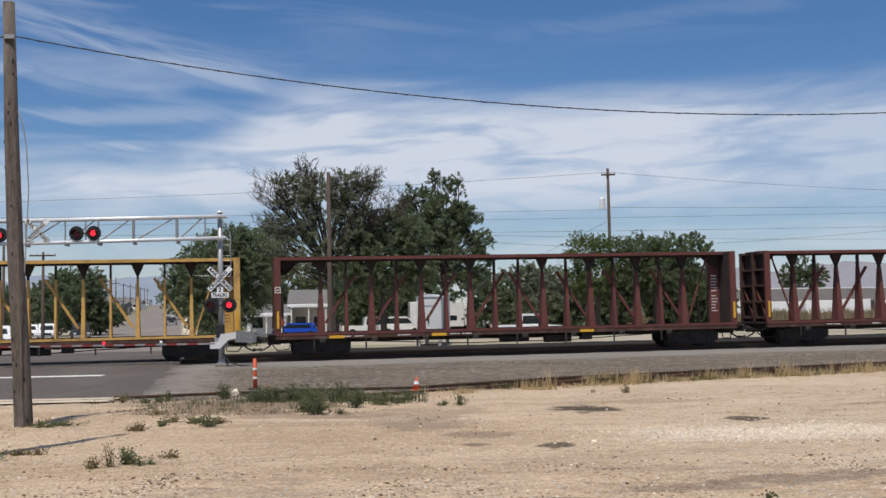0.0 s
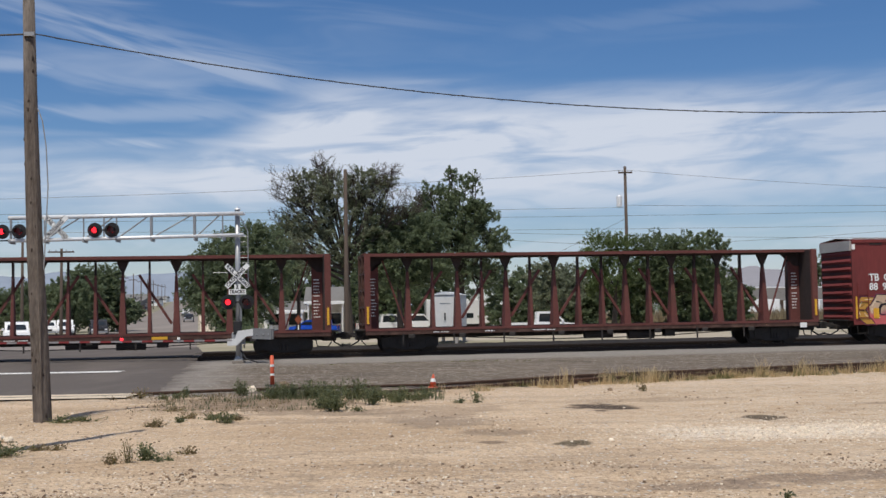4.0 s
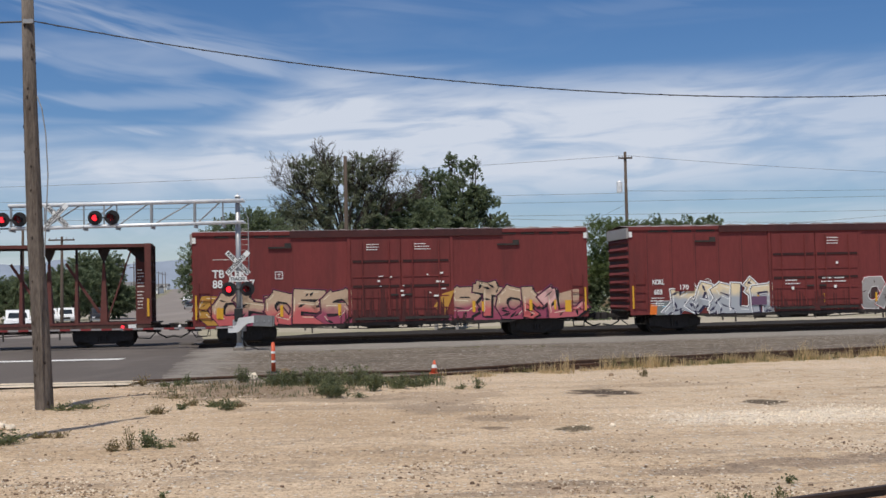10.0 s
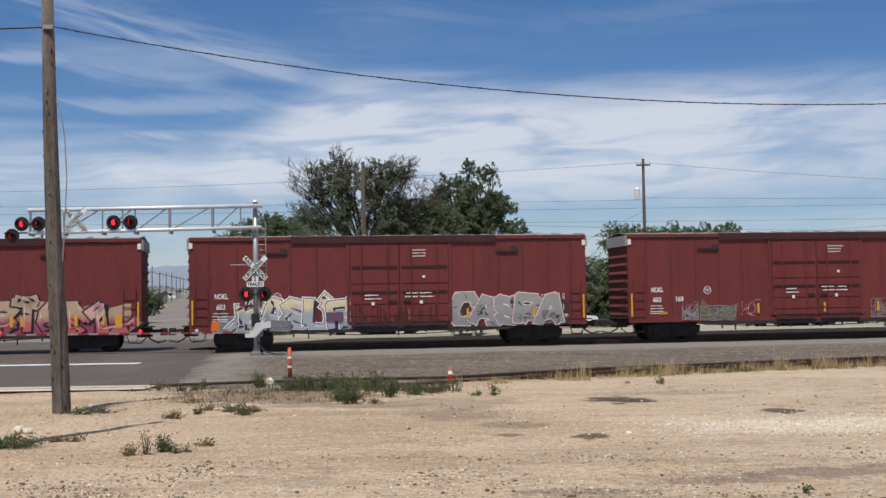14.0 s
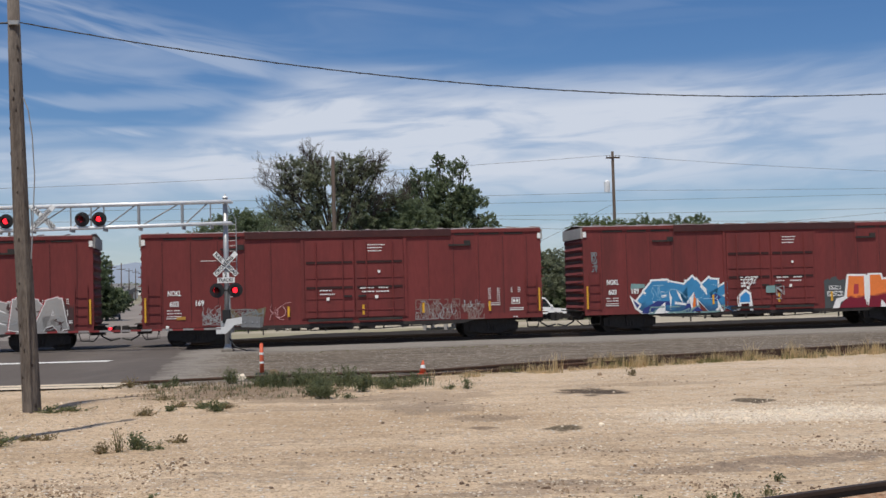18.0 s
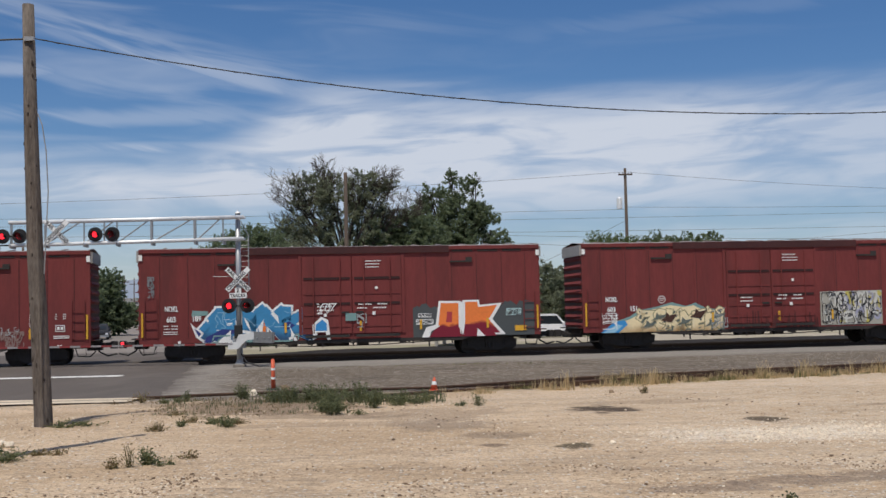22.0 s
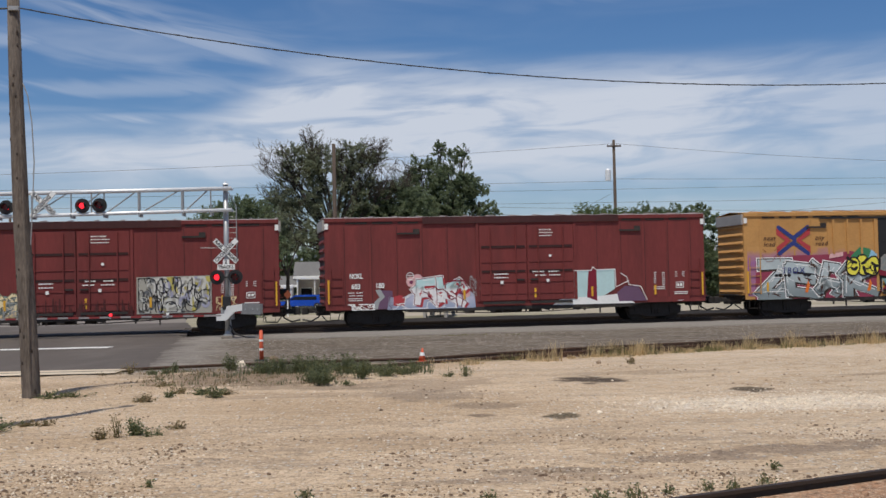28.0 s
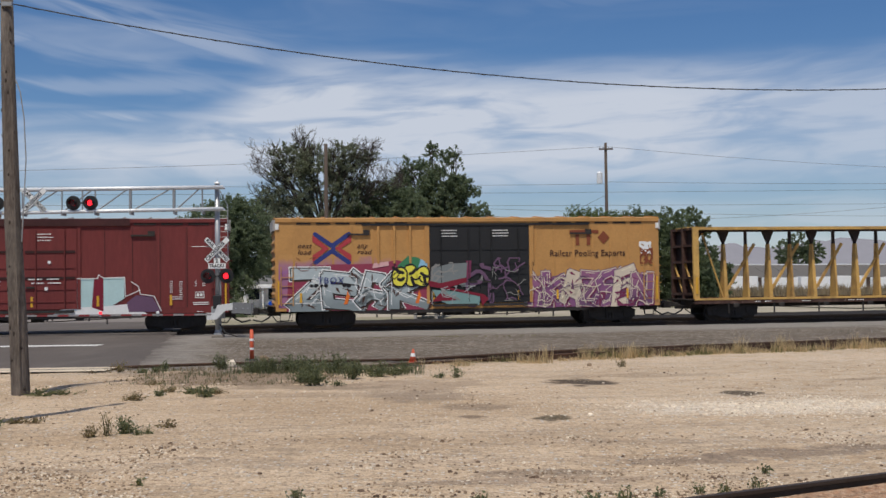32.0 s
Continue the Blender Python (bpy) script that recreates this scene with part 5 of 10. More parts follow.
def wild_letters(car, word, x0, x1, z0, z1, seed, fills, line, edge, shade=None, shine=None, stroke=0.40, lw=0.04, ew=0.05, y=-1.60, step=0.004, low=0.82, stubs=2, slashes=6):
    """Fat overlapping letter shapes: outer edge, outline, cast block shade, fill, inner highlights; each letter lies over the one before."""
    rnd = random.Random(seed)
    cw = (x1 - x0) / len(word)
    w = stroke * cw
    for k, ch in enumerate(word):
        a0, wid = x0 + k * cw + 0.28 * w, cw * 1.16 - 0.56 * w
        b0, hgt = z0 + w / 2 + rnd.uniform(-0.03, 0.06), (z1 - z0 - w) * rnd.uniform(0.86, 1.04)
        sh, swell = rnd.uniform(-0.16, 0.20), rnd.uniform(-0.12, 0.12)
        lines = [[(a0 + wid * (u + sh * (v - 0.5) + swell * (v - 0.5) * (u - 0.5) + rnd.uniform(-0.03, 0.03)), b0 + hgt * (v + 0.10 * math.sin(3 * u + k))) for u, v in st] for st in skeleton(ch)]
        yy = y - step * k
        for _ in range(stubs):
            p = rnd.choice(lines)[rnd.choice((0, -1))]
            q = rnd.choice((-1, 1))
            lines.append([p, (p[0] + q * rnd.uniform(0.15, 0.32) * cw, min(z1, max(z0 + 0.1, p[1] + rnd.choice((-0.2, 0.16)) * (z1 - z0))))])
        cut = [[(rnd.uniform(0.78, 1.22), rnd.uniform(0.78, 1.22), rnd.uniform(0.1, 0.42), rnd.uniform(0.1, 0.42)) for _ in st] for st in lines]
        layers = [("graffiti_edge", edge, w + 2 * (lw + ew), 0.0, 0.0, 0.0, "outer edge of the graffiti"), ("graffiti_outline", line, w + 2 * lw, 0.0, 0.0, 0.0006, "dark outline of the graffiti")]
        if shade:
            layers.insert(1, ("graffiti_shade", shade, w + lw, 0.09, -0.08, 0.0003, "block shade of the letter"))
        layers.append(("graffiti_fill", fills[k % len(fills)], w, 0.0, 0.0, 0.0012, "sprayed letter shape"))
        for nm, mat, ww, ox, oz, dy, lab in layers:
            if mat is None:
                continue
            g = Geo()
            for st, cs in zip(lines, cut):
                chunks(g, [(a + ox, b + oz) for a, b in st], w, (ww - w) / 2, cs, yy - dy)
            g.v = [(a, b, max(low, c)) for a, b, c in g.v]
            part(nm, g, mat, car, lab)
        S, I = Geo(), Geo()
        for _ in range(slashes if line else 0):
            st = rnd.choice(lines)
            i = rnd.randrange(len(st) - 1)
            f, a = rnd.random(), rnd.uniform(0, 6.3)
            px, pz = st[i][0] + (st[i + 1][0] - st[i][0]) * f, st[i][1] + (st[i + 1][1] - st[i][1]) * f
            ln, wd = rnd.uniform(0.25, 0.55) * cw * 0.5, rnd.uniform(0.02, 0.07)
            ux, uz = math.cos(a), math.sin(a)
            I.sheet([(px - uz * wd, max(low, pz + ux * wd)), (px + ux * ln, max(low, pz + uz * ln)), (px + uz * wd, max(low, pz - ux * wd)), (px - ux * ln * 0.5, max(low, pz - uz * ln * 0.5))][::-1], yy - 0.0018 - 0.00003 * _)
        if I.v:
            part("graffiti_cut", I, shade or line, car, "dark inner slashes of the graffiti")
        if shine:
            for st in lines:
                for p, q in zip(st, st[1:]):
                    dx, dz = q[0] - p[0], q[1] - p[1]
                    ln = math.hypot(dx, dz)
                    if ln < 0.2 or rnd.random() < 0.3:
                        continue
                    nx, nz = -dz / ln * w * 0.28, dx / ln * w * 0.28
                    if nx * -0.5 + nz < 0:
                        nx, nz = -nx, -nz
                    f0, f1 = rnd.uniform(0.0, 0.25), rnd.uniform(0.65, 1.0)
                    thick(S, [(p[0] + dx * f + nx, p[1] + dz * f + nz) for f in (f0, (f0 + f1) / 2 + 0.02, f1)], 0.03, yy - 0.0022)
            if S.v:
                part("graffiti_highlight", S, shine, car, "thin pale highlights")


def chunks(g, line, w, extra, cuts, y):
    """A stroke cut into blocky pieces that flare and overrun their joints, grown on all sides by extra."""
    for ((a, b), (c, d)), (f0, f1, e0, e1) in zip(zip(line, line[1:]), cuts):
        ln = math.hypot(c - a, d - b) or 1e-6
        ux, uz = (c - a) / ln, (d - b) / ln
        a, b, c, d = a - ux * (e0 * w + extra), b - uz * (e0 * w + extra), c + ux * (e1 * w + extra), d + uz * (e1 * w + extra)
        h0, h1 = w * f0 / 2 + extra, w * f1 / 2 + extra
        y -= 0.00004
        g.sheet([(a + uz * h0, b - ux * h0), (c + uz * h1, d - ux * h1), (c - uz * h1, d + ux * h1), (a - uz * h0, b + ux * h0)], y)


def grime(car, x0, x1, z0, z1, count, seed, mat, y=-1.6755):
    """Runs of soot and grease, thin upright streaks of many lengths."""
    rnd = random.Random(seed)
    g = Geo()
    for k in range(count):
        x, w = rnd.uniform(x0, x1), rnd.uniform(0.02, 0.16)
        top = z0 + (z1 - z0) * rnd.random() ** 1.6 + 0.15
        g.sheet([(x, z0), (x + w, z0), (x + w * 0.7, top), (x + w * 0.3, top)], y - 0.00005 * k)
    part("grime", g, mat, car, "dark streaks of soot and grease")


def thick(g, line, w, y):
    """A stroke of even width with round joints, lying on the plane y."""
    for (a, b), (c, d) in zip(line, line[1:]):
        dx, dz = c - a, d - b
        l = math.hypot(dx, dz) or 1e-6
        nx, nz = -dz / l * w / 2, dx / l * w / 2
        y -= 0.00004
        g.sheet([(a - nx, b - nz), (c - nx, d - nz), (c + nx, d + nz), (a + nx, b + nz)], y)
    for k, (a, b) in enumerate(line):
        g.sheet([(a + w / 2 * math.cos(q * math.pi / 4 + 0.3), b + w / 2 * math.sin(q * math.pi / 4 + 0.3)) for q in range(8)], y - 0.00004 * (k + 1))


def haze(g, x0, x1, z0, z1, seed, y, n=26):
    """A ragged cloud of sprayed background colour."""
    rnd = random.Random(seed)
    top = [(x0 + (x1 - x0) * k / n, z1 + rnd.uniform(-0.16, 0.10)) for k in range(n, -1, -1)]
    for (a, za), (b, zb) in zip(top, top[1:]):
        g.sheet([(b, z0), (a, z0), (a, za), (b, zb)], y)


def fade(name, top, low, z, soft=0.25):
    """Spray paint that runs from one colour into another at a ragged height."""
    m = material(name, top, 0.55, vary=0.12, grain=10, patch=1.5, bump=0.0)
    nt = m.node_tree
    N, L = nt.nodes.new, nt.links.new
    b = nt.nodes["Principled BSDF"]
    old = b.inputs["Base Color"].links[0].from_socket
    tc, sep, nz, add, rng, mx = N("ShaderNodeTexCoord"), N("ShaderNodeSeparateXYZ"), N("ShaderNodeTexNoise"), N("ShaderNodeMath"), N("ShaderNodeMapRange"), N("ShaderNodeMix")
    nz.inputs["Scale"].default_value, nz.inputs["Detail"].default_value = 1.6, 4.0
    L(tc.outputs["Object"], sep.inputs[0])
    L(tc.outputs["Object"], nz.inputs["Vector"])
    add.operation, add.inputs[1].default_value = "MULTIPLY_ADD", 0.9
    L(nz.outputs[0], add.inputs[0])
    L(sep.outputs[2], add.inputs[2])
    L(add.outputs[0], rng.inputs[0])
    rng.inputs[1].default_value, rng.inputs[2].default_value = z + 0.45 - soft / 2, z + 0.45 + soft / 2
    mx.data_type = "RGBA"
    L(rng.outputs[0], mx.inputs["Factor"])
    mx.inputs["A"].default_value = (*low, 1)
    L(old, mx.inputs["B"])
    L(mx.outputs["Result"], b.inputs["Base Color"])
    return m


def bulge(rnd, cx, cz, hw, hh, square, wob, n=18):
    """Outline of one swollen letter-like shape, not a readable letter."""
    sh, tw = rnd.uniform(-0.25, 0.25), rnd.uniform(0.8, 1.15)
    ph = rnd.uniform(0, 6.3)
    out = []
    for k in range(n):
        a = 2 * math.pi * k / n
        c, q = math.cos(a), math.sin(a)
        u, v = math.copysign(abs(c) ** square, c), math.copysign(abs(q) ** square, q)
        r = 1 + wob * math.sin(2 * a + ph) + wob * 0.7 * math.sin(3 * a + 2 * ph) + rnd.uniform(-0.03, 0.03)
        wide = 1 + (tw - 1) * v
        out.append((cx + hw * (u * r * wide + sh * v * 0.5), max(cz - hh, min(cz + hh * 1.12, cz + hh * v * r))))
    return out


def grow(pts, d):
    """The outline moved outwards by about d."""
    cx, cz = sum(p[0] for p in pts) / len(pts), sum(p[1] for p in pts) / len(pts)
    out = []
    for a, b in pts:
        l = math.hypot(a - cx, b - cz) or 1
        out.append((a + (a - cx) / l * d, b + (b - cz) / l * d))
    return out


def piece(car, x0, x1, z0, z1, n, seed, fill, line, edge, inner=None, shine=None, back=None, square=0.6, wob=0.08, y=-1.5985, lw=0.05, ew=0.045, low=0.82):
    """A row of swollen overlapping shapes with dark outlines, inner cuts and thin highlights."""
    rnd = random.Random(seed)
    if back:
        g = Geo()
        haze(g, x0 - 0.2, x1 + 0.2, max(low, z0 - 0.05), z1 - 0.12, seed + 1, y)
        part("graffiti_background", g, back, car, "sprayed background colour")
    w = (x1 - x0) / n
    I, S = Geo(), Geo()
    for k in range(n):
        cx = x0 + (k + 0.5) * w + rnd.uniform(-0.05, 0.05)
        hh = (z1 - z0) / 2 * rnd.uniform(0.86, 1.0)
        cz = z0 + hh * 1.0
        pts = bulge(rnd, cx, cz, w * 0.58, hh, square, wob)
        d = 0.0040 * (k if k % 2 else n - k)
        for nm, mat, out, yy, lab in (("graffiti_edge", edge, lw + ew, 0.001, "pale outer edge of the graffiti"), ("graffiti_outline", line, lw, 0.0022, "dark outline of the graffiti"), ("graffiti_fill", fill, 0.0, 0.0034, "swollen spray-painted shape")):
            part(nm, Geo().sheet([(a, max(low, b)) for a, b in grow(pts, out)], y - yy - d), mat, car, lab)
        # cuts: wedges and bent strokes that break the shape up
        for q in range(rnd.randint(3, 5)):
            a = rnd.uniform(0, 6.3)
            px, pz = cx + rnd.uniform(-0.3, 0.3) * w, cz + rnd.uniform(-0.55, 0.6) * hh
            ln = rnd.uniform(0.25, 0.55)
            bend = rnd.uniform(-1.2, 1.2)
            pl = [(px, pz)]
            for j in range(3):
                a += bend * 0.6
                pl.append((pl[-1][0] + math.cos(a) * ln / 3, max(z0 + 0.05, min(z1 - 0.05, pl[-1][1] + math.sin(a) * ln * 0.5))))
            thick(I, pl, lw * rnd.choice((0.8, 1.2, 2.4)), y - 0.0044 - d)
            if shine and rnd.random() < 0.75:
                thick(S, [(a_ + 0.05, b_ - 0.04) for a_, b_ in pl[:3]], 0.03, y - 0.0052 - d)
        if shine:
            m = rnd.randrange(len(pts))
            rim = grow(pts, -0.06)
            thick(S, [rim[(m + j) % len(rim)] for j in range(rnd.randint(4, 9))], 0.03, y - 0.0058 - d)
    for nm, g, mat, lab in (("graffiti_cut", I, inner or line, "dark inner lines of the graffiti"), ("graffiti_highlight", S, shine, "thin pale highlights")):
        if mat and g.v:
            g.v = [(a, b, max(low, c)) for a, b, c in g.v]
            part(nm, g, mat, car, lab)


def scribble(car, x0, x1, z0, z1, count, mat, seed, w=0.05, y=-1.622, label="loose scribbled spray lines"):
    rnd = random.Random(seed)
    g = Geo()
    for k in range(count):
        x, z = rnd.uniform(x0, x1), rnd.uniform(z0, z1)
        pts, a = [], rnd.uniform(0, 6.3)
        for j in range(rnd.randint(3, 7)):
            pts.append((min(x1, max(x0, x)), min(z1, max(z0, z))))
            a += rnd.uniform(-1.1, 1.1)
            x, z = x + 0.22 * math.cos(a), z + 0.22 * math.sin(a)
        thick(g, pts, w * rnd.uniform(0.7, 1.3), y - 0.0001 * k)
    part("graffiti_scribble", g, mat, car, label)


def loops(car, x0, x1, z0, z1, count, mat, seed, w, size, y):
    """Bent arcs and half-closed loops of spray paint."""
    rnd = random.Random(seed)
    g = Geo()
    for k in range(count):
        cx, cz, a = rnd.uniform(x0, x1), rnd.uniform(z0, z1), rnd.uniform(0, 6.3)
        rx, rz, turn = size * rnd.uniform(0.15, 0.6), size * rnd.uniform(0.3, 1.0), rnd.uniform(2.0, 5.2)
        pts = [(cx + rx * math.cos(a + turn * q / 9), cz + rz * math.sin(a + turn * q / 9)) for q in range(10)]
        thick(g, [(min(x1, max(x0, u)), min(z1, max(z0, v))) for u, v in pts], w * rnd.uniform(0.7, 1.3), y - 0.0001 * k)
    part("graffiti_scribble", g, mat, car, "looping spray lines")


def panel(car, pts, mat, y=-1.5985, name="graffiti_block", label="flat block of sprayed colour"):
    part(name, Geo().sheet(pts, y), mat, car, label)


C = {k: paint("spray_" + k, v) for k, v in dict(
    rose=(0.72, 0.42, 0.42), plum=(0.20, 0.035, 0.09), black=(0.015, 0.012, 0.014), white=(0.86, 0.85, 0.83), ochre=(0.52, 0.27, 0.05),
    silver=(0.36, 0.37, 0.37), steel=(0.155, 0.16, 0.165), cream=(0.80, 0.72, 0.52), navy=(0.035, 0.03, 0.07), grey=(0.27, 0.26, 0.24), haze=(0.07, 0.035, 0.033), blue=(0.045, 0.27, 0.60), sky=(0.30, 0.55, 0.72),
    teal=(0.20, 0.33, 0.32), orange=(0.80, 0.19, 0.025), maroon=(0.21, 0.012, 0.03), slate=(0.20, 0.22, 0.22), sand=(0.74, 0.58, 0.32), olive=(0.26, 0.24, 0.14), khaki=(0.42, 0.40, 0.34), moss=(0.19, 0.14, 0.08), mustard=(0.55, 0.47, 0.12), lemon=(0.80, 0.72, 0.08),
    lilac=(0.38, 0.38, 0.50), purple=(0.26, 0.10, 0.22), mauve=(0.36, 0.15, 0.26), aqua=(0.50, 0.68, 0.68), red=(0.45, 0.05, 0.06), green=(0.05, 0.22, 0.10), violet=(0.15, 0.08, 0.14), brown=(0.23, 0.06, 0.025), lichen=(0.076, 0.084, 0.086), royal=(0.03, 0.045, 0.20), fog=(0.20, 0.21, 0.22), dust=(0.26, 0.17, 0.15), wine=(0.30, 0.045, 0.085), bone=(0.66, 0.56, 0.44), pale=(0.62, 0.61, 0.56), mist=(0.13, 0.15, 0.13), umber=(0.07, 0.03, 0.02)).items()}

NOKL_RIBS = [-8.4, -7.15, -5.95, -4.75, -3.55, 3.75, 4.95, 6.15, 7.35, 8.5]
NINE_RIBS = [-8.4, -7.5, -6.6, -5.7, -4.75, -3.85, -3.0, 3.1, 4.0, 4.95, 5.9, 6.8, 7.7, 8.5]


def red_nokl(label, number, seed, tail=True, y=-1.602):
    """A red boxcar of the same owner: marks and stencils at the usual places."""
    car = boxcar("boxcar", label, M_BOXRED, M_ROOF, (-4.67, 4.9), seed, NOKL_RIBS, (-2.0, 2.65), marks=(-2.74, 0.70, 3.51, 6.68))
    rnd = random.Random(seed + 50)
    lettering(car, "reporting_mark", "NOKL", 0.33, -8.13, 2.40, M_WHITE, y, "white stencilled reporting mark", squeeze=0.66, bold=0.03)
    lettering(car, "car_number", number[0], 0.33, -8.05, 1.92, M_WHITE, y - 0.004, "white stencilled number", squeeze=0.85, bold=0.03)
    if number[1]:
        lettering(car, "car_number", number[1], 0.33, -6.94, 1.94, M_WHITE, y - 0.02, "white stencilled number", squeeze=0.85, bold=0.03)
    bars(car, "stencil", -8.25, 1.62, 0.75, 0.26, 2, M_STENCIL, rnd, y, "small white stencil lines", 2)
    part("stencil", Geo().box(-8.2, -7.55, y - 0.002, y, 1.27, 1.30).box(-8.2, -7.55, y - 0.002, y, 1.36, 1.39), M_STENCIL, car, "white bordered stencil strip")
    for x in (0.95,):
        bars(car, "stencil", x, 4.42, 0.95, 0.42, 3, M_STENCIL, rnd, -1.66, "three lines of small white lettering")
    bars(car, "stencil", -1.3, 2.34, 0.9, 0.34, 2, M_STENCIL, rnd, -1.675, "small white stencil lines")
    bars(car, "stencil", 0.55, 2.42, 1.4, 0.34, 2, M_STENCIL, rnd, -1.675, "small white stencil lines", 2)
    part("placard", Geo().box(-1.0, -0.86, -1.69, -1.68, 1.90, 2.05), M_STENCIL, car, "square white placard")
    part("placard", Geo().box(1.25, 1.39, -1.69, -1.68, 1.95, 2.10), M_STENCIL, car, "square white placard")
    part("round_plate", Geo().disc((1.45, -1.69, 3.2), 0.07, 14, 0.01), M_STENCIL, car, "small round white plate")
    ring = Geo()
    thick(ring, [(-5.3 + 0.17 * math.cos(q * math.pi / 8), 2.36 + 0.17 * math.sin(q * math.pi / 8)) for q in range(17)], 0.028, y)
    thick(ring, [(-5.4, 2.40), (-5.2, 2.40)], 0.03, y)
    thick(ring, [(-5.36, 2.32), (-5.24, 2.32)], 0.03, y)
    part("route_stencil", ring, M_STENCIL, car, "small round white stencil")
    if tail:
        for x0, w0, z0, rows in ((6.64, 0.12, 2.26, 6), (7.06, 0.14, 2.24, 7), (7.74, 0.08, 2.26, 3), (8.08, 0.13, 2.26, 3)):
            g = Geo()
            for r in range(rows):
                for q in (0.0, 0.55):
                    g.box(x0 + q * w0, x0 + q * w0 + w0 * rnd.uniform(0.28, 0.42), y - 0.003, y, z0 - 0.095 * r, z0 - 0.095 * r + 0.045)
            part("stencil", g, M_STENCIL, car, "column of small white figures")
        g = Geo()
        for z in (1.57, 1.48):
            g.box(6.62, 7.2, y - 0.003, y, z, z + 0.03)
        part("stencil", g, M_STENCIL, car, "two thin white lines")
        g = Geo()
        for x0, x1, z0, z1 in ((7.75, 8.15, 1.52, 1.55), (7.75, 8.15, 1.78, 1.81), (7.75, 7.78, 1.52, 1.81), (8.12, 8.15, 1.52, 1.81), (7.82, 7.93, 1.60, 1.73), (7.97, 8.08, 1.60, 1.73)):
            g.box(x0, x1, y - 0.004, y, z0, z1)
        part("consolidated_stencil", g, M_STENCIL, car, "white outlined stencil box")
        part("stencil", Geo().box(7.66, 8.34, y - 0.002, y, 1.22, 1.26).box(7.66, 8.34, y - 0.002, y, 1.30, 1.34), M_STENCIL, car, "white bordered stencil strip")
        bars(car, "stencil", 7.82, 0.90, 0.34, 0.10, 1, M_STENCIL, rnd, y, "short white stencil line")
    return car


def build_train():
    cars = {}
    # first red boxcar
    c = boxcar("boxcar", "red boxcar with tan and pink graffiti along both halves", M_BOXRED, M_ROOF, (-4.87, 5.1), 11, NINE_RIBS, (-2.1, 2.6), flat=True)
    rnd = random.Random(3)
    for txt, z in (("TB  OX", 3.18), ("88  93  27", 2.72)):
        lettering(c, "reporting_mark" if z > 3 else "car_number", txt, 0.50, -8.37, z, M_WHITE, -1.602, "white painted reporting mark", spacing=1.0, squeeze=0.92)
    pinkfade = fade("spray_tan_to_rose", (0.56, 0.40, 0.275), (0.58, 0.125, 0.125), 1.55, 0.45)
    plumfade = fade("spray_tan_to_plum", (0.54, 0.38, 0.26), (0.34, 0.07, 0.12), 1.50, 0.45)
    rosefade = fade("spray_rose_to_pink", (0.74, 0.44, 0.40), (0.52, 0.13, 0.15), 1.55, 0.45)
    for x0, x1, sd in ((-8.55, -2.0, 5), (2.2, 8.8, 6)):
        g = Geo()
        haze(g, x0, x1, 0.82, 2.12, sd, -1.597)
        part("graffiti_background", g, plumfade, c, "sprayed background colour")
    wild_letters(c, "CHOES", -8.3, -2.3, 0.80, 2.40, 4, (pinkfade, plumfade, pinkfade, pinkfade, plumfade), C["black"], C["plum"], C["black"], C["cream"], 0.36, 0.045, 0.03, -1.604)
    wild_letters(c, "STOML", 2.45, 8.60, 0.80, 2.40, 15, (plumfade, pinkfade, plumfade, pinkfade, rosefade), C["black"], C["plum"], C["black"], C["cream"], 0.36, 0.045, 0.03, -1.604)
    wild_letters(c, "C", -8.95, -8.05, 0.85, 2.2, 9, (C["ochre"],), C["black"], C["plum"], None, C["cream"], 0.5, 0.03, 0.02, -1.602)
    panel(c, [(1.75, 1.5), (2.3, 1.1), (2.75, 2.25), (2.2, 2.1)], C["ochre"], -1.668)
    grime(c, -2.0, 2.5, 0.9, 2.5, 90, 33, M_BOXDARK)
    grime(c, -3.0, 3.2, 0.84, 1.3, 60, 34, M_HEADER, -1.688)
    for x in (-5.35, 3.6, 6.35, -2.7):
        panel(c, [(x, 1.2), (x + 0.14, 1.2), (x + 0.14, 1.72), (x, 1.72)], M_SAFETY, -1.648, "reflector", "yellow reflector patch")
    for x in (-0.95, 1.3):
        bars(c, "stencil", x - 0.4, 4.42, 0.85, 0.36, 3, M_STENCIL, rnd, -1.66, "three lines of small white lettering")
    g = Geo()
    for q in range(14):
        x, z = rnd.uniform(-1.0, 2.2), rnd.uniform(1.4, 3.2)
        g.box(x, x + rnd.uniform(0.06, 0.22), -1.70, -1.69, z, z + rnd.uniform(0.03, 0.09))
    part("stencil", g, M_STENCIL, c, "scattered small white stencils and stickers")
    g = Geo()
    for x0, x1, z0, z1 in ((-5.55, -5.2, 2.92, 2.95), (-5.55, -5.2, 3.24, 3.27), (-5.55, -5.52, 2.92, 3.27), (-5.23, -5.2, 2.92, 3.27), (-5.45, -5.3, 3.12, 3.16), (-5.39, -5.36, 3.0, 3.16)):
        g.box(x0, x1, -1.604, -1.597, z0, z1)
    part("route_stencil", g, M_STENCIL, c, "small boxed white stencil")
    panel(c, [(-8.2, 1.15), (-7.9, 1.15), (-7.9, 1.65), (-8.2, 1.65)], M_SAFETY, -1.624, "reflector", "yellow reflector patch")
    panel(c, [(8.1, 1.1), (8.4, 1.1), (8.4, 1.65), (8.1, 1.65)], M_SAFETY, -1.624, "reflector", "yellow reflector patch")
    cars["T"] = c
    # silver and grey pieces
    c = red_nokl("red boxcar with silver and grey bubble graffiti", ("603", None), 21)
    silverfade = fade("spray_cream_to_silver", (0.80, 0.66, 0.43), (0.42, 0.44, 0.47), 1.72, 0.35)
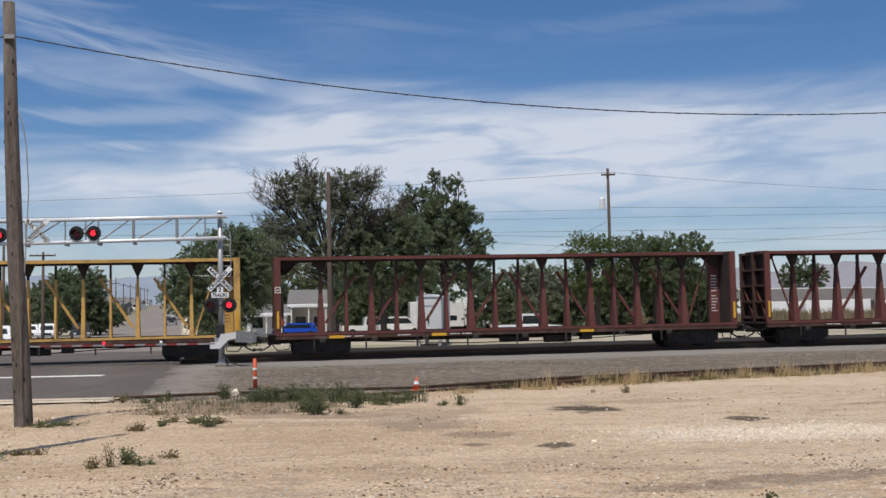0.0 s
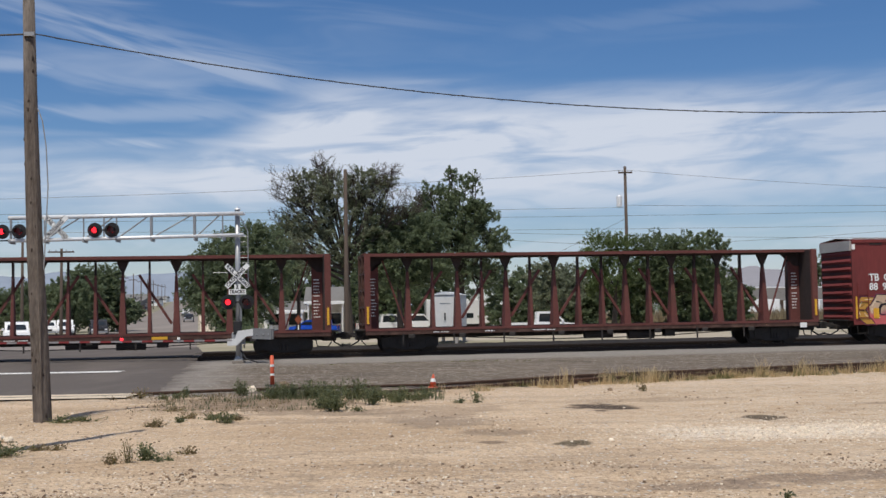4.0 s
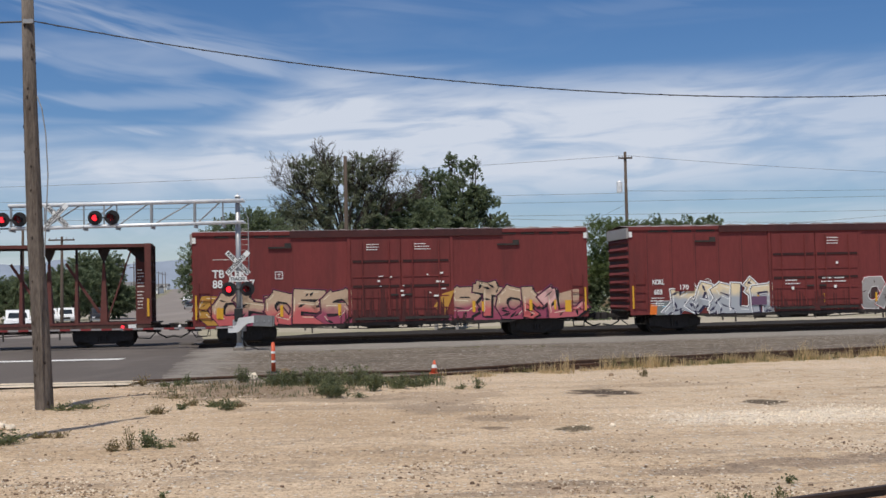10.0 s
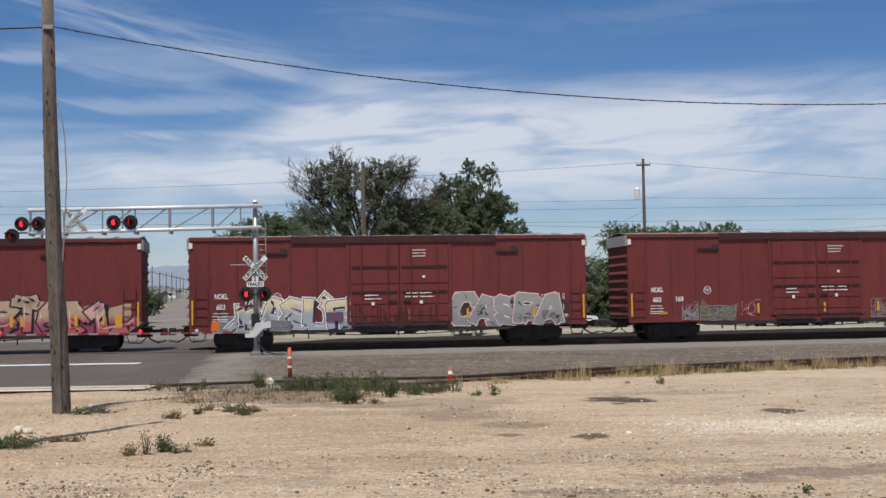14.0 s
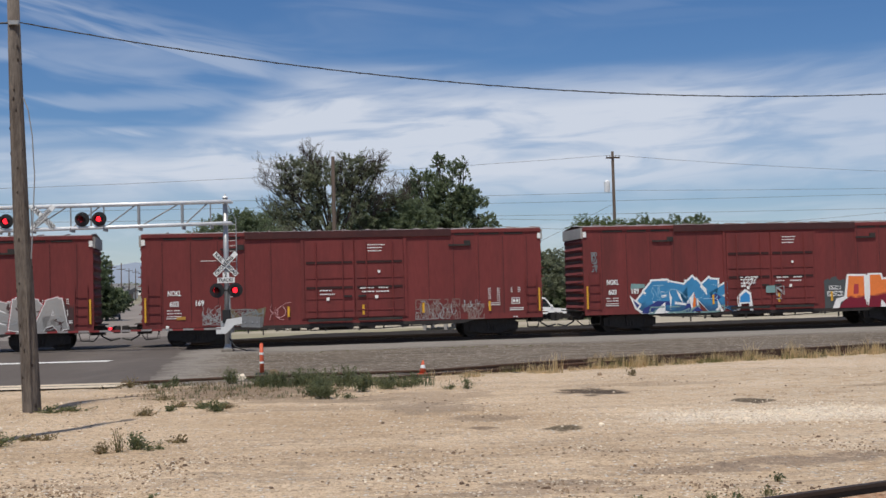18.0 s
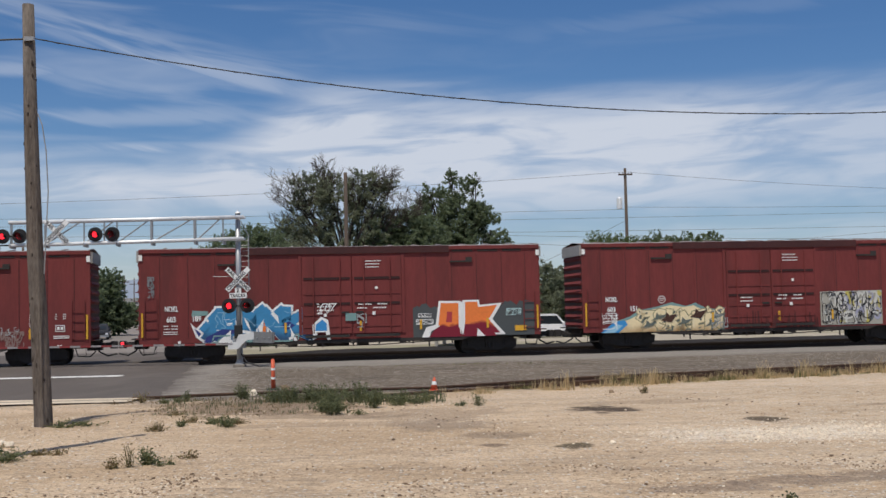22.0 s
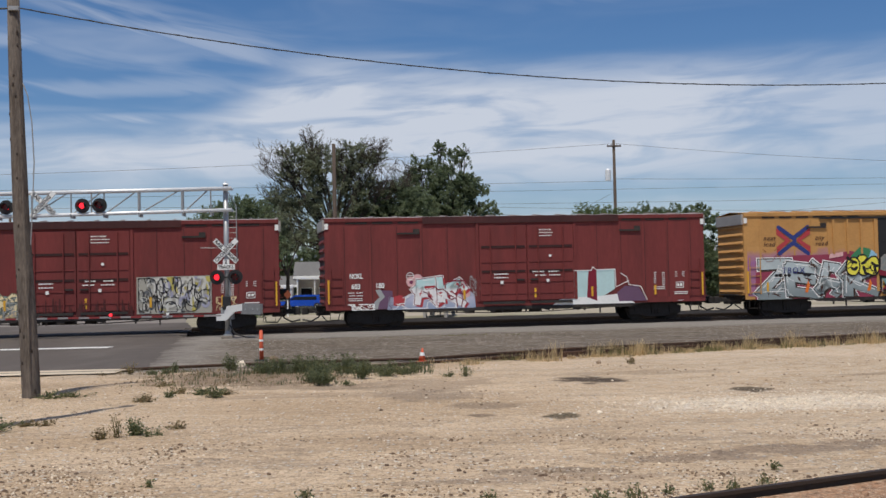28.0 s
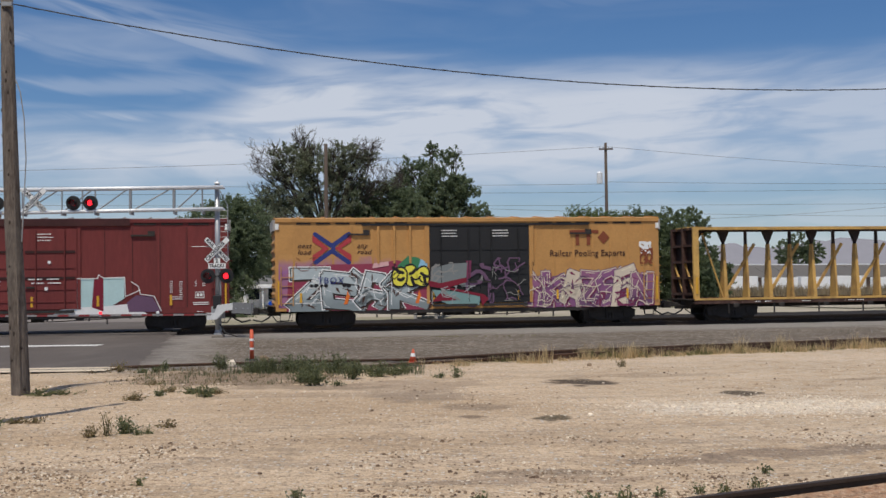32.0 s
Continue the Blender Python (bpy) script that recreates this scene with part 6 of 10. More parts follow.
    wild_letters(c, "KASUR", -7.05, -2.0, 0.80, 2.30, 31, (silverfade,), C["navy"], C["white"], C["navy"], C["white"], 0.38, 0.03, 0.055, -1.604)
    wild_letters(c, "Z", -7.95, -7.0, 0.82, 1.5, 32, (C["slate"],), C["navy"], C["white"], None, C["sky"], 0.5, 0.025, 0.03, -1.601)
    grime(c, -2.0, 2.6, 0.85, 1.9, 80, 35, M_BOXDARK)
    panel(c, [(-8.3, 0.85), (-7.95, 0.85), (-7.9, 1.3), (-8.25, 1.35)], C["orange"], -1.604)
    panel(c, [(-7.0, 1.95), (-6.0, 1.95), (-6.0, 2.3), (-7.0, 2.3)], M_BOXRED, -1.655, "number_patch", "red repainted patch")
    lettering(c, "car_number", "170", 0.33, -6.8, 2.13, M_STENCIL, -1.66, "white stencilled number")
    haze_n = Geo()
    haze(haze_n, 2.6, 4.0, 0.85, 2.3, 14, -1.597)
    haze(haze_n, 7.2, 8.4, 0.85, 2.0, 15, -1.597)
    part("graffiti_background", haze_n, C["haze"], c, "dark sprayed background")
    ashfade = fade("spray_ash_grey", (0.37, 0.345, 0.325), (0.30, 0.29, 0.28), 1.5, 0.6)
    wild_letters(c, "CASRA", 2.75, 7.9, 0.80, 2.32, 36, (ashfade,), C["white"], C["red"], C["haze"], C["silver"], 0.42, 0.03, 0.03, -1.604)
    scribble(c, 3.2, 8.2, 0.95, 2.2, 12, C["silver"], 139, 0.025, -1.637)
    panel(c, [(-3.1, 1.2), (-2.3, 1.2), (-2.3, 1.62), (-3.1, 1.62)], C["violet"], -1.66, "placard", "dark grey placard board")
    cars["N"] = c
    # small faded tags
    c = red_nokl("red boxcar with small faded olive tags", ("603", "169"), 22)
    panel(c, [(-5.75, 0.9), (-3.9, 0.9), (-3.75, 1.7), (-4.5, 1.5), (-4.9, 1.3), (-5.6, 1.95)], C["moss"], -1.5995)
    scribble(c, -5.7, -3.9, 0.9, 1.6, 22, C["grey"], 43, 0.03)
    scribble(c, -5.7, -3.9, 0.9, 1.6, 10, C["slate"], 44, 0.06, -1.616)
    scribble(c, -6.6, -5.8, 0.95, 1.8, 22, C["silver"], 45, 0.025)
    panel(c, [(-7.75, 1.22), (-7.35, 1.22), (-7.35, 1.36), (-7.75, 1.36)], C["ochre"], -1.612, "placard", "yellow placard")
    loops(c, 3.15, 5.25, 0.92, 1.82, 58, C["dust"], 9, 0.032, 0.42, -1.606)
    loops(c, 3.15, 5.25, 0.92, 1.75, 16, C["silver"], 10, 0.022, 0.4, -1.615)
    loops(c, 5.35, 6.4, 0.88, 1.55, 26, C["dust"], 12, 0.045, 0.32, -1.606)
    loops(c, 5.4, 6.3, 1.35, 1.75, 8, C["silver"], 16, 0.03, 0.2, -1.615)
    scribble(c, -3.6, -2.6, 1.1, 1.9, 6, C["rose"], 13, 0.018)
    cars["A"] = c
    # blue and orange pieces
    c = red_nokl("red boxcar with bright blue and orange graffiti", ("603", "189"), 23, False)
    bluefade = fade("spray_blue_to_navy", (0.05, 0.25, 0.48), (0.03, 0.10, 0.21), 1.25, 0.35)
    panel(c, [(-7.0, 1.75), (-6.3, 1.15), (-5.9, 1.3), (-6.0, 0.84), (-6.4, 0.84), (-6.75, 1.1)], C["white"], -1.6015, "graffiti_backing", "jagged white backing of the lettering")
    panel(c, [(-6.85, 1.55), (-6.3, 1.08), (-6.1, 1.15), (-6.2, 0.90), (-6.4, 0.92), (-6.65, 1.15)], C["royal"], -1.6030, "graffiti_shadow", "dark blue sprayed shadow")
    wild_letters(c, "SENK", -6.15, -1.75, 0.82, 2.40, 52, (C["white"],), C["white"], C["white"], None, None, 0.40, 0.02, 0.07, -1.606, 0.0005, slashes=0)
    wild_letters(c, "SENK", -6.15, -1.75, 0.82, 2.40, 52, (bluefade,), None, None, None, None, 0.40, 0.02, 0.07, -1.612, 0.001, slashes=0)
    for pts in ([(-6.3, 1.1), (-5.6, 1.45), (-5.0, 1.42), (-4.9, 1.25), (-5.5, 1.2), (-6.1, 0.86), (-6.4, 0.86)], [(-4.3, 0.9), (-4.1, 1.3), (-3.6, 1.2), (-3.3, 0.9)], [(-3.0, 1.5), (-2.6, 1.75), (-2.3, 1.55), (-2.6, 1.35)]):
        panel(c, pts, C["royal"], -1.6205, "graffiti_shadow", "dark blue sprayed shadow")
    for pts in ([(-5.85, 0.84), (-5.22, 0.84), (-5.2, 1.40)], [(-4.62, 1.95), (-4.5, 1.62), (-4.3, 1.3), (-4.42, 1.75)], [(-5.4, 1.72), (-5.12, 1.75), (-5.15, 1.62), (-5.38, 1.60)]):
        panel(c, pts, C["white"], -1.6225, "graffiti_highlight", "white flash in the blue piece")
    for pts in ([(-2.58, 1.55), (-2.36, 0.85), (-2.2, 0.85)], [(-4.0, 1.5), (-3.84, 0.95), (-3.72, 1.85)], [(-5.0, 1.9), (-4.94, 1.0), (-4.86, 1.6)]):
        panel(c, pts, C["white"], -1.626)
    scribble(c, -6.3, -2.0, 0.85, 1.15, 12, C["teal"], 53, 0.06, -1.6275)
    scribble(c, -5.9, -2.2, 1.5, 2.2, 8, C["sky"], 54, 0.03, -1.6285)
    panel(c, [(-6.95, 2.05), (-6.22, 2.1), (-6.22, 2.28), (-6.9, 2.32)], C["teal"], -1.607)
    panel(c, [(-3.82, 1.02), (-3.66, 1.05), (-3.62, 1.5), (-3.72, 1.75)], C["orange"], -1.622)
    panel(c, [(-1.5, 0.86), (-1.52, 1.55), (-1.12, 1.92), (-0.80, 1.75), (-0.70, 0.86), (-0.86, 0.86), (-0.92, 1.2), (-1.32, 1.2), (-1.34, 0.95)], C["white"], -1.70)
    panel(c, [(-1.4, 1.27), (-1.36, 1.55), (-1.08, 1.78), (-0.87, 1.6), (-0.86, 1.27)], C["blue"], -1.704)
    scribble(c, -1.3, -0.4, 2.05, 2.5, 8, C["white"], 55, 0.035, -1.70)
    scribble(c, 0.55, 0.95, 1.4, 2.0, 8, C["silver"], 56, 0.04, -1.70)
    panel(c, [(0.0, 1.7), (0.5, 1.7), (0.5, 2.05), (0.0, 2.05)], C["teal"], -1.70)
    emberfade = fade("spray_orange_to_red", (0.86, 0.22, 0.05), (0.23, 0.014, 0.03), 1.38, 0.16)
    haze_g = Geo()
    haze(haze_g, 3.15, 4.4, 0.85, 2.35, 4, -1.597, 12)
    haze(haze_g, 6.7, 8.95, 0.85, 2.40, 5, -1.597, 16)
    part("graffiti_background", haze_g, C["lichen"], c, "grey-brown sprayed background")
    # two blocky letters: white rim, orange fill running into dark red, white drips
    for rim, core in (([(4.18, 1.3), (4.38, 2.52), (5.42, 2.5), (5.42, 0.95), (4.2, 0.98)], [(4.34, 1.38), (4.47, 2.42), (5.30, 2.40), (5.30, 1.0), (4.32, 1.05)]),
                      ([(5.46, 0.95), (5.50, 2.54), (6.28, 2.54), (6.34, 2.30), (7.40, 2.38), (6.92, 1.62), (7.55, 0.90), (6.7, 0.90), (6.25, 1.1)], [(5.60, 1.0), (5.63, 2.45), (6.20, 2.45), (6.26, 2.20), (7.16, 2.28), (6.74, 1.62), (7.28, 0.98), (6.75, 0.98), (6.25, 1.22)])):
        panel(c, rim, C["white"], -1.6065, "graffiti_backing", "white rim of the letter")
        panel(c, core, emberfade, -1.6135, "graffiti_fill", "orange fill that runs into dark red")
    for pts in ([(4.70, 1.52), (4.98, 1.52), (5.0, 2.0), (4.76, 2.02)],):
        panel(c, pts, C["red"], -1.6175)
    for pts in ([(3.9, 0.84), (5.4, 0.84), (5.35, 1.25), (4.3, 1.38)], [(5.5, 0.84), (7.1, 0.84), (6.75, 1.32), (5.6, 1.42)]):
        panel(c, pts, C["maroon"], -1.6155)
    for pts in ([(3.55, 0.84), (3.9, 0.84), (4.0, 1.12), (4.42, 1.35), (4.2, 1.42), (3.75, 1.3)], [(6.16, 0.84), (6.55, 0.84), (6.28, 1.14), (6.2, 1.2)], [(5.42, 1.1), (5.5, 1.1), (5.53, 2.45), (5.38, 2.45)]):
        panel(c, pts, C["white"], -1.6195, "graffiti_highlight", "white drip between the letters")
    scribble(c, 3.3, 4.1, 1.45, 1.68, 26, C["white"], 60, 0.018)
    scribble(c, 3.4, 4.0, 1.78, 1.95, 18, C["white"], 59, 0.018)
    scribble(c, 7.6, 8.3, 1.8, 2.1, 22, C["aqua"], 61, 0.022)
    loops(c, -8.85, -8.6, 2.95, 3.85, 14, C["fog"], 62, 0.05, 0.25, -1.622)
    panel(c, [(8.0, 1.05), (8.55, 1.05), (8.55, 1.3), (8.0, 1.3)], M_SAFETY, -1.62, "placard", "yellow placard")
    cars["B"] = c
    # sand-coloured piece and a scribbled panel
    c = red_nokl("red boxcar with sand-coloured graffiti and a scribbled pale panel", ("603", "151"), 24)
    creamfade = fade("spray_cream_to_tan", (0.84, 0.70, 0.43), (0.42, 0.25, 0.11), 1.02, 0.5)
    mound = [(-8.0, 0.82), (-7.5, 1.25), (-6.8, 1.5), (-6.3, 1.78), (-5.5, 1.95), (-4.9, 2.08), (-4.2, 1.98), (-3.7, 2.05), (-3.2, 1.8), (-2.75, 1.82), (-2.3, 1.62), (-2.7, 1.4), (-2.2, 1.15), (-2.5, 0.82)]
    panel(c, [(a - 0.16 if a < -5 else a + 0.10, b + (0.10 + 0.07 * math.sin(5 * a)) if b > 0.9 else b) for a, b in mound], C["teal"], -1.5985, "graffiti_block", "dull blue-green rim of the piece")
    panel(c, mound, creamfade, -1.600, "graffiti_block", "mound of cream and tan camouflage")
    wild_letters(c, "ZSKMEN", -6.35, -2.4, 0.80, 1.84, 64, (creamfade,), C["olive"], None, C["mist"], C["cream"], 0.42, 0.035, 0.03, -1.603, low=0.84)
    for ox, oz, k in ((-6.4, 1.0, 1), (-5.4, 1.35, -1), (-4.6, 1.1, 1), (-3.9, 1.5, -1), (-3.2, 1.0, 1), (-5.9, 1.35, 1), (-2.9, 1.35, 1)):
        panel(c, [(ox, oz), (ox + 0.55, oz + 0.10 * k), (ox + 0.85, oz + 0.3), (ox + 0.45, oz + 0.24), (ox + 0.3, oz + 0.4), (ox + 0.25, oz + 0.16)], C["mist"] if k > 0 else C["umber"], -1.634, "graffiti_cut", "angular dark slash")
    panel(c, [(-8.4, 0.82), (-7.5, 0.82), (-7.05, 1.2), (-7.2, 1.4), (-7.7, 1.35)], C["blue"], -1.6052)
    panel(c, [(-8.3, 0.82), (-7.7, 0.82), (-7.3, 1.15), (-7.6, 1.22)], C["sky"], -1.6068)
    scribble(c, -8.3, -7.6, 1.0, 1.75, 14, C["white"], 70, 0.03, -1.609)
    scribble(c, -2.8, -2.0, 0.95, 1.9, 12, C["silver"], 69, 0.03, -1.637)
    grime(c, -2.0, 2.6, 0.85, 1.6, 60, 36, M_BOXDARK)
    panel(c, [(2.9, 0.92), (6.2, 0.92), (6.2, 2.60), (2.9, 2.58)], C["khaki"], -1.5995)
    for k, (tone, n, w, size) in enumerate((("steel", 16, 0.13, 0.5), ("mustard", 10, 0.11, 0.35), ("lilac", 10, 0.10, 0.4), ("pale", 26, 0.085, 0.5), ("black", 34, 0.034, 0.6), ("pale", 14, 0.03, 0.3))):
        loops(c, 2.98, 6.12, 1.0, 2.52, n, C[tone], 171 + k, w, size, -1.602 - 0.0055 * k)
    scribble(c, 6.4, 7.3, 1.0, 1.6, 20, C["sand"], 74, 0.03)
    cars["C"] = c
    # white and lilac pieces
    c = red_nokl("red boxcar with white and lilac graffiti", ("603", "180"), 25)
    lilacfade = fade("spray_lilac_to_blue", (0.50, 0.50, 0.62), (0.34, 0.40, 0.54), 1.1, 0.4)
    panel(c, [(-6.4, 0.82), (-2.2, 0.82), (-2.25, 1.45), (-2.7, 1.75), (-3.1, 2.05), (-4.0, 1.75), (-5.3, 1.55), (-5.8, 1.3), (-6.3, 1.45)], lilacfade, -1.5995, "graffiti_block", "lilac sprayed ground of the piece")
    panel(c, [(-6.1, 1.0), (-5.6, 0.98), (-5.5, 1.35), (-5.75, 1.5), (-6.1, 1.42)], C["red"], -1.6012)
    for cx, cz, r, k in ((-5.25, 2.1, 0.24, "rose"), (-5.25, 2.08, 0.09, "plum"), (-4.95, 2.22, 0.24, "rose"), (-2.85, 1.9, 0.24, "rose"), (-2.65, 1.5, 0.2, "rose"), (-2.9, 1.55, 0.1, "plum")):
        panel(c, [(cx + r * math.cos(q * 0.5236), cz + r * math.sin(q * 0.5236)) for q in range(12)], C[k], -1.6022 - 0.002 * (r < 0.15), "graffiti_block", "rounded pink sprayed shape")
    icefade = fade("spray_ice_to_white", (0.50, 0.70, 0.70), (0.80, 0.78, 0.78), 1.75, 0.3)
    wild_letters(c, "RK", -5.0, -2.95, 0.90, 2.32, 88, (icefade,), C["maroon"], C["white"], C["red"], C["white"], 0.34, 0.03, 0.03, -1.607)
    scribble(c, -6.3, -2.3, 0.85, 1.5, 12, C["white"], 90, 0.035, -1.6195)
    scribble(c, -4.9, -2.4, 0.9, 2.1, 8, C["maroon"], 89, 0.045, -1.6205)
    scribble(c, -2.45, -1.9, 1.4, 2.3, 14, C["silver"], 91, 0.022, -1.6205)
    panel(c, [(-6.95, 0.86), (-6.1, 0.86), (-6.15, 1.7), (-6.8, 1.75), (-6.6, 1.4), (-6.9, 1.2)], C["violet"], -1.5995)
    panel(c, [(-7.05, 0.86), (-6.85, 0.86), (-6.75, 1.2), (-6.5, 1.42), (-6.7, 1.78), (-6.95, 1.75), (-6.75, 1.42), (-7.0, 1.2)], C["silver"], -1.6015)
    for pts, k in (([(2.9, 1.2), (4.0, 1.2), (4.1, 2.55), (2.8, 2.55)], "aqua"), ([(4.35, 1.0), (5.3, 1.6), (5.3, 2.6), (4.35, 2.6)], "aqua"), ([(2.2, 0.84), (6.3, 0.84), (5.6, 1.35), (4.5, 1.25), (3.0, 1.2), (2.5, 1.1)], "white"),
                   ([(5.5, 0.95), (6.9, 0.95), (6.5, 1.7), (5.8, 1.75), (5.4, 1.4)], "violet"), ([(2.0, 1.35), (2.6, 1.4), (2.7, 2.3), (2.1, 2.1)], "violet"), ([(3.9, 1.2), (4.4, 1.0), (4.4, 2.6), (4.0, 2.6)], "maroon")):
        panel(c, [(a - 0.65, 0.82 + 0.93 * (b - 0.82)) for a, b in pts], C[k], -1.5995 - 0.003 * len(k))
    g = Geo()
    for line in ([(2.8, 1.25), (2.8, 2.58), (4.15, 2.58), (4.2, 2.75), (4.4, 2.6), (5.32, 2.62), (5.35, 1.7), (6.0, 2.0)], [(5.6, 2.4), (5.9, 2.2), (6.0, 1.8), (6.6, 1.7), (6.9, 1.0)], [(2.0, 1.3), (2.05, 2.2), (2.7, 2.35)]):
        thick(g, [(a - 0.65, 0.82 + 0.93 * (b - 0.82)) for a, b in line], 0.035, -1.64)
    part("graffiti_highlight", g, C["white"], c, "thin white outline")
    scribble(c, -8.2, -7.0, 0.85, 1.1, 16, C["white"], 84, 0.04)
    cars["D"] = c
    cars["Y"] = yellow_boxcar()
    for key, kw in dict(P=("red", 5), Q=("red", 6)).items():
        cars[key] = centerbeam("centerbeam_flatcar", "empty oxide-red centerbeam lumber flatcar with dusty deck", M_BEAMRED, M_STENCIL, kw[1], (1,) if key == "P" else (-1, 1))
    for key, sd in (("O", 7), ("Z", 8)):
        cars[key] = centerbeam("centerbeam_flatcar", "empty faded yellow centerbeam lumber flatcar", M_BEAMYEL, C["brown"], sd)
    return cars


def yellow_boxcar():
    c = boxcar("boxcar", "yellow boxcar with black doors and large silver graffiti", M_YELLOW, M_YELLOW, None, 31, [x for x in NINE_RIBS], (-2.1, 2.75), M_BLACK, (-4.5, -3.75, -3.0, -2.25, 2.9))
    panel(c, [(-2.15, 1.1), (2.8, 1.1), (2.8, 4.8), (-2.15, 4.8)], M_BLACK, -1.603, "door_surround", "black field behind the doors")
    rnd = random.Random(77)
    part("header_strip", Geo().box(-5.25, 5.7, -1.66, -1.62, 4.76, 4.86), M_BLACK, c, "dark header rail over the doors")
    # crossed chevrons: blue and red bars meeting in the middle
    cx, cz = -6.65, 3.72
    blue_g, red_g = Geo(), Geo()
    for sx in (-1, 1):
        for sz in (-1, 1):
            thick(blue_g, [(cx + sx * 0.78, cz + sz * 0.66), (cx + sx * 0.04, cz + sz * 0.14)], 0.20, -1.600 - 0.001 * (sx > 0))
            red_g.sheet([(cx + sx * 0.90, cz + sz * 0.62), (cx + sx * 0.90, cz + sz * 0.30), (cx + sx * 0.42, cz), (cx + sx * 0.14, cz)][::sx * sz], -1.603)
    thick(blue_g, [(cx + 0.02, cz + 0.16), (cx + 0.07, cz), (cx + 0.02, cz - 0.16)], 0.20, -1.6012)
    part("emblem", red_g, C["red"], c, "red chevrons of the emblem")
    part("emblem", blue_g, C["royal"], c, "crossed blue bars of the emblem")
    for txt, x, z in (("next", -8.25, 3.84), ("load", -8.25, 3.54), ("any", -5.5, 3.84), ("road", -5.5, 3.54)):
        lettering(c, "slogan", txt, 0.33, x, z, C["umber"], -1.602, "dark italic slogan lettering", shear=0.3, spacing=1.08, bold=0.004)
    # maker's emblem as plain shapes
    g = Geo()
    g.box(4.75, 6.2, -1.604, -1.598, 4.36, 4.52)
    part("emblem", g, C["brown"], c, "brown emblem bar")
    for x in (5.05, 5.6):
        part("emblem", Geo().box(x, x + 0.18, -1.604, -1.598, 3.80, 4.34), C["brown"], c, "brown emblem bar")
    part("emblem", Geo().sheet([(6.15, 4.16), (6.45, 3.84), (6.75, 4.16), (6.45, 4.48)], -1.604), C["brown"], c, "brown emblem lozenge")
    lettering(c, "slogan", "Railcar Pooling Experts", 0.42, 3.75, 3.40, C["umber"], -1.602, "dark brown slogan lettering", spacing=1.06, squeeze=0.9, bold=0.008)
    for x in (-1.55, 0.95):
        bars(c, "stencil", x, 4.50, 0.95, 0.40, 3, M_STENCIL, rnd, -1.66, "three lines of small white lettering")
    # silver piece with red and mauve haze
    g = Geo()
    haze(g, -9.0, -7.9, 1.0, 2.6, 3, -1.597)
    haze(g, -7.9, -2.3, 2.2, 2.72, 5, -1.597)
    part("graffiti_background", g, C["mauve"], c, "mauve sprayed haze")
    mist = fade("spray_mauve_into_yellow", (0.54, 0.283, 0.095), (0.34, 0.14, 0.34), 2.98, 0.6)
    panel(c, [(-9.1, 1.0), (-2.3, 2.2), (-2.3, 3.45), (-9.1, 3.45)], mist, -1.5925, "graffiti_mist", "soft violet spray mist")
    panel(c, [(-8.75, 0.84), (-8.66, 2.8), (-7.6, 2.92), (-6.6, 2.98), (-5.6, 2.98), (-4.7, 3.0), (-3.6, 3.15), (-2.11, 2.8), (-2.11, 0.84)], C["wine"], -1.600, "graffiti_block", "wine-red sprayed ground of the piece")
    chromefade = fade("spray_chrome_to_steel", (0.47, 0.53, 0.54), (0.23, 0.27, 0.28), 1.6, 0.9)
    wild_letters(c, "ZEAK", -8.6, -2.3, 0.84, 2.74, 96, (chromefade,), C["black"], C["white"], C["umber"], C["white"], 0.29, 0.045, 0.05, -1.603, slashes=7)
    scribble(c, -8.0, -2.4, 0.9, 2.5, 14, C["white"], 93, 0.03, -1.6215)
    for x in (-6.05, -2.7):
        panel(c, [(x - 0.08, 1.13), (x + 0.1, 1.75), (x + 0.2, 1.5), (x + 0.08, 1.13)], C["orange"], -1.6225)
    panel(c, [(-4.79, 2.78), (-4.74, 3.0), (-4.02, 3.1), (-4.02, 2.9)], C["rose"], -1.6225)
    g = Geo()
    for x, r in ((-7.62, 0.10), (-7.4, 0.12), (-7.15, 0.09), (-6.95, 0.11), (-6.1, 0.10), (-5.9, 0.12)):
        g.sheet([(x + r * math.cos(q * 0.7854), 2.0 + 0.8 * r * math.sin(q * 0.7854)) for q in range(8)], -1.6235)
    part("graffiti_block", g, C["black"], c, "row of black dabs")
    for pts, k in (([(-2.1, 1.95), (-1.2, 2.0), (-0.4, 1.95), (-0.3, 3.0), (-1.2, 2.95), (-2.0, 2.75)], "slate"), ([(-2.0, 1.75), (-0.9, 1.65), (0.3, 1.45), (0.25, 1.0), (-1.0, 0.98), (-1.7, 1.25)], "teal"), ([(-0.35, 2.2), (-0.15, 2.3), (-0.1, 3.1), (-0.35, 3.1)], "plum"),
                   ([(-2.2, 2.2), (-1.6, 2.05), (-0.4, 2.3), (-0.3, 2.1), (-1.2, 1.85), (0.5, 1.5), (0.7, 1.3), (0.4, 0.95), (0.3, 1.4), (-1.2, 1.75), (-2.1, 1.9)], "maroon"), ([(-2.15, 1.05), (-1.6, 1.6), (-0.8, 1.25), (-1.9, 1.2)], "maroon")):
        panel(c, pts, C[k], -1.690 - 0.004 * len(k))
    scribble(c, -2.0, 0.4, 1.0, 3.0, 10, C["grey"], 94, 0.07, -1.712)
    scribble(c, -2.0, 0.4, 1.0, 1.9, 8, C["silver"], 98, 0.035, -1.715)
    scribble(c, -0.3, 0.9, 1.0, 2.9, 10, C["violet"], 198, 0.16, -1.688)
    panel(c, [(-3.7, 2.1), (-2.3, 2.1), (-2.15, 2.7), (-2.6, 3.25), (-3.1, 3.35), (-3.6, 2.9)], C["green"], -1.632)
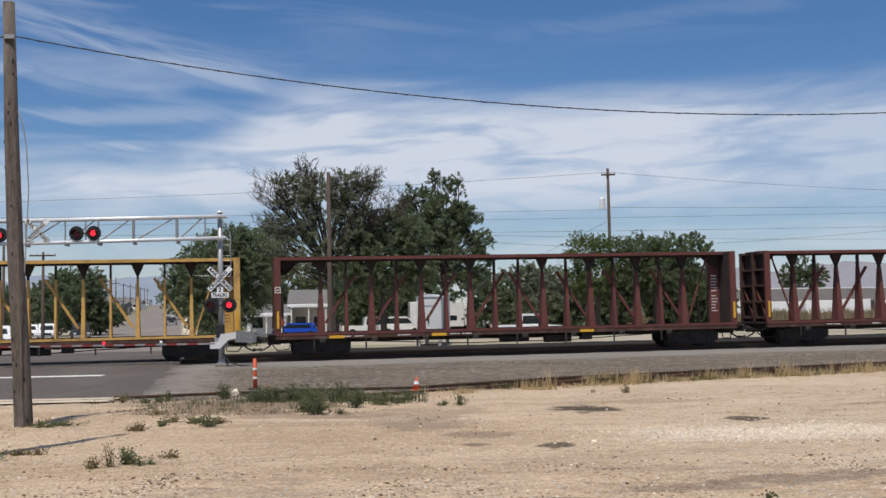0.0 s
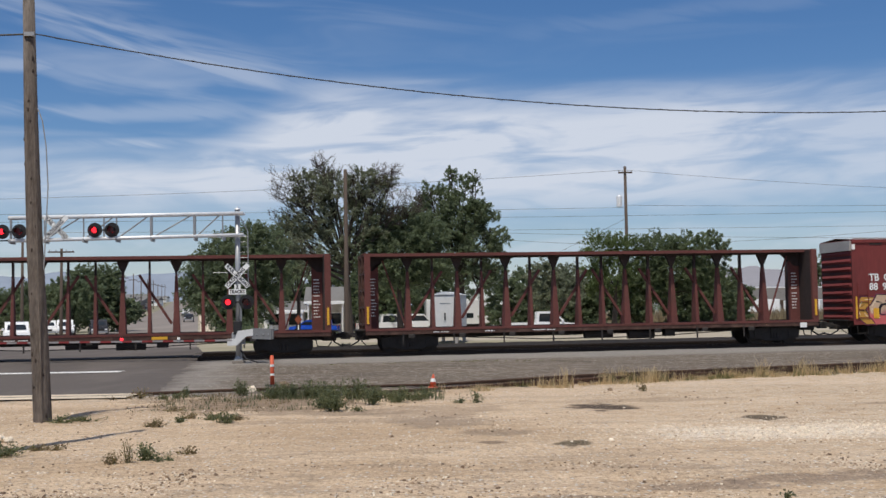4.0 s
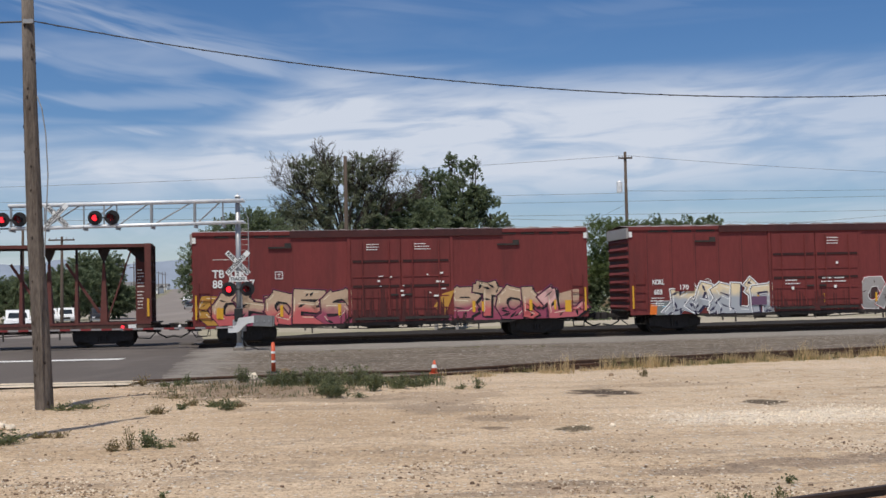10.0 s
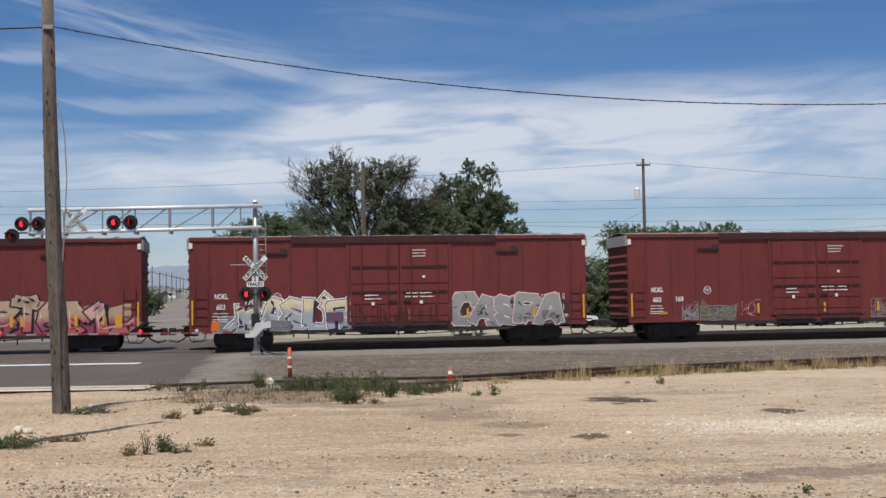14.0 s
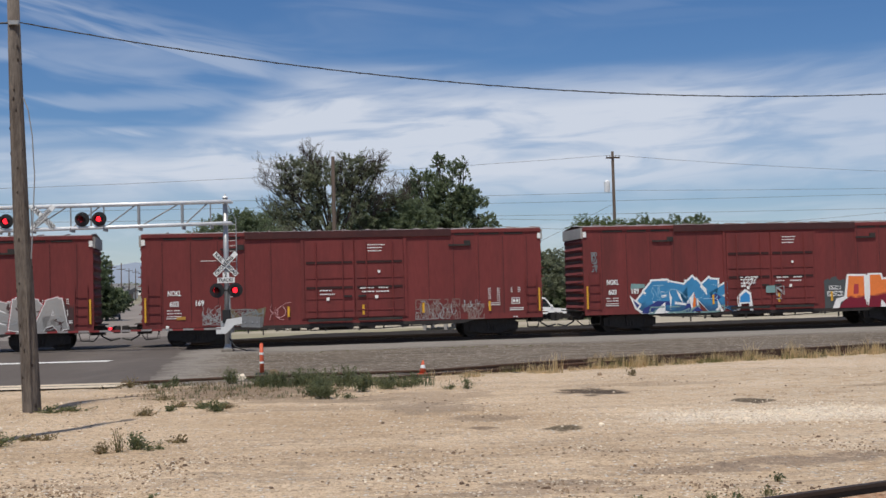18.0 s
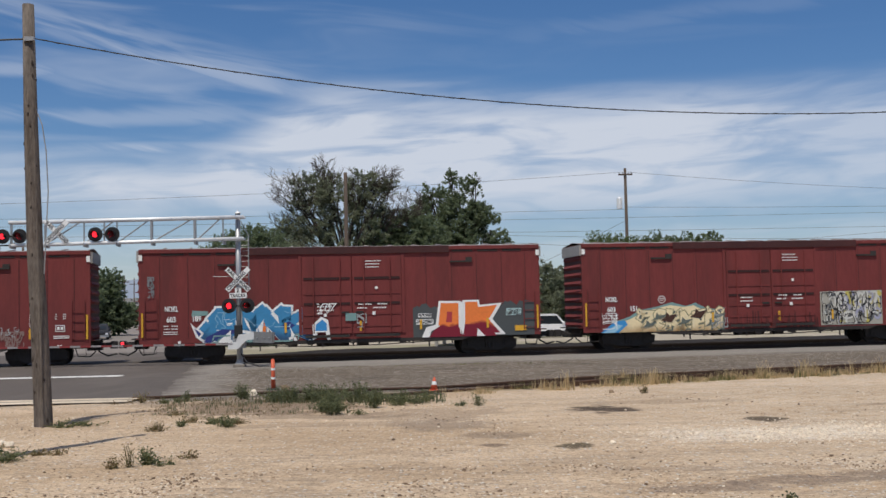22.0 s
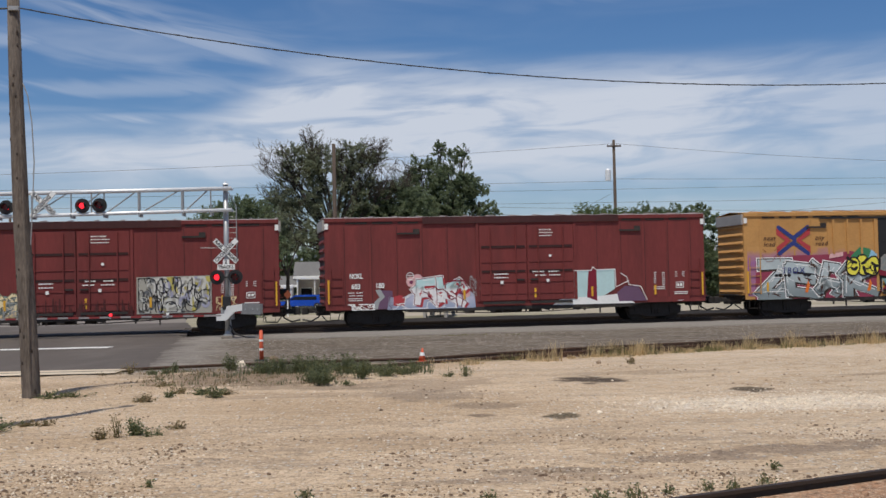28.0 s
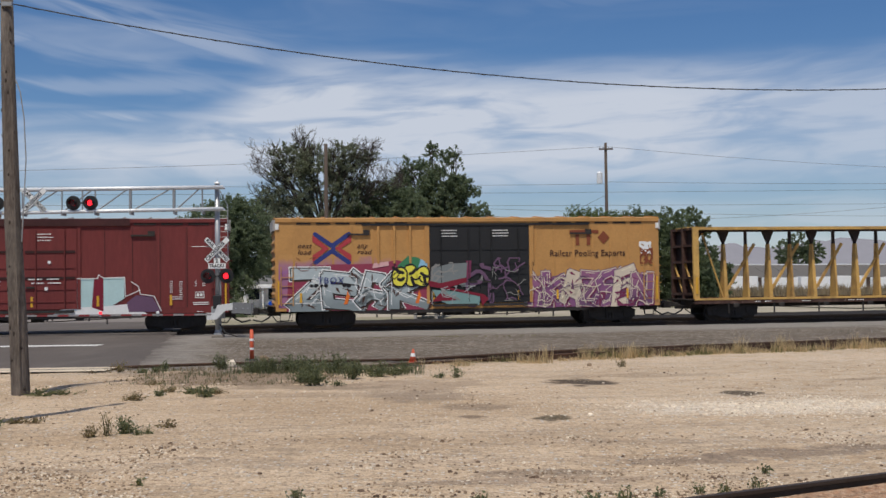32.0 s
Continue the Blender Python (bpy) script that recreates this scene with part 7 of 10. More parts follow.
    panel(c, [(-2.7, 2.6), (-2.2, 2.5), (-2.2, 3.0), (-2.5, 3.2)], C["sky"], -1.634)
    piece(c, -3.8, -2.15, 1.95, 2.9, 3, 94, C["lemon"], C["black"], C["black"], C["black"], None, None, 0.8, 0.05, y=-1.64, lw=0.06, ew=0.02)
    scribble(c, -8.3, -7.4, 2.7, 3.3, 5, C["brown"], 97, 0.025, -1.62)
    scribble(c, 0.7, 2.6, 1.2, 3.2, 14, C["violet"], 98, 0.06, -1.74)
    scribble(c, 0.9, 2.5, 1.2, 2.8, 8, C["grey"], 99, 0.03, -1.745)
    lettering(c, "sprayed_mark", "TBOX", 0.42, -7.35, 2.22, C["royal"], -1.645, "thin blue hand-sprayed letters", shear=0.1, spacing=1.15, bold=0.0)
    # tangled plum piece
    g = Geo()
    haze(g, 2.75, 8.6, 0.85, 2.40, 8, -1.597)
    part("graffiti_background", g, C["purple"], c, "plum sprayed background")
    plumdeep = fade("spray_plum_to_violet", (0.30, 0.12, 0.22), (0.17, 0.08, 0.16), 1.6, 0.8)
    wild_letters(c, "MKAZSEN", 2.62, 8.72, 0.86, 2.62, 109, (plumdeep, C["purple"], C["bone"]), C["bone"], C["violet"], C["plum"], C["cream"], 0.34, 0.045, 0.03, -1.604)
    scribble(c, 2.7, 8.6, 0.9, 2.3, 26, C["violet"], 102, 0.035, -1.639)
    scribble(c, 2.7, 8.6, 0.9, 2.4, 22, C["bone"], 103, 0.04, -1.643)
    scribble(c, 6.2, 8.6, 0.9, 1.5, 12, C["plum"], 203, 0.08, -1.641)
    scribble(c, 8.3, 8.9, 2.9, 3.6, 12, C["brown"], 105, 0.07)
    scribble(c, 8.3, 8.8, 3.4, 3.9, 8, C["white"], 106, 0.12)
    return c


CARS = build_train()
# centre of each car behind (to the right of) the first red boxcar's centre
ORDER = dict(O=-22.35 - 2 * BEAM_PITCH, P=-22.35 - BEAM_PITCH, Q=-22.35, T=0.0, N=20.6, A=41.2, B=61.8, C=82.4, D=103.0, Y=123.6, Z=145.95)


# ---- crossing signal ----
M_OLDCONC = material("dirty_concrete", (0.22, 0.19, 0.16), 0.9, vary=0.3, grain=16, patch=2, bump=0.3)
M_ARM = material("weathered_white_arm", (0.30, 0.275, 0.27), 0.6, vary=0.2, grain=10, patch=1.5, bump=0.05)
M_CWT = material("dull_grey_counterweight", (0.21, 0.212, 0.215), 0.6, 0.1, vary=0.2, grain=10, patch=1.5, bump=0.05)
M_GATE = material("dusty_white_casting", (0.66, 0.66, 0.65), 0.55, vary=0.12, grain=10, patch=1.5, bump=0.04)
LENSES = []


def lamp_unit(parent, x, y, z, side):
    """One red flasher: black backboard, hood and a lens that can turn its lit face away."""
    part("backboard", Geo().disc((x, y, z), 0.305, 24, 0.03), M_BLACK, parent, "round black backboard")
    g = Geo()
    n = 18
    for k in range(n):
        a0, a1 = math.pi * (-0.12 + 1.24 * k / n), math.pi * (-0.12 + 1.24 * (k + 1) / n)
        r, o = 0.142, 0.152
        for rr, flip in ((r, False), (o, True)):
            q = [(x + rr * math.cos(a0), y - 0.01, z + rr * math.sin(a0)), (x + rr * math.cos(a1), y - 0.01, z + rr * math.sin(a1)),
                 (x + rr * math.cos(a1), y - 0.30, z + rr * math.sin(a1) * 1.0), (x + rr * math.cos(a0), y - 0.30, z + rr * math.sin(a0))]
            g.add(q, [(3, 2, 1, 0) if flip else (0, 1, 2, 3)])
    part("hood", g, M_BLACK, parent, "black visor hood")
    lens = part("lens", Geo().tube((0, -0.012, 0), (0, -0.03, 0), 0.118, 0.106, 22), M_LAMPRED, parent, "round red signal lens", at=pose(x, y - 0.05, z))
    dark = Geo().tube((0, 0.0, 0), (0, 0.028, 0), 0.118, 0.106, 22)
    n0 = len(lens.data.vertices)
    me = bpy.data.meshes.new("lens")
    base = Geo().tube((0, -0.012, 0), (0, -0.03, 0), 0.118, 0.106, 22)
    k0 = len(base.f)
    base.add(dark.v, dark.f)
    me.from_pydata(base.v, [], base.f)
    me.materials.append(M_LAMPRED)
    me.materials.append(M_LAMPDARK)
    me.polygons.foreach_set("material_index", [0] * k0 + [1] * (len(base.f) - k0))
    me.update()
    lens.data = me
    LENSES.append((lens, side, (x, y - 0.05, z)))


def crossbuck(parent, x, y, z, size=1.22, lean=0.0):
    """Two crossed white blades with black lettering."""
    for k, (word, ang) in enumerate((("RAIL  ROAD", -45), ("CROSSING", 45))):
        yy = y - 0.012 * k
        g = Geo()
        a, h = size / 2, 0.115
        g.slab([(-a, -h), (a, -h), (a, h), (-a, h)], 0, 0.005)
        bl = part("blade", g, M_WHITE, parent, "white crossbuck blade", at=pose(x, yy, z, 0, -ang + lean, 0))
        rim = Geo()
        for q in ([(-a, -h), (a, -h), (a, -h + 0.012), (-a, -h + 0.012)], [(-a, h - 0.012), (a, h - 0.012), (a, h), (-a, h)]):
            rim.slab(q, -0.003, 0.002)
        part("rim", rim, M_SIGNBLACK, bl)
        if k == 0:
            part("word", text_mesh("word", "RAIL", 0.20, M_SIGNBLACK, -0.60, spacing=1.05, squeeze=1.0, bold=0.03), None, bl, "black sign lettering", at=pose(0, -0.005, 0))
            part("word", text_mesh("word", "ROAD", 0.20, M_SIGNBLACK, 0.14, spacing=1.0, squeeze=0.86, bold=0.03), None, bl, "black sign lettering", at=pose(0, -0.005, 0))
        else:
            part("word", text_mesh("word", word, 0.20, M_SIGNBLACK, -0.60, spacing=1.08, squeeze=1.0, bold=0.03), None, bl, "black sign lettering", at=pose(0, -0.005, 0))


def make_signal():
    bx, by = -8.42, 49.5
    base = -0.10 + 0.0083 * bx
    s = thing("crossing_signal", pose(bx, by, base, 0, -0.45, 0), "galvanised cantilever crossing signal with flashing red lights and crossbucks", "crossing signal")
    h = 6.31 - base
    part("foundation", Geo().cbox(-0.24, 0.24, -0.24, 0.24, -0.3, 0.12, 0.03), M_OLDCONC, s, "concrete foundation")
    part("mast", Geo().tube((0, 0, 0.1), (0, 0, h - 0.05), 0.115, 0.105, 18), M_MAST, s, "round galvanised mast", smooth=True)
    g = Geo().tube((0, 0, h - 0.06), (0, 0, h), 0.14, 0.10, 16)
    g.tube((0, 0, h), (0, 0, h + 0.08), 0.03, None, 8)
    part("mast_cap", g, M_GALV, s)
    part("mast_base", Geo().cbox(-0.17, 0.17, -0.17, 0.17, 0.12, 0.2, 0.03).tube((0, 0, 0.2), (0, 0, 0.32), 0.15, 0.12, 14), M_GREYMETAL, s)
    zt, zb = 6.07 - base, 5.17 - base
    x1 = -9.5
    part("upper_chord", Geo().tube((0.28, -0.22, zt), (x1, -0.22, zt - 0.02), 0.085, None, 10), M_GALV, s, "galvanised tube", smooth=True)
    part("lower_chord", Geo().tube((0.28, -0.22, zb), (x1, -0.22, zb - 0.08), 0.08, None, 10), M_GALV, s, "galvanised tube", smooth=True)
    part("upper_chord", Geo().tube((0.28, 0.22, zt), (x1, 0.22, zt - 0.02), 0.055, None, 10), M_GALV, s, "galvanised tube", smooth=True)
    part("lower_chord", Geo().tube((0.28, 0.22, zb), (x1, 0.22, zb - 0.08), 0.05, None, 10), M_GALV, s, "galvanised tube", smooth=True)
    stations = (-0.58, -1.75, -3.55, -5.0, -6.37, -8.0, -9.42)
    for k, x in enumerate(stations):
        part("web_post", Geo().tube((x, -0.22, zt), (x, -0.22, zb - 0.04), 0.065 if k in (1, 2) else 0.032, None, 8), M_GREYMETAL, s)
        if k < 6:
            part("web_diagonal", Geo().tube((x - 0.06, -0.22, zt), (stations[k + 1] + 0.06, -0.22, zb - 0.04), 0.03, None, 8), M_GREYMETAL, s)
        part("cross_tie", Geo().tube((x, -0.22, zt), (x, 0.22, zt), 0.03, None, 6), M_GREYMETAL, s)
        part("walkway_bracket", Geo().box(x - 0.03, x + 0.03, -0.3, 0.3, zb - 0.2, zb - 0.04), M_GREYMETAL, s)
    # ladder behind the mast
    g = Geo()
    lx = 0.43
    g.path([(lx, 0.0, 0.9 + 2.3), (lx, 0.0, zt - 0.75), (0.12, 0.0, zt - 0.15)], 0.022)
    for k in range(12):
        z = 3.3 + k * 0.22
        if z < zt - 0.8:
            g.tube((0.11, 0.0, z), (lx, 0.0, z), 0.010, None, 6)
    part("ladder", g, M_GREYMETAL, s, "thin steel access ladder")
    # signs on mast and arm
    crossbuck(s, 0.0, -0.17, 3.47 - base, 1.30)
    crossbuck(s, -15.91 - bx, -0.32, 5.60 - base, 1.28)
    g = Geo().slab([(-0.36, -0.11), (0.36, -0.11), (0.36, 0.11), (-0.36, 0.11)], 0, 0.005)
    pl = part("track_plate", g, M_WHITE, s, "white plate with track count", at=pose(0.0, -0.17, 2.80 - base))
    part("word", text_mesh("word", "TRACKS", 0.19, M_SIGNBLACK, -0.33, squeeze=0.9), None, pl, "black sign lettering", at=pose(0, -0.006, 0))
    g = Geo().slab([(-0.13, -0.11), (0.13, -0.11), (0.13, 0.11), (-0.13, 0.11)], 0, 0.005)
    pl = part("track_plate", g, M_WHITE, s, "white plate with track count", at=pose(0.0, -0.165, 3.01 - base))
    part("word", text_mesh("word", "2", 0.24, M_SIGNBLACK, -0.07), None, pl, "black sign lettering", at=pose(0, -0.006, 0))
    # flashers
    part("lamp_bar", Geo().tube((-0.45, -0.1, 2.38 - base), (0.45, -0.1, 2.38 - base), 0.03, None, 8), M_BLACK, s)
    lamp_unit(s, -0.38, -0.18, 2.38 - base, "L")
    lamp_unit(s, 0.38, -0.18, 2.38 - base, "R")
    for cx in (-13.94, -17.79):
        part("lamp_bar", Geo().tube((cx - bx - 0.4, -0.28, 5.47 - base), (cx - bx + 0.4, -0.28, 5.47 - base), 0.03, None, 8), M_BLACK, s)
        part("lamp_drop", Geo().tube((cx - bx, -0.24, zb - 0.1), (cx - bx, -0.24, zt), 0.035, None, 8), M_GREYMETAL, s)
        lamp_unit(s, cx - bx - 0.355, -0.34, 5.47 - base, "L")
        lamp_unit(s, cx - bx + 0.355, -0.34, 5.47 - base, "R")
    part("lamp_bar", Geo().tube((-18.9 - bx, -0.28, 5.1 - base), (-17.9 - bx, -0.28, 5.1 - base), 0.03, None, 8), M_BLACK, s)
    lamp_unit(s, -18.55 - bx, -0.34, 4.98 - base, "R")
    part("junction_box", Geo().cbox(-0.16, 0.16, -0.3, -0.1, 1.2, 1.75, 0.02), M_BLACK, s, "black junction box")
    # gate mechanism, counterweights and the lowered arm
    part("gate_mechanism", Geo().slab([(x, z - base) for x, z in ((-0.40, 0.585), (0.0, 0.585), (0.36, 0.94), (0.67, 0.98), (0.67, 1.26), (0.04, 1.18), (-0.08, 0.86), (-0.40, 0.86))], -0.42, 0.26), M_GATE, s, "white gate mechanism housing")
    part("gate_motor_box", Geo().cbox(-0.26, 0.26, -0.16, 0.2, 0.62 - base, 1.12 - base, 0.03), M_GREYMETAL, s, "grey gate motor box")
    for y0, t0 in ((-0.40, 0.14), (0.16, 0.12)):
        cw = part("counterweight", Geo().slab([(0.62, 0.84 - base), (1.42, 0.80 - base), (1.44, 1.24 - base), (0.64, 1.28 - base)], y0, t0), M_CWT, s, "grey counterweight plate")
        for bx2 in (0.8, 1.1, 1.3):
            part("bolt", Geo().tube((bx2, y0 - 0.03, 1.03 - base), (bx2, y0, 1.03 - base), 0.03, None, 8), M_GREYMETAL, cw)
    za, zb2 = 0.80 - base, 0.86 - base
    arm = part("gate_arm", Geo().beam((-0.2, -0.40, za), (-11.8, -0.40, zb2), 0.075, 0.05), M_ARM, s, "lowered gate arm in white with red stripes")
    for k in range(13):
        xa = -0.9 - k * 0.86
        z = za + (zb2 - za) * (-xa - 0.2) / 11.6
        part("stripe", Geo().beam((xa, -0.43, z), (xa - 0.43, -0.43, z + 0.002), 0.078, 0.012), M_RED, arm, "red reflective stripe")
    for xa, lit in ((-4.75, True), (-2.4, False), (-10.6, True)):
        z = za + (zb2 - za) * (-xa - 0.2) / 11.6
        lamp = part("arm_light", Geo().cbox(xa - 0.06, xa + 0.06, -0.46, -0.38, z + 0.05, z + 0.15, 0.02), M_LAMPRED if lit else M_STENCIL, arm, "small red arm light" if lit else "pale unlit arm light")
        part("bracket", Geo().box(xa - 0.03, xa + 0.03, -0.44, -0.40, z - 0.06, z + 0.05), M_GREYMETAL, lamp)
    part("sensor_rod", Geo().tube((-1.05, -0.1, 3.62 - base), (-0.1, -0.1, 3.60 - base), 0.015, None, 6), M_GREYMETAL, s, "thin side rod")
    part("conduit", Geo().path([(0.13, -0.08, 0.2), (0.13, -0.08, 2.2), (0.10, -0.10, 2.6)], 0.03), M_GREYMETAL, s, "grey conduit up the mast")
    part("cable", Geo().path([(0.1, -0.1, 0.55), (0.35, -0.25, 0.2), (0.9, -0.5, 0.03), (1.6, -0.9, 0.0)], 0.03), M_BLACK, s, "black cable on the ground")


make_signal()


# ---- the wooden pole and its cable ----
def tapered(name, pts, radii, mat, parent=None, label="", n=14):
    g = Geo()
    for p, r in zip(pts, radii):
        g.v += [(p[0] + r * math.cos(2 * math.pi * k / n), p[1] + r * math.sin(2 * math.pi * k / n), p[2]) for k in range(n)]
    for j in range(len(pts) - 1):
        g.f += [(j * n + k, j * n + (k + 1) % n, (j + 1) * n + (k + 1) % n, (j + 1) * n + k) for k in range(n)]
    g.f.append(tuple((len(pts) - 1) * n + k for k in range(n)))
    return part(name, g, mat, parent, label, smooth=True)


M_KNOT = material("dark_wood_knot", (0.045, 0.034, 0.028), 0.9, vary=0.3, grain=20, patch=4, bump=0.3)
M_DRYWEED = foliage("dry_brown_weeds", (0.15, 0.115, 0.065), (0.31, 0.245, 0.145))


def make_pole():
    p = thing("utility_pole", pose(-7.68, 23.0, -0.2), "weathered leaning wooden utility pole", "utility pole")
    tapered("shaft", [(0, 0, -0.3), (-0.10, 0.05, 1.5), (-0.25, 0.15, 3.5), (-0.36, 0.2, 6.0), (-0.43, 0.22, 8.36)], [0.178, 0.168, 0.155, 0.134, 0.112], M_POLE, p, n=18)
    g = Geo()
    g.path([(0.03, -0.16, 0.0), (-0.10, -0.13, 3.4), (-0.19, -0.12, 5.95)], 0.02)
    part("conduit", g, M_POLE, p, "dark conduit down the shaft")
    g = Geo()
    g.path([(-0.16, 0.0, 6.15), (-0.06, -0.02, 5.9), (0.02, -0.03, 5.4), (0.06, -0.02, 4.6), (0.02, -0.03, 3.6), (-0.02, 0.0, 3.0)], 0.012)
    part("ground_wire", g, M_GREYMETAL, p, "loose grey wire loop")
    rnd = random.Random(14)
    for k in range(26):
        z = 0.3 + 7.6 * k / 26 + rnd.uniform(-0.15, 0.15)
        cx, cy = np.interp(z, [0, 1.5, 3.5, 6.0, 8.4], [-0.02, -0.10, -0.25, -0.36, -0.43]), np.interp(z, [0, 1.5, 3.5, 6.0, 8.4], [0, 0.05, 0.15, 0.2, 0.22])
        a, r = rnd.uniform(-3.0, 0.1), 0.171 - 0.0072 * z
        part("knot", Geo().ball((cx + r * math.cos(a), cy + r * math.sin(a), z), 0.022, 0.022, rnd.uniform(0.025, 0.06), 7, 5), M_KNOT, p)
    g = Geo().box(-0.46, -0.26, 0.05, 0.12, 7.6, 7.68)
    part("bracket", g, M_GREYMETAL, p, "cable bracket")


def make_second_pole():
    """A slim tall pole just outside the view; its long shadow lies across the yard."""
    p = thing("utility_pole", pose(-7.62, 15.45, -0.2), "slim weathered wooden pole at the edge of the yard", "utility pole")
    tapered("shaft", [(0, 0, -0.3), (0.02, 0, 5.0), (0.05, 0.02, 9.5), (0.06, 0.03, 13.15)], [0.19, 0.17, 0.14, 0.11], M_POLE, p, n=14)


def cable(name, pts, r, label, mat=None, parent=None):
    """A hanging cable through the points, smoothed."""
    cu = bpy.data.curves.new(name, "CURVE")
    cu.dimensions, cu.bevel_depth, cu.bevel_resolution, cu.resolution_u = "3D", r, 1, 6
    sp = cu.splines.new("NURBS")
    sp.points.add(len(pts) - 1)
    for q, p in zip(sp.points, pts):
        q.co = (*p, 1)
    sp.use_endpoint_u, sp.order_u = True, 3
    cu.materials.append(mat or M_WIRE)
    return tagged(new(name, cu), label, "cable")


def sagging(a, b, sag, n=14):
    a, b = Vector(a), Vector(b)
    return [tuple(a.lerp(b, k / n) - Vector((0, 0, 4 * sag * (k / n) * (1 - k / n)))) for k in range(n + 1)]


def make_wire():
    a, b = Vector((-7.97, 23.2, 7.47)), Vector((26.0, 31.5, 8.8))
    pts = sagging(a, b, 1.7, 40)
    g = Geo()
    g.path([Vector(p) for p in pts], 0.012, 6)
    h = [Vector(p) + Vector((0, 0.012 * math.cos(k * 2.4), 0.012 * math.sin(k * 2.4))) for k, p in enumerate(sagging(a, b, 1.7, 160))]
    g.path(h, 0.009, 5)
    g.path([Vector(p) for p in sagging(a, (-22, 20, 7.6), 0.35, 10)], 0.019, 6)
    ob = new("service_cable", mesh_of("service_cable", g, M_WIRE))
    tagged(ob, "black twisted service cable slung from the wooden pole", "cable")


make_pole()
make_second_pole()
make_wire()


# ---- small things on the ground ----
def make_delineator():
    x, y = -4.71, 33.2
    d = thing("delineator_post", pose(x, y, ground_z(x, y), 0, -1.0, 0), "orange plastic delineator post with white bands", "delineator")
    part("foot", Geo().tube((0, 0, -0.02), (0, 0, 0.05), 0.2, 0.16, 14), M_BLACK, d, "black rubber foot")
    part("post", Geo().tube((0, 0, 0.05), (0, 0, 0.84), 0.062, 0.05, 14), M_ORANGE, d, smooth=True)
    for z in (0.30, 0.55):
        part("band", Geo().tube((0, 0, z), (0, 0, z + 0.06), 0.0625, 0.061, 14), M_STENCIL, d, "white reflective band")
    part("cap", Geo().ball((0, 0, 0.84), 0.05, 0.05, 0.03), M_ORANGE, d)


def make_cone():
    x, y = -0.22, 31.3
    c = thing("traffic_cone", pose(x, y, ground_z(x, y), 0, 2, 0) @ Matrix.Diagonal((0.8, 0.8, 0.8, 1)), "small orange traffic cone with white collar", "traffic cone")
    part("base", Geo().cbox(-0.17, 0.17, -0.17, 0.17, -0.01, 0.03, 0.02), M_ORANGE, c)
    part("cone", Geo().tube((0, 0, 0.03), (0, 0, 0.45), 0.125, 0.025, 16), M_ORANGE, c, smooth=True)
    part("collar", Geo().tube((0, 0, 0.2), (0, 0, 0.31), 0.088, 0.063, 16), M_WHITE, c, "white reflective collar")


def rock(name, x, y, r, mat, label, seed):
    rnd = random.Random(seed)
    g = Geo().ball((0, 0, r * 0.45), r, r * rnd.uniform(0.7, 1.0), r * rnd.uniform(0.6, 0.85), 9, 6)
    g.v = [tuple(Vector(v) * (1 + 0.25 * noise.noise((v[0] * 3 / r + seed, v[1] * 3 / r, v[2] * 3 / r)))) for v in g.v]
    tagged(part(name, g, mat, at=pose(x, y, ground_z(x, y) - 0.1 * r, 0, 0, rnd.uniform(0, 360))), label, "stone")


M_STONE = material("pale_stone", (0.72, 0.62, 0.49), 0.9, vary=0.3, grain=12, patch=3, bump=0.4)
M_CLOD = material("dried_dark_clods", (0.15, 0.10, 0.068), 0.95, vary=0.5, grain=14, patch=3, bump=0.4)
M_STONEDARK = material("dark_stone", (0.24, 0.168, 0.108), 0.9, vary=0.5, grain=12, patch=3, bump=0.4)


def scatter_stones():
    """Crushed bits, thicker near the yard rail and in drifts, and loose dark clods."""
    rng = np.random.default_rng(8)
    for kind, mat, count in (("pale", M_STONE, 5200), ("dark", M_STONEDARK, 4200), ("clod", M_CLOD, 300)):
        vs, fs = [], []
        while count:
            near = rng.random() < 0.74
            y = 10.6 + (5.0 if near else 18) * rng.random() ** 1.15
            x = (rng.random() - 0.5) * 0.82 * y + 0.4
            if kind == "pale" and rng.random() < 0.35:
                y, x = rng.normal(18.9, 0.8), rng.normal(5.9, 1.5)
            elif rng.random() > 0.42 + 1.1 * noise.noise((x * 0.55, y * 0.8, len(kind) + 0.5)):
                continue
            count -= 1
            r = (0.006 + 0.016 * rng.random() ** 2.6) * (1 + 0.03 * (y - 11)) if kind != "clod" else 0.013 + 0.026 * rng.random() ** 2.4
            z = ground_top(x, y) + 0.006
            n, a, m = len(vs), rng.uniform(0, 6.3), 6
            for q in range(m):
                vs.append((x + r * math.cos(a + q * 1.047) * rng.uniform(0.7, 1.4), y + r * math.sin(a + q * 1.047) * rng.uniform(0.6, 1.1), z - 0.012))
            for q in range(m):
                vs.append((x + r * 0.7 * math.cos(a + q * 1.047) * rng.uniform(0.6, 1.2), y + r * 0.7 * math.sin(a + q * 1.047) * rng.uniform(0.6, 1.1), z - 0.006 + r * rng.uniform(0.35, 0.75)))
            fs += [(n + q, n + (q + 1) % m, n + m + (q + 1) % m, n + m + q) for q in range(m)] + [tuple(n + m + q for q in range(m))]
        g = Geo()
        g.v, g.f = vs, fs
        name, label = dict(pale=("pale_pebbles", "scattered pale pebbles on the dirt"), dark=("dark_pebbles", "scattered brown pebbles on the dirt"), clod=("dirt_clods", "loose dark clods of dried earth"))[kind]
        tagged(new(name, mesh_of(name, g, mat)), label, "pebbles", kind="stuff")


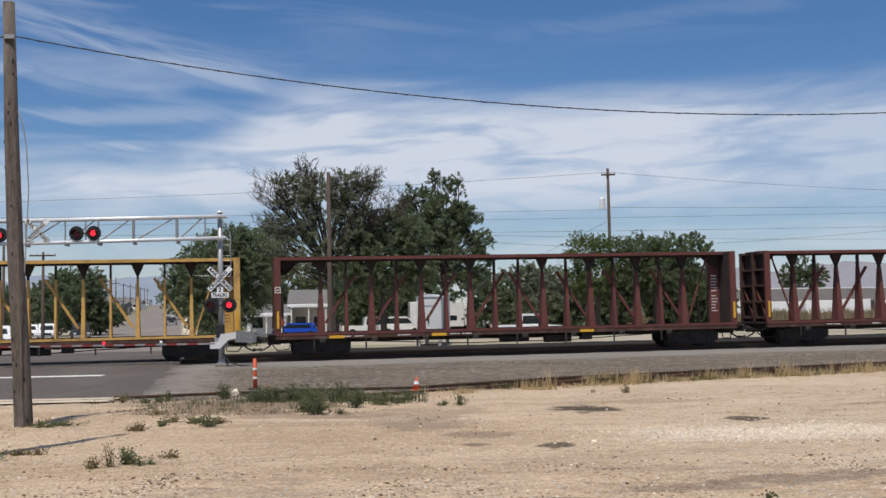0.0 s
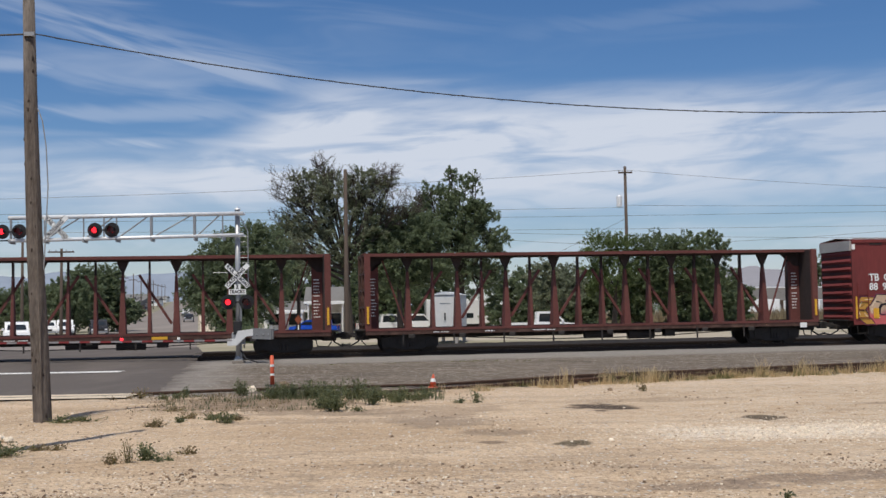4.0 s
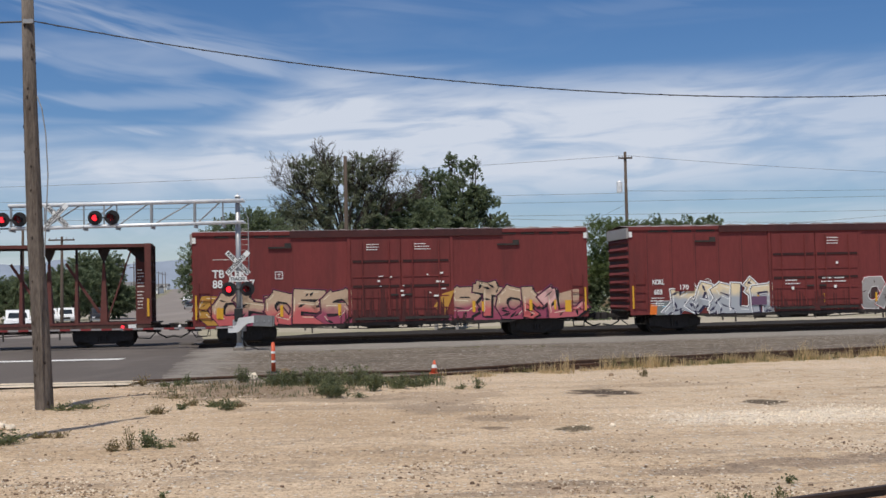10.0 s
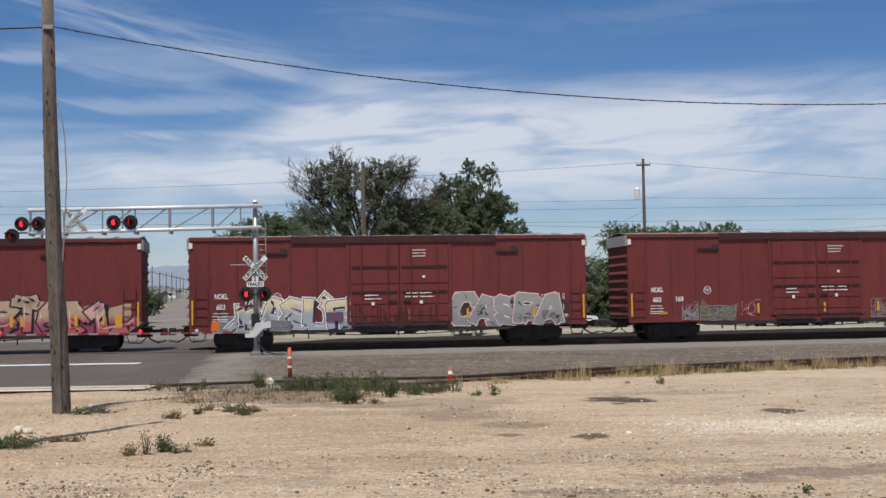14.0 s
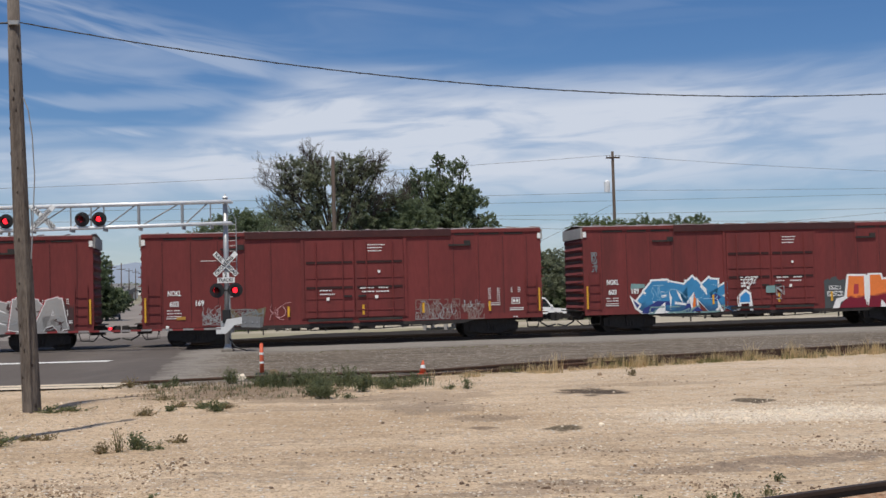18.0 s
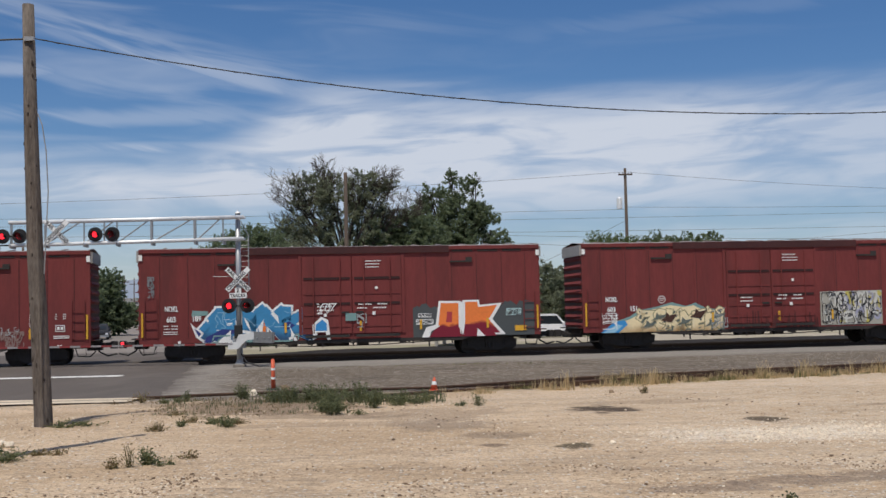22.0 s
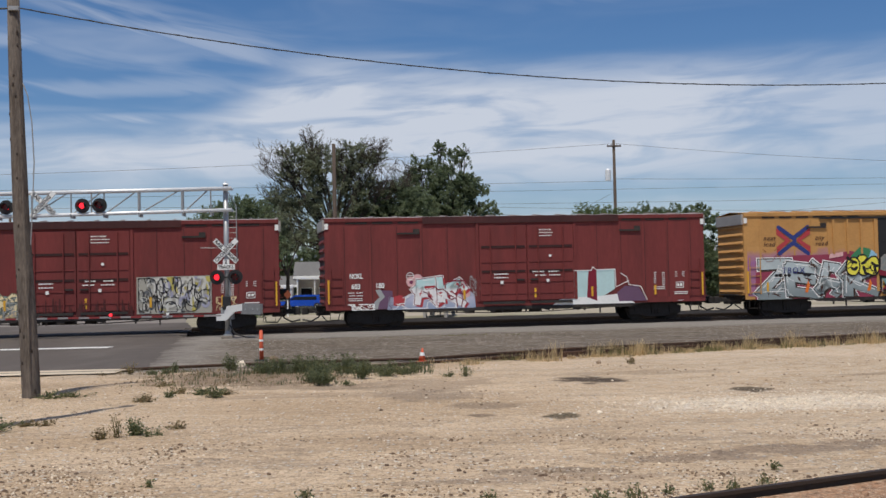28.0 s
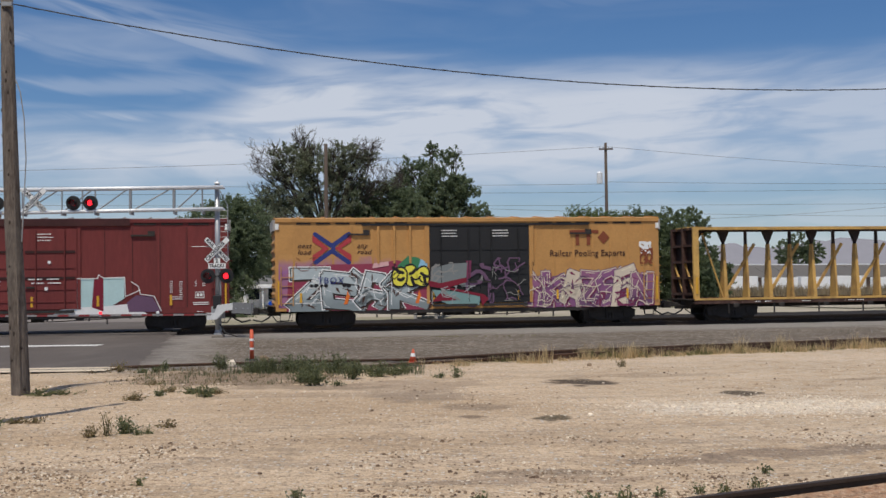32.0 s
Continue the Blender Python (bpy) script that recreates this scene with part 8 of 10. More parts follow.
def blades(rng, x, y, count, spread_x, spread_y, height, width, lean=0.35):
    """Upright grass blades or stalks: each a narrow bent strip."""
    vs, fs = [], []
    for k in range(count):
        px, py = x + rng.normal() * spread_x, y + rng.normal() * spread_y
        z = ground_z(px, py) - 0.01
        h, a, l = height * rng.uniform(0.45, 1.15), rng.uniform(0, 6.3), rng.uniform(0, lean)
        ex, ey = math.cos(a), math.sin(a)
        b = rng.uniform(0, 6.3)
        wx, wy = math.cos(b) * width / 2, math.sin(b) * width / 2
        n = len(vs)
        vs += [(px - wx, py - wy, z), (px + wx, py + wy, z), (px + wx * 0.7 + ex * l * h * 0.3, py + wy * 0.7 + ey * l * h * 0.3, z + h * 0.6), (px - wx * 0.7 + ex * l * h * 0.3, py - wy * 0.7 + ey * l * h * 0.3, z + h * 0.6),
               (px + wx * 0.1 + ex * l * h, py + wy * 0.1 + ey * l * h, z + h), (px - wx * 0.1 + ex * l * h, py - wy * 0.1 + ey * l * h, z + h)]
        fs += [(n, n + 1, n + 2, n + 3), (n + 3, n + 2, n + 4, n + 5)]
    return vs, fs


def weed_bush(x, y, r, h, seed, leaves, mat=None, label="low green weed growing in the dirt"):
    """Stems that fan out from one foot, set with small leaves up to the tips."""
    rng = np.random.default_rng(seed)
    w = thing("weed", pose(x, y, ground_z(x, y)), label, "weed", "weeds in the yard")
    stems = max(5, int(6 + 60 * r))
    g, pts = Geo(), []
    for k in range(stems):
        a, out, top = rng.uniform(0, 6.3), r * rng.random() ** 0.6, h * rng.uniform(0.55, 1.1)
        fx, fy = rng.normal() * r * 0.35, rng.normal() * r * 0.3
        tip = (fx + out * math.cos(a), fy + out * math.sin(a), top * (1 - 0.45 * (out / r) ** 2))
        mid = (fx + out * 0.35 * math.cos(a), fy + out * 0.35 * math.sin(a), tip[2] * 0.55)
        g.path([(fx * 0.7, fy * 0.7, -0.02), mid, tip], 0.004, 4)
        for q in range(max(4, leaves // stems)):
            u = rng.uniform(0.12, 1.05)
            p = [(1 - u) ** 2 * b + 2 * u * (1 - u) * m + u * u * e for b, m, e in zip((fx * 0.7, fy * 0.7, 0), mid, tip)]
            pts.append([p[0] + rng.normal() * 0.035, p[1] + rng.normal() * 0.035, abs(p[2] + rng.normal() * 0.02)])
    v, q = leaf_cloud(np.array(pts), 0.019 + 0.010 * r, rng, 0.4)
    part("foliage", soup("foliage", v, q, mat or M_WEED), None, w)
    part("stem", g, M_OLIVE, w)


def grass_stuff(name, spots, mat, height, width, seed, label, lean=0.35):
    rng = np.random.default_rng(seed)
    V, Fs = [], []
    for x, y, n, sx, sy, k in spots:
        v, f = blades(rng, x, y, n, sx, sy, height * k, width, lean)
        o = len(V)
        V += v
        Fs += [tuple(i + o for i in q) for q in f]
    tagged(new(name, soup(name, V, Fs, mat)), label, "grass", kind="stuff")


def make_plants():
    # weeds round the wooden pole and in the open yard
    for k, (x, y, r, h, n) in enumerate(((-4.13, 16.57, 0.15, 0.27, 420), (-3.9, 16.43, 0.06, 0.13, 70), (-3.78, 16.55, 0.06, 0.11, 70), (-6.45, 17.4, 0.27, 0.24, 620), (-6.75, 17.3, 0.2, 0.2, 300), (-7.25, 22.7, 0.30, 0.18, 300), (-6.9, 23.0, 0.25, 0.13, 200),
                                         (-2.26, 24.7, 0.32, 0.46, 1500), (-2.55, 25.2, 0.25, 0.36, 700), (-4.94, 29.6, 0.20, 0.42, 700), (-4.0, 28.5, 0.32, 0.34, 900), (-3.55, 28.3, 0.28, 0.42, 900), (-3.1, 28.35, 0.34, 0.44, 1100), (-2.6, 27.9, 0.36, 0.46, 1100),
                                         (-2.03, 27.75, 0.36, 0.50, 1200), (-1.54, 26.1, 0.22, 0.42, 800), (-1.0, 26.6, 0.36, 0.34, 900), (-0.65, 27.1, 0.3, 0.24, 500), (-0.34, 27.6, 0.22, 0.30, 500), (-1.5, 27.6, 0.36, 0.30, 700), (-4.41, 22.7, 0.15, 0.15, 200),
                                         (-3.99, 22.2, 0.24, 0.22, 400), (-4.95, 22.5, 0.12, 0.14, 160), (-6.3, 29.2, 0.12, 0.32, 260), (-6.45, 28.9, 0.15, 0.16, 200), (-6.72, 28.8, 0.15, 0.15, 200), (0.75, 25.9, 0.12, 0.28, 200), (0.4, 25.9, 0.12, 0.12, 120), (-1.7, 24.3, 0.14, 0.10, 120))):
        weed_bush(x, y, r, h, 100 + k, n)
    for k, (x, y, r, h, n) in enumerate(((-4.3, 16.35, 0.10, 0.38, 90), (-4.51, 16.33, 0.11, 0.17, 150), (-3.66, 17.2, 0.12, 0.13, 130), (-6.1, 18.1, 0.16, 0.09, 150), (-5.86, 18.1, 0.14, 0.10, 150), (-4.9, 23.2, 0.2, 0.13, 200), (-4.3, 22.9, 0.24, 0.15, 240), (-3.9, 22.65, 0.2, 0.12, 200), (-5.3, 21.7, 0.12, 0.10, 110), (-5.21, 21.7, 0.14, 0.15, 160), (-7.34, 29.0, 0.16, 0.30, 220), (4.8, 28.2, 0.14, 0.26, 140), (-5.6, 24.9, 0.2, 0.13, 160))):
        weed_bush(x, y, r, h, 140 + k, n, M_DRYWEED, "small dry brown weed in the dirt")
    rng = np.random.default_rng(2)
    spots, dry = [], []
    for k in range(34):
        u = rng.uniform(0.15, 1)
        spots.append((-4.9 + 4.6 * u + rng.normal() * 0.3, 29.0 - 1.6 * u + rng.normal() * 0.5, 26, 0.25, 0.2, rng.uniform(0.3, 0.9)))
    for k in range(150):
        (dry if k % 3 else spots).append((rng.uniform(-6.6, -1.8), rng.uniform(24.4, 29.3), 10, 0.14, 0.12, rng.uniform(0.12, 0.42)))
    for k in range(30):
        dry.append((rng.uniform(-8.2, -5.2), rng.uniform(28.7, 30.2), 8, 0.2, 0.12, rng.uniform(0.2, 0.6)))
    grass_stuff("dry_weeds", dry, M_DRYWEED, 0.24, 0.022, 15, "thin brown dead weeds between the green ones", 1.5)
    grass_stuff("green_grass", spots, M_WEED, 0.36, 0.018, 5, "rough green weeds along the buried siding")
    # dry tufts in loose groups along the buried rail, denser towards the east
    spots, scrub = [], []
    for k in range(110):
        u = rng.random() ** 0.85
        cx = 0.6 + 26 * u
        cy = 30.2 + 0.365 * cx + rng.normal() * 0.35
        wide, tall = rng.uniform(0.15, 0.6), (0.22 + 0.75 * rng.random() ** 2) * (0.7 + 0.4 * u)
        for q in range(int(rng.uniform(2, 8))):
            spots.append((cx + rng.normal() * wide, cy + rng.normal() * 0.2, int(rng.uniform(12, 42)), 0.10, 0.09, tall * rng.uniform(0.4, 1.3)))
        if rng.random() < 0.5:
            for q in range(int(rng.uniform(2, 6))):
                scrub.append((cx + rng.normal() * wide * 1.4, cy + rng.normal() * 0.3, int(rng.uniform(10, 26)), 0.12, 0.1, tall * rng.uniform(0.4, 0.9)))
    for k in range(120):
        cx = rng.uniform(0.5, 27)
        spots.append((cx, 29.9 + 0.365 * cx + rng.normal() * 0.6, 6, 0.2, 0.1, rng.uniform(0.1, 0.3)))
    grass_stuff("dry_grass", spots, M_STRAW, 0.58, 0.014, 6, "tufts of dry straw-coloured grass beside the rail", 0.6)
    grass_stuff("scrub_grass", scrub, M_OLIVE, 0.50, 0.02, 7, "half-dry olive scrub beside the rail", 0.6)
    spots = [(rng.uniform(-5.5, 4), rng.normal(46.9, 0.25), 40, 0.5, 0.15, rng.uniform(0.05, 0.28)) for k in range(9)]
    grass_stuff("trackside_grass", spots, M_OLIVE, 0.30, 0.02, 8, "thin grass along the edge of the gravel")
    for k, (x, y, r, h) in enumerate(((3.22, 11.42, 0.07, 0.13), (2.78, 10.95, 0.08, 0.17), (2.6, 11.15, 0.06, 0.12), (1.85, 10.75, 0.10, 0.15), (1.55, 10.8, 0.10, 0.12), (2.2, 11.0, 0.05, 0.10), (-1.2, 11.3, 0.05, 0.12), (0.55, 11.0, 0.05, 0.09), (3.6, 12.4, 0.04, 0.08), (-2.9, 12.2, 0.05, 0.08))):
        weed_bush(x, y, r, h, 70 + k, 46, M_WEED, "tiny olive weed beside the yard rail")
    spots = [(rng.uniform(-3, 4), rng.uniform(10.6, 12.0), 5, 0.06, 0.05, rng.uniform(0.2, 0.6)) for k in range(16)]
    grass_stuff("yard_grass", spots, M_STRAW, 0.14, 0.008, 9, "sparse small dry weeds near the yard rail")


def rust_stones():
    """Loose rust-stained chips on the camera's side of the yard rail."""
    rng = np.random.default_rng(31)
    g = Geo()
    for k in range(1800):
        x = rng.uniform(2.3, 5.6)
        y = 10.44 + 0.53 * (x - 2.5) - 0.10 - 1.3 * rng.random() ** 1.3
        r = 0.006 + 0.02 * rng.random() ** 2
        z = ground_z(x, y) + 0.025
        n, a = len(g.v), rng.uniform(0, 6.3)
        g.v += [(x + r * math.cos(a + q * 1.257) * rng.uniform(0.6, 1.4), y + r * math.sin(a + q * 1.257) * rng.uniform(0.6, 1.4), z - 0.02) for q in range(5)] + [(x + 0.3 * r, y, z + r * rng.uniform(0.3, 0.9))]
        g.f += [(n + q, n + (q + 1) % 5, n + 5) for q in range(5)]
    m = foliage("rusty_stone_chips", (0.22, 0.11, 0.06), (0.72, 0.55, 0.40))
    tagged(new("rusty_chips", mesh_of("rusty_chips", g, m)), "loose rust-stained stone chips beside the rail", "stones", kind="stuff")


rust_stones()
make_delineator()
make_cone()
rock("stone", 4.06, 28.6, 0.085, M_STONEDARK, "dark rounded stone lying on the dirt", 1)
rock("stone", 2.55, 17.9, 0.05, M_STONE, "pale stone on the dirt", 2)
rock("stone", -4.95, 31.0, 0.16, M_STONE, "pale rubble beside the delineator post", 3)
rock("stone", -7.24, 19.5, 0.12, M_STONE, "pale stone among weeds", 4)
rock("stone", -7.05, 19.4, 0.09, M_STONE, "pale stone among weeds", 5)
rock("stone", -4.35, 33.0, 0.14, M_STONEDARK, "dark clod beside the delineator post", 6)
scatter_stones()
make_plants()


# ---- beyond the railway ----
M_FARPOLE = material("creosoted_pole_wood", (0.085, 0.063, 0.05), 0.92, vary=0.3, grain=6, patch=1.0, bump=0.3, stretch=(5, 5, 0.5))


def tree(name, x, y, height, trunk, lobes, leaves, leaf_size, mat, seed, label, bare=0, trunk_top=0.45, gap=0.0, tips=()):
    """Trunk, forking limbs and a crown of loose leaves in uneven clumps. lobes: (dx, dz, rx, rz) from the foot."""
    rng = np.random.default_rng(seed)
    rnd = random.Random(seed)
    z0 = ground_z(x, y)
    t = thing(name, pose(x, y, z0), label, "tree")
    g = Geo()
    top = Vector((rnd.uniform(-0.3, 0.3), 0, height * trunk_top))
    g.tube((0, 0, -0.2), top * 0.5, trunk, trunk * 0.75, 10)
    g.tube(top * 0.5, top, trunk * 0.75, trunk * 0.55, 10)
    twigs = []

    def limb(a, b, r, depth, reach=0.12):
        mid = a.lerp(b, 0.5) + Vector((rnd.uniform(-1, 1), rnd.uniform(-1, 1), rnd.uniform(0, 1))) * (b - a).length * 0.08
        g.tube(a, mid, r, r * 0.75, 6, False)
        g.tube(mid, b, r * 0.75, r * 0.4, 6, False)
        if depth:
            for k in range(3):
                d = (b - a)
                e = b + Vector((rnd.uniform(-1, 1), rnd.uniform(-1, 1), rnd.uniform(0.1, 1.1))).normalized() * min(d.length * reach, 0.7) * rnd.uniform(0.7, 1.3)
                limb(b if k else mid, e, r * 0.45, depth - 1, max(reach, 0.3))
        else:
            twigs.append(b)

    for dx, dz, rx, rz in lobes:
        for k in range(2):
            limb(top * rnd.uniform(0.7, 1.0), Vector((dx + rnd.uniform(-0.4, 0.4) * rx, rnd.uniform(-0.4, 0.4) * rx, dz + rnd.uniform(-0.8, -0.35) * rz)), trunk * 0.24, 2)
    for k in range(bare):
        dx, dz, rx, rz = lobes[rnd.randrange(len(lobes))]
        a = rnd.uniform(0.2, 2.9)
        out = (Vector((dx, 0, dz)) - top).normalized()
        limb(Vector((dx, 0, dz)) - out * rz * 0.3, Vector((dx, rnd.uniform(-0.6, 0.6) * rx, dz)) + (out + Vector((math.cos(a) * 0.7, 0, abs(math.sin(a)) * 0.5))).normalized() * (rx + rz) * 0.5 * rnd.uniform(0.6, 1.05), trunk * 0.075, 3, 0.42)

    def shoot(a, way, length, r, depth):
        """A crooked bare bough that curls upwards and throws side twigs."""
        n = 5 if depth else 3
        for k in range(n):
            way = (way + Vector((rnd.uniform(-1, 1), rnd.uniform(-1, 1), rnd.uniform(-0.9, 1.0))) * 0.30).normalized()
            b = a + way * length / n
            g.tube(a, b, r, r * 0.84, 5, False)
            if depth:
                for q in range(2 if depth > 1 else 1):
                    side = (way + Vector((rnd.uniform(-1, 1), rnd.uniform(-1, 1), rnd.uniform(-0.5, 1))) * 0.85).normalized()
                    shoot(b, side, length * rnd.uniform(0.28, 0.48), max(0.011, r * 0.55), depth - 1)
            a, r = b, r * 0.84

    for dx, dz in tips:
        end = Vector((dx, rnd.uniform(-0.8, 0.8), dz))
        a = top.lerp(end, 0.5)
        shoot(a, (end - a).normalized(), (end - a).length, trunk * 0.15, 3)
    part("trunk", g, M_BARK, t, "rough grey-brown trunk and limbs")
    # leaves stand in short sprays that point out and up from the boughs, so that the outline is feathery
    pts = []
    area = sum(rx * rz for _, _, rx, rz in lobes)
    for dx, dz, rx, rz in lobes:
        n = max(8, int(leaves * rx * rz / area / 30))
        c = rng.normal(size=(n, 3))
        c /= np.linalg.norm(c, axis=1)[:, None]
        base = c * (0.25 + 0.63 * rng.random(n) ** 0.55)[:, None] * np.array([rx, rx * 0.9, rz]) + np.array([dx, rng.uniform(-0.4, 0.4), dz])
        if gap:
            base = base[np.array([noise.noise((p[0] * 0.8 + seed, p[1] * 0.8, p[2] * 0.8)) for p in base]) > gap - 0.35]
        n = len(base)
        if not n:
            continue
        way = c[:n] * np.array([1, 1, 0.7]) if not gap else base - np.array([dx, 0, dz - 0.4 * rz])
        way = way / (np.linalg.norm(way, axis=1)[:, None] + 1e-6) + rng.normal(size=(n, 3)) * 0.45 + np.array([0, 0, 0.35])
        way /= np.linalg.norm(way, axis=1)[:, None]
        long = rng.uniform(0.25, 0.62, n) * min(1.3, 0.5 + 0.35 * (rx + rz) / 2)
        u = rng.random((n, 30, 1))
        p = base[:, None, :] + way[:, None, :] * u * long[:, None, None] * 1.5 + rng.normal(size=(n, 30, 3)) * (0.13 * long[:, None, None] * (1.7 - u))
        p[:, :, 2] -= 0.25 * u[:, :, 0] ** 2 * long[:, None]
        pts.append(p.reshape(-1, 3))
    pts = np.concatenate(pts)
    pts = pts[pts[:, 2] > 0.1]
    v, q = leaf_cloud(pts, leaf_size, rng, 0.8)
    part("crown", soup("crown", v, q, mat), None, t, "uneven leafy crown")
    return t


def far_pole(x, y, h, label, arms=(), can=None, lean=0.0, r=0.15):
    p = thing("utility_pole", pose(x, y, ground_z(x, y), 0, lean, 0), label, "utility pole")
    tapered("shaft", [(0, 0, -0.2), (0, 0, h)], [r * 1.25, r * 0.85], M_FARPOLE, p, n=10)
    for z, w in arms:
        part("crossarm", Geo().box(-w / 2, w / 2, -0.2, -0.08, z - 0.07, z + 0.07), M_FARPOLE, p, "wooden crossarm")
        for k in (-0.45, -0.2, 0.2, 0.45):
            part("insulator", Geo().tube((k * w, -0.14, z + 0.07), (k * w, -0.14, z + 0.24), 0.05, 0.03, 8), M_GREYMETAL, p)
    if can:
        part("transformer", Geo().tube((can[0], -0.3, can[1]), (can[0], -0.3, can[1] + 0.95), 0.27, 0.27, 14).tube((can[0], -0.3, can[1] + 0.95), (can[0], -0.3, can[1] + 1.1), 0.24, 0.1, 12), M_GALV, p, "grey transformer can")
    return p


def vehicle(name, x, y, heading, kind, body_mat, label):
    """A parked or waiting car built from body, cabin, glass, wheels and lights."""
    v = thing(name, pose(x, y, ground_z(x, y) if track_coord(x, y)[1] > 8 else -0.1, 0, 0, heading), label, {"pickup": "pickup truck", "suv": "car", "car": "car", "van": "van"}[kind], "cars beyond the railway")
    spec = dict(pickup=(5.6, 1.95, 1.0, 1.85, (-0.6, 1.3)), suv=(4.9, 1.95, 1.05, 1.80, (-2.3, 1.2)), car=(4.6, 1.8, 0.88, 1.42, (-1.6, 1.1)), van=(6.2, 2.1, 1.15, 2.6, (-3.0, 1.9)))[kind]
    ln, w, hb, ht, (c0, c1) = spec
    g = Geo()
    pts = [(-ln / 2, 0.38), (ln / 2 - 0.1, 0.36), (ln / 2, 0.62), (ln / 2 - 0.12, hb - 0.08), (c1 + 0.35, hb), (-ln / 2 + 0.05, hb), (-ln / 2, 0.7)]
    n = len(pts)
    g.add([(a, -w / 2, b) for a, b in pts] + [(a, w / 2, b) for a, b in pts], [tuple(range(n)), tuple(range(2 * n - 1, n - 1, -1))] + [(i, n + i, n + (i + 1) % n, (i + 1) % n) for i in range(n)])
    part("body", g, body_mat, v)
    g = Geo()
    cab = [(c0, hb - 0.02), (c1 + 0.35, hb - 0.02), (c1 - 0.35, ht - 0.05), (c1 - 0.6, ht), (c0 + 0.25, ht), (c0 + 0.05, ht - 0.06)]
    n = len(cab)
    iw = w / 2 - 0.1
    g.add([(a, -iw, b) for a, b in cab] + [(a, iw, b) for a, b in cab], [tuple(range(n)), tuple(range(2 * n - 1, n - 1, -1))] + [(i, n + i, n + (i + 1) % n, (i + 1) % n) for i in range(n)])
    part("cabin", g, body_mat, v)
    for sg in (-1, 1):
        yy = sg * (iw + 0.004)
        g = Geo()
        q = [(c0 + 0.2, hb + 0.06), (c1 + 0.12, hb + 0.06), (c1 - 0.38, ht - 0.16), (c0 + 0.28, ht - 0.16)]
        g.add([(a, yy, b) for a, b in q] + [(a, yy - sg * 0.01, b) for a, b in q], [(0, 1, 2, 3), (7, 6, 5, 4)])
        part("side_window", g, M_GLASS, v, "dark side window")
    g = Geo()
    k0, k1 = 0.14 / (ht - hb), 1 - 0.22 / (ht - hb)
    gx = lambda k: c1 + 0.36 - 0.70 * k + 0.012
    g.add([(gx(k0), -iw + 0.16, hb + k0 * (ht - hb)), (gx(k0), iw - 0.16, hb + k0 * (ht - hb)), (gx(k1), iw - 0.24, hb + k1 * (ht - hb)), (gx(k1), -iw + 0.24, hb + k1 * (ht - hb))], [(0, 1, 2, 3)])
    part("windscreen", g, M_GLASS, v, "dark windscreen")
    for ax in (-ln * 0.31, ln * 0.31):
        for sg in (-1, 1):
            wh = part("wheel", Geo().tube((ax, sg * (w / 2 - 0.18), 0.34), (ax, sg * (w / 2 + 0.02), 0.34), 0.35, None, 14), M_BLACK, v, "black tyre")
            part("rim", Geo().tube((ax, sg * (w / 2 + 0.015), 0.34), (ax, sg * (w / 2 + 0.03), 0.34), 0.2, None, 10), M_GREYMETAL, wh)
    for sg in (-1, 1):
        part("headlight", Geo().box(ln / 2 - 0.1, ln / 2 + 0.01, sg * w * 0.36 - 0.15, sg * w * 0.36 + 0.15, 0.62, 0.8), M_GALV, v)
        part("tail_light", Geo().box(-ln / 2 - 0.02, -ln / 2 + 0.05, sg * w * 0.42 - 0.08, sg * w * 0.42 + 0.08, 0.65, 0.95), M_RED, v)
    part("grille", Geo().box(ln / 2 - 0.06, ln / 2 + 0.012, -w * 0.24, w * 0.24, 0.58, 0.80), M_BLACK, v, "dark radiator grille")
    for sg in (-1, 1):
        part("door_mirror", Geo().cbox(c1 + 0.05, c1 + 0.22, sg * (iw + 0.12) - 0.09, sg * (iw + 0.12) + 0.09, hb + 0.08, hb + 0.26, 0.03), body_mat, v)
    part("bumper", Geo().box(ln / 2 - 0.04, ln / 2 + 0.06, -w * 0.46, w * 0.46, 0.36, 0.55), M_GREYMETAL, v)
    return v


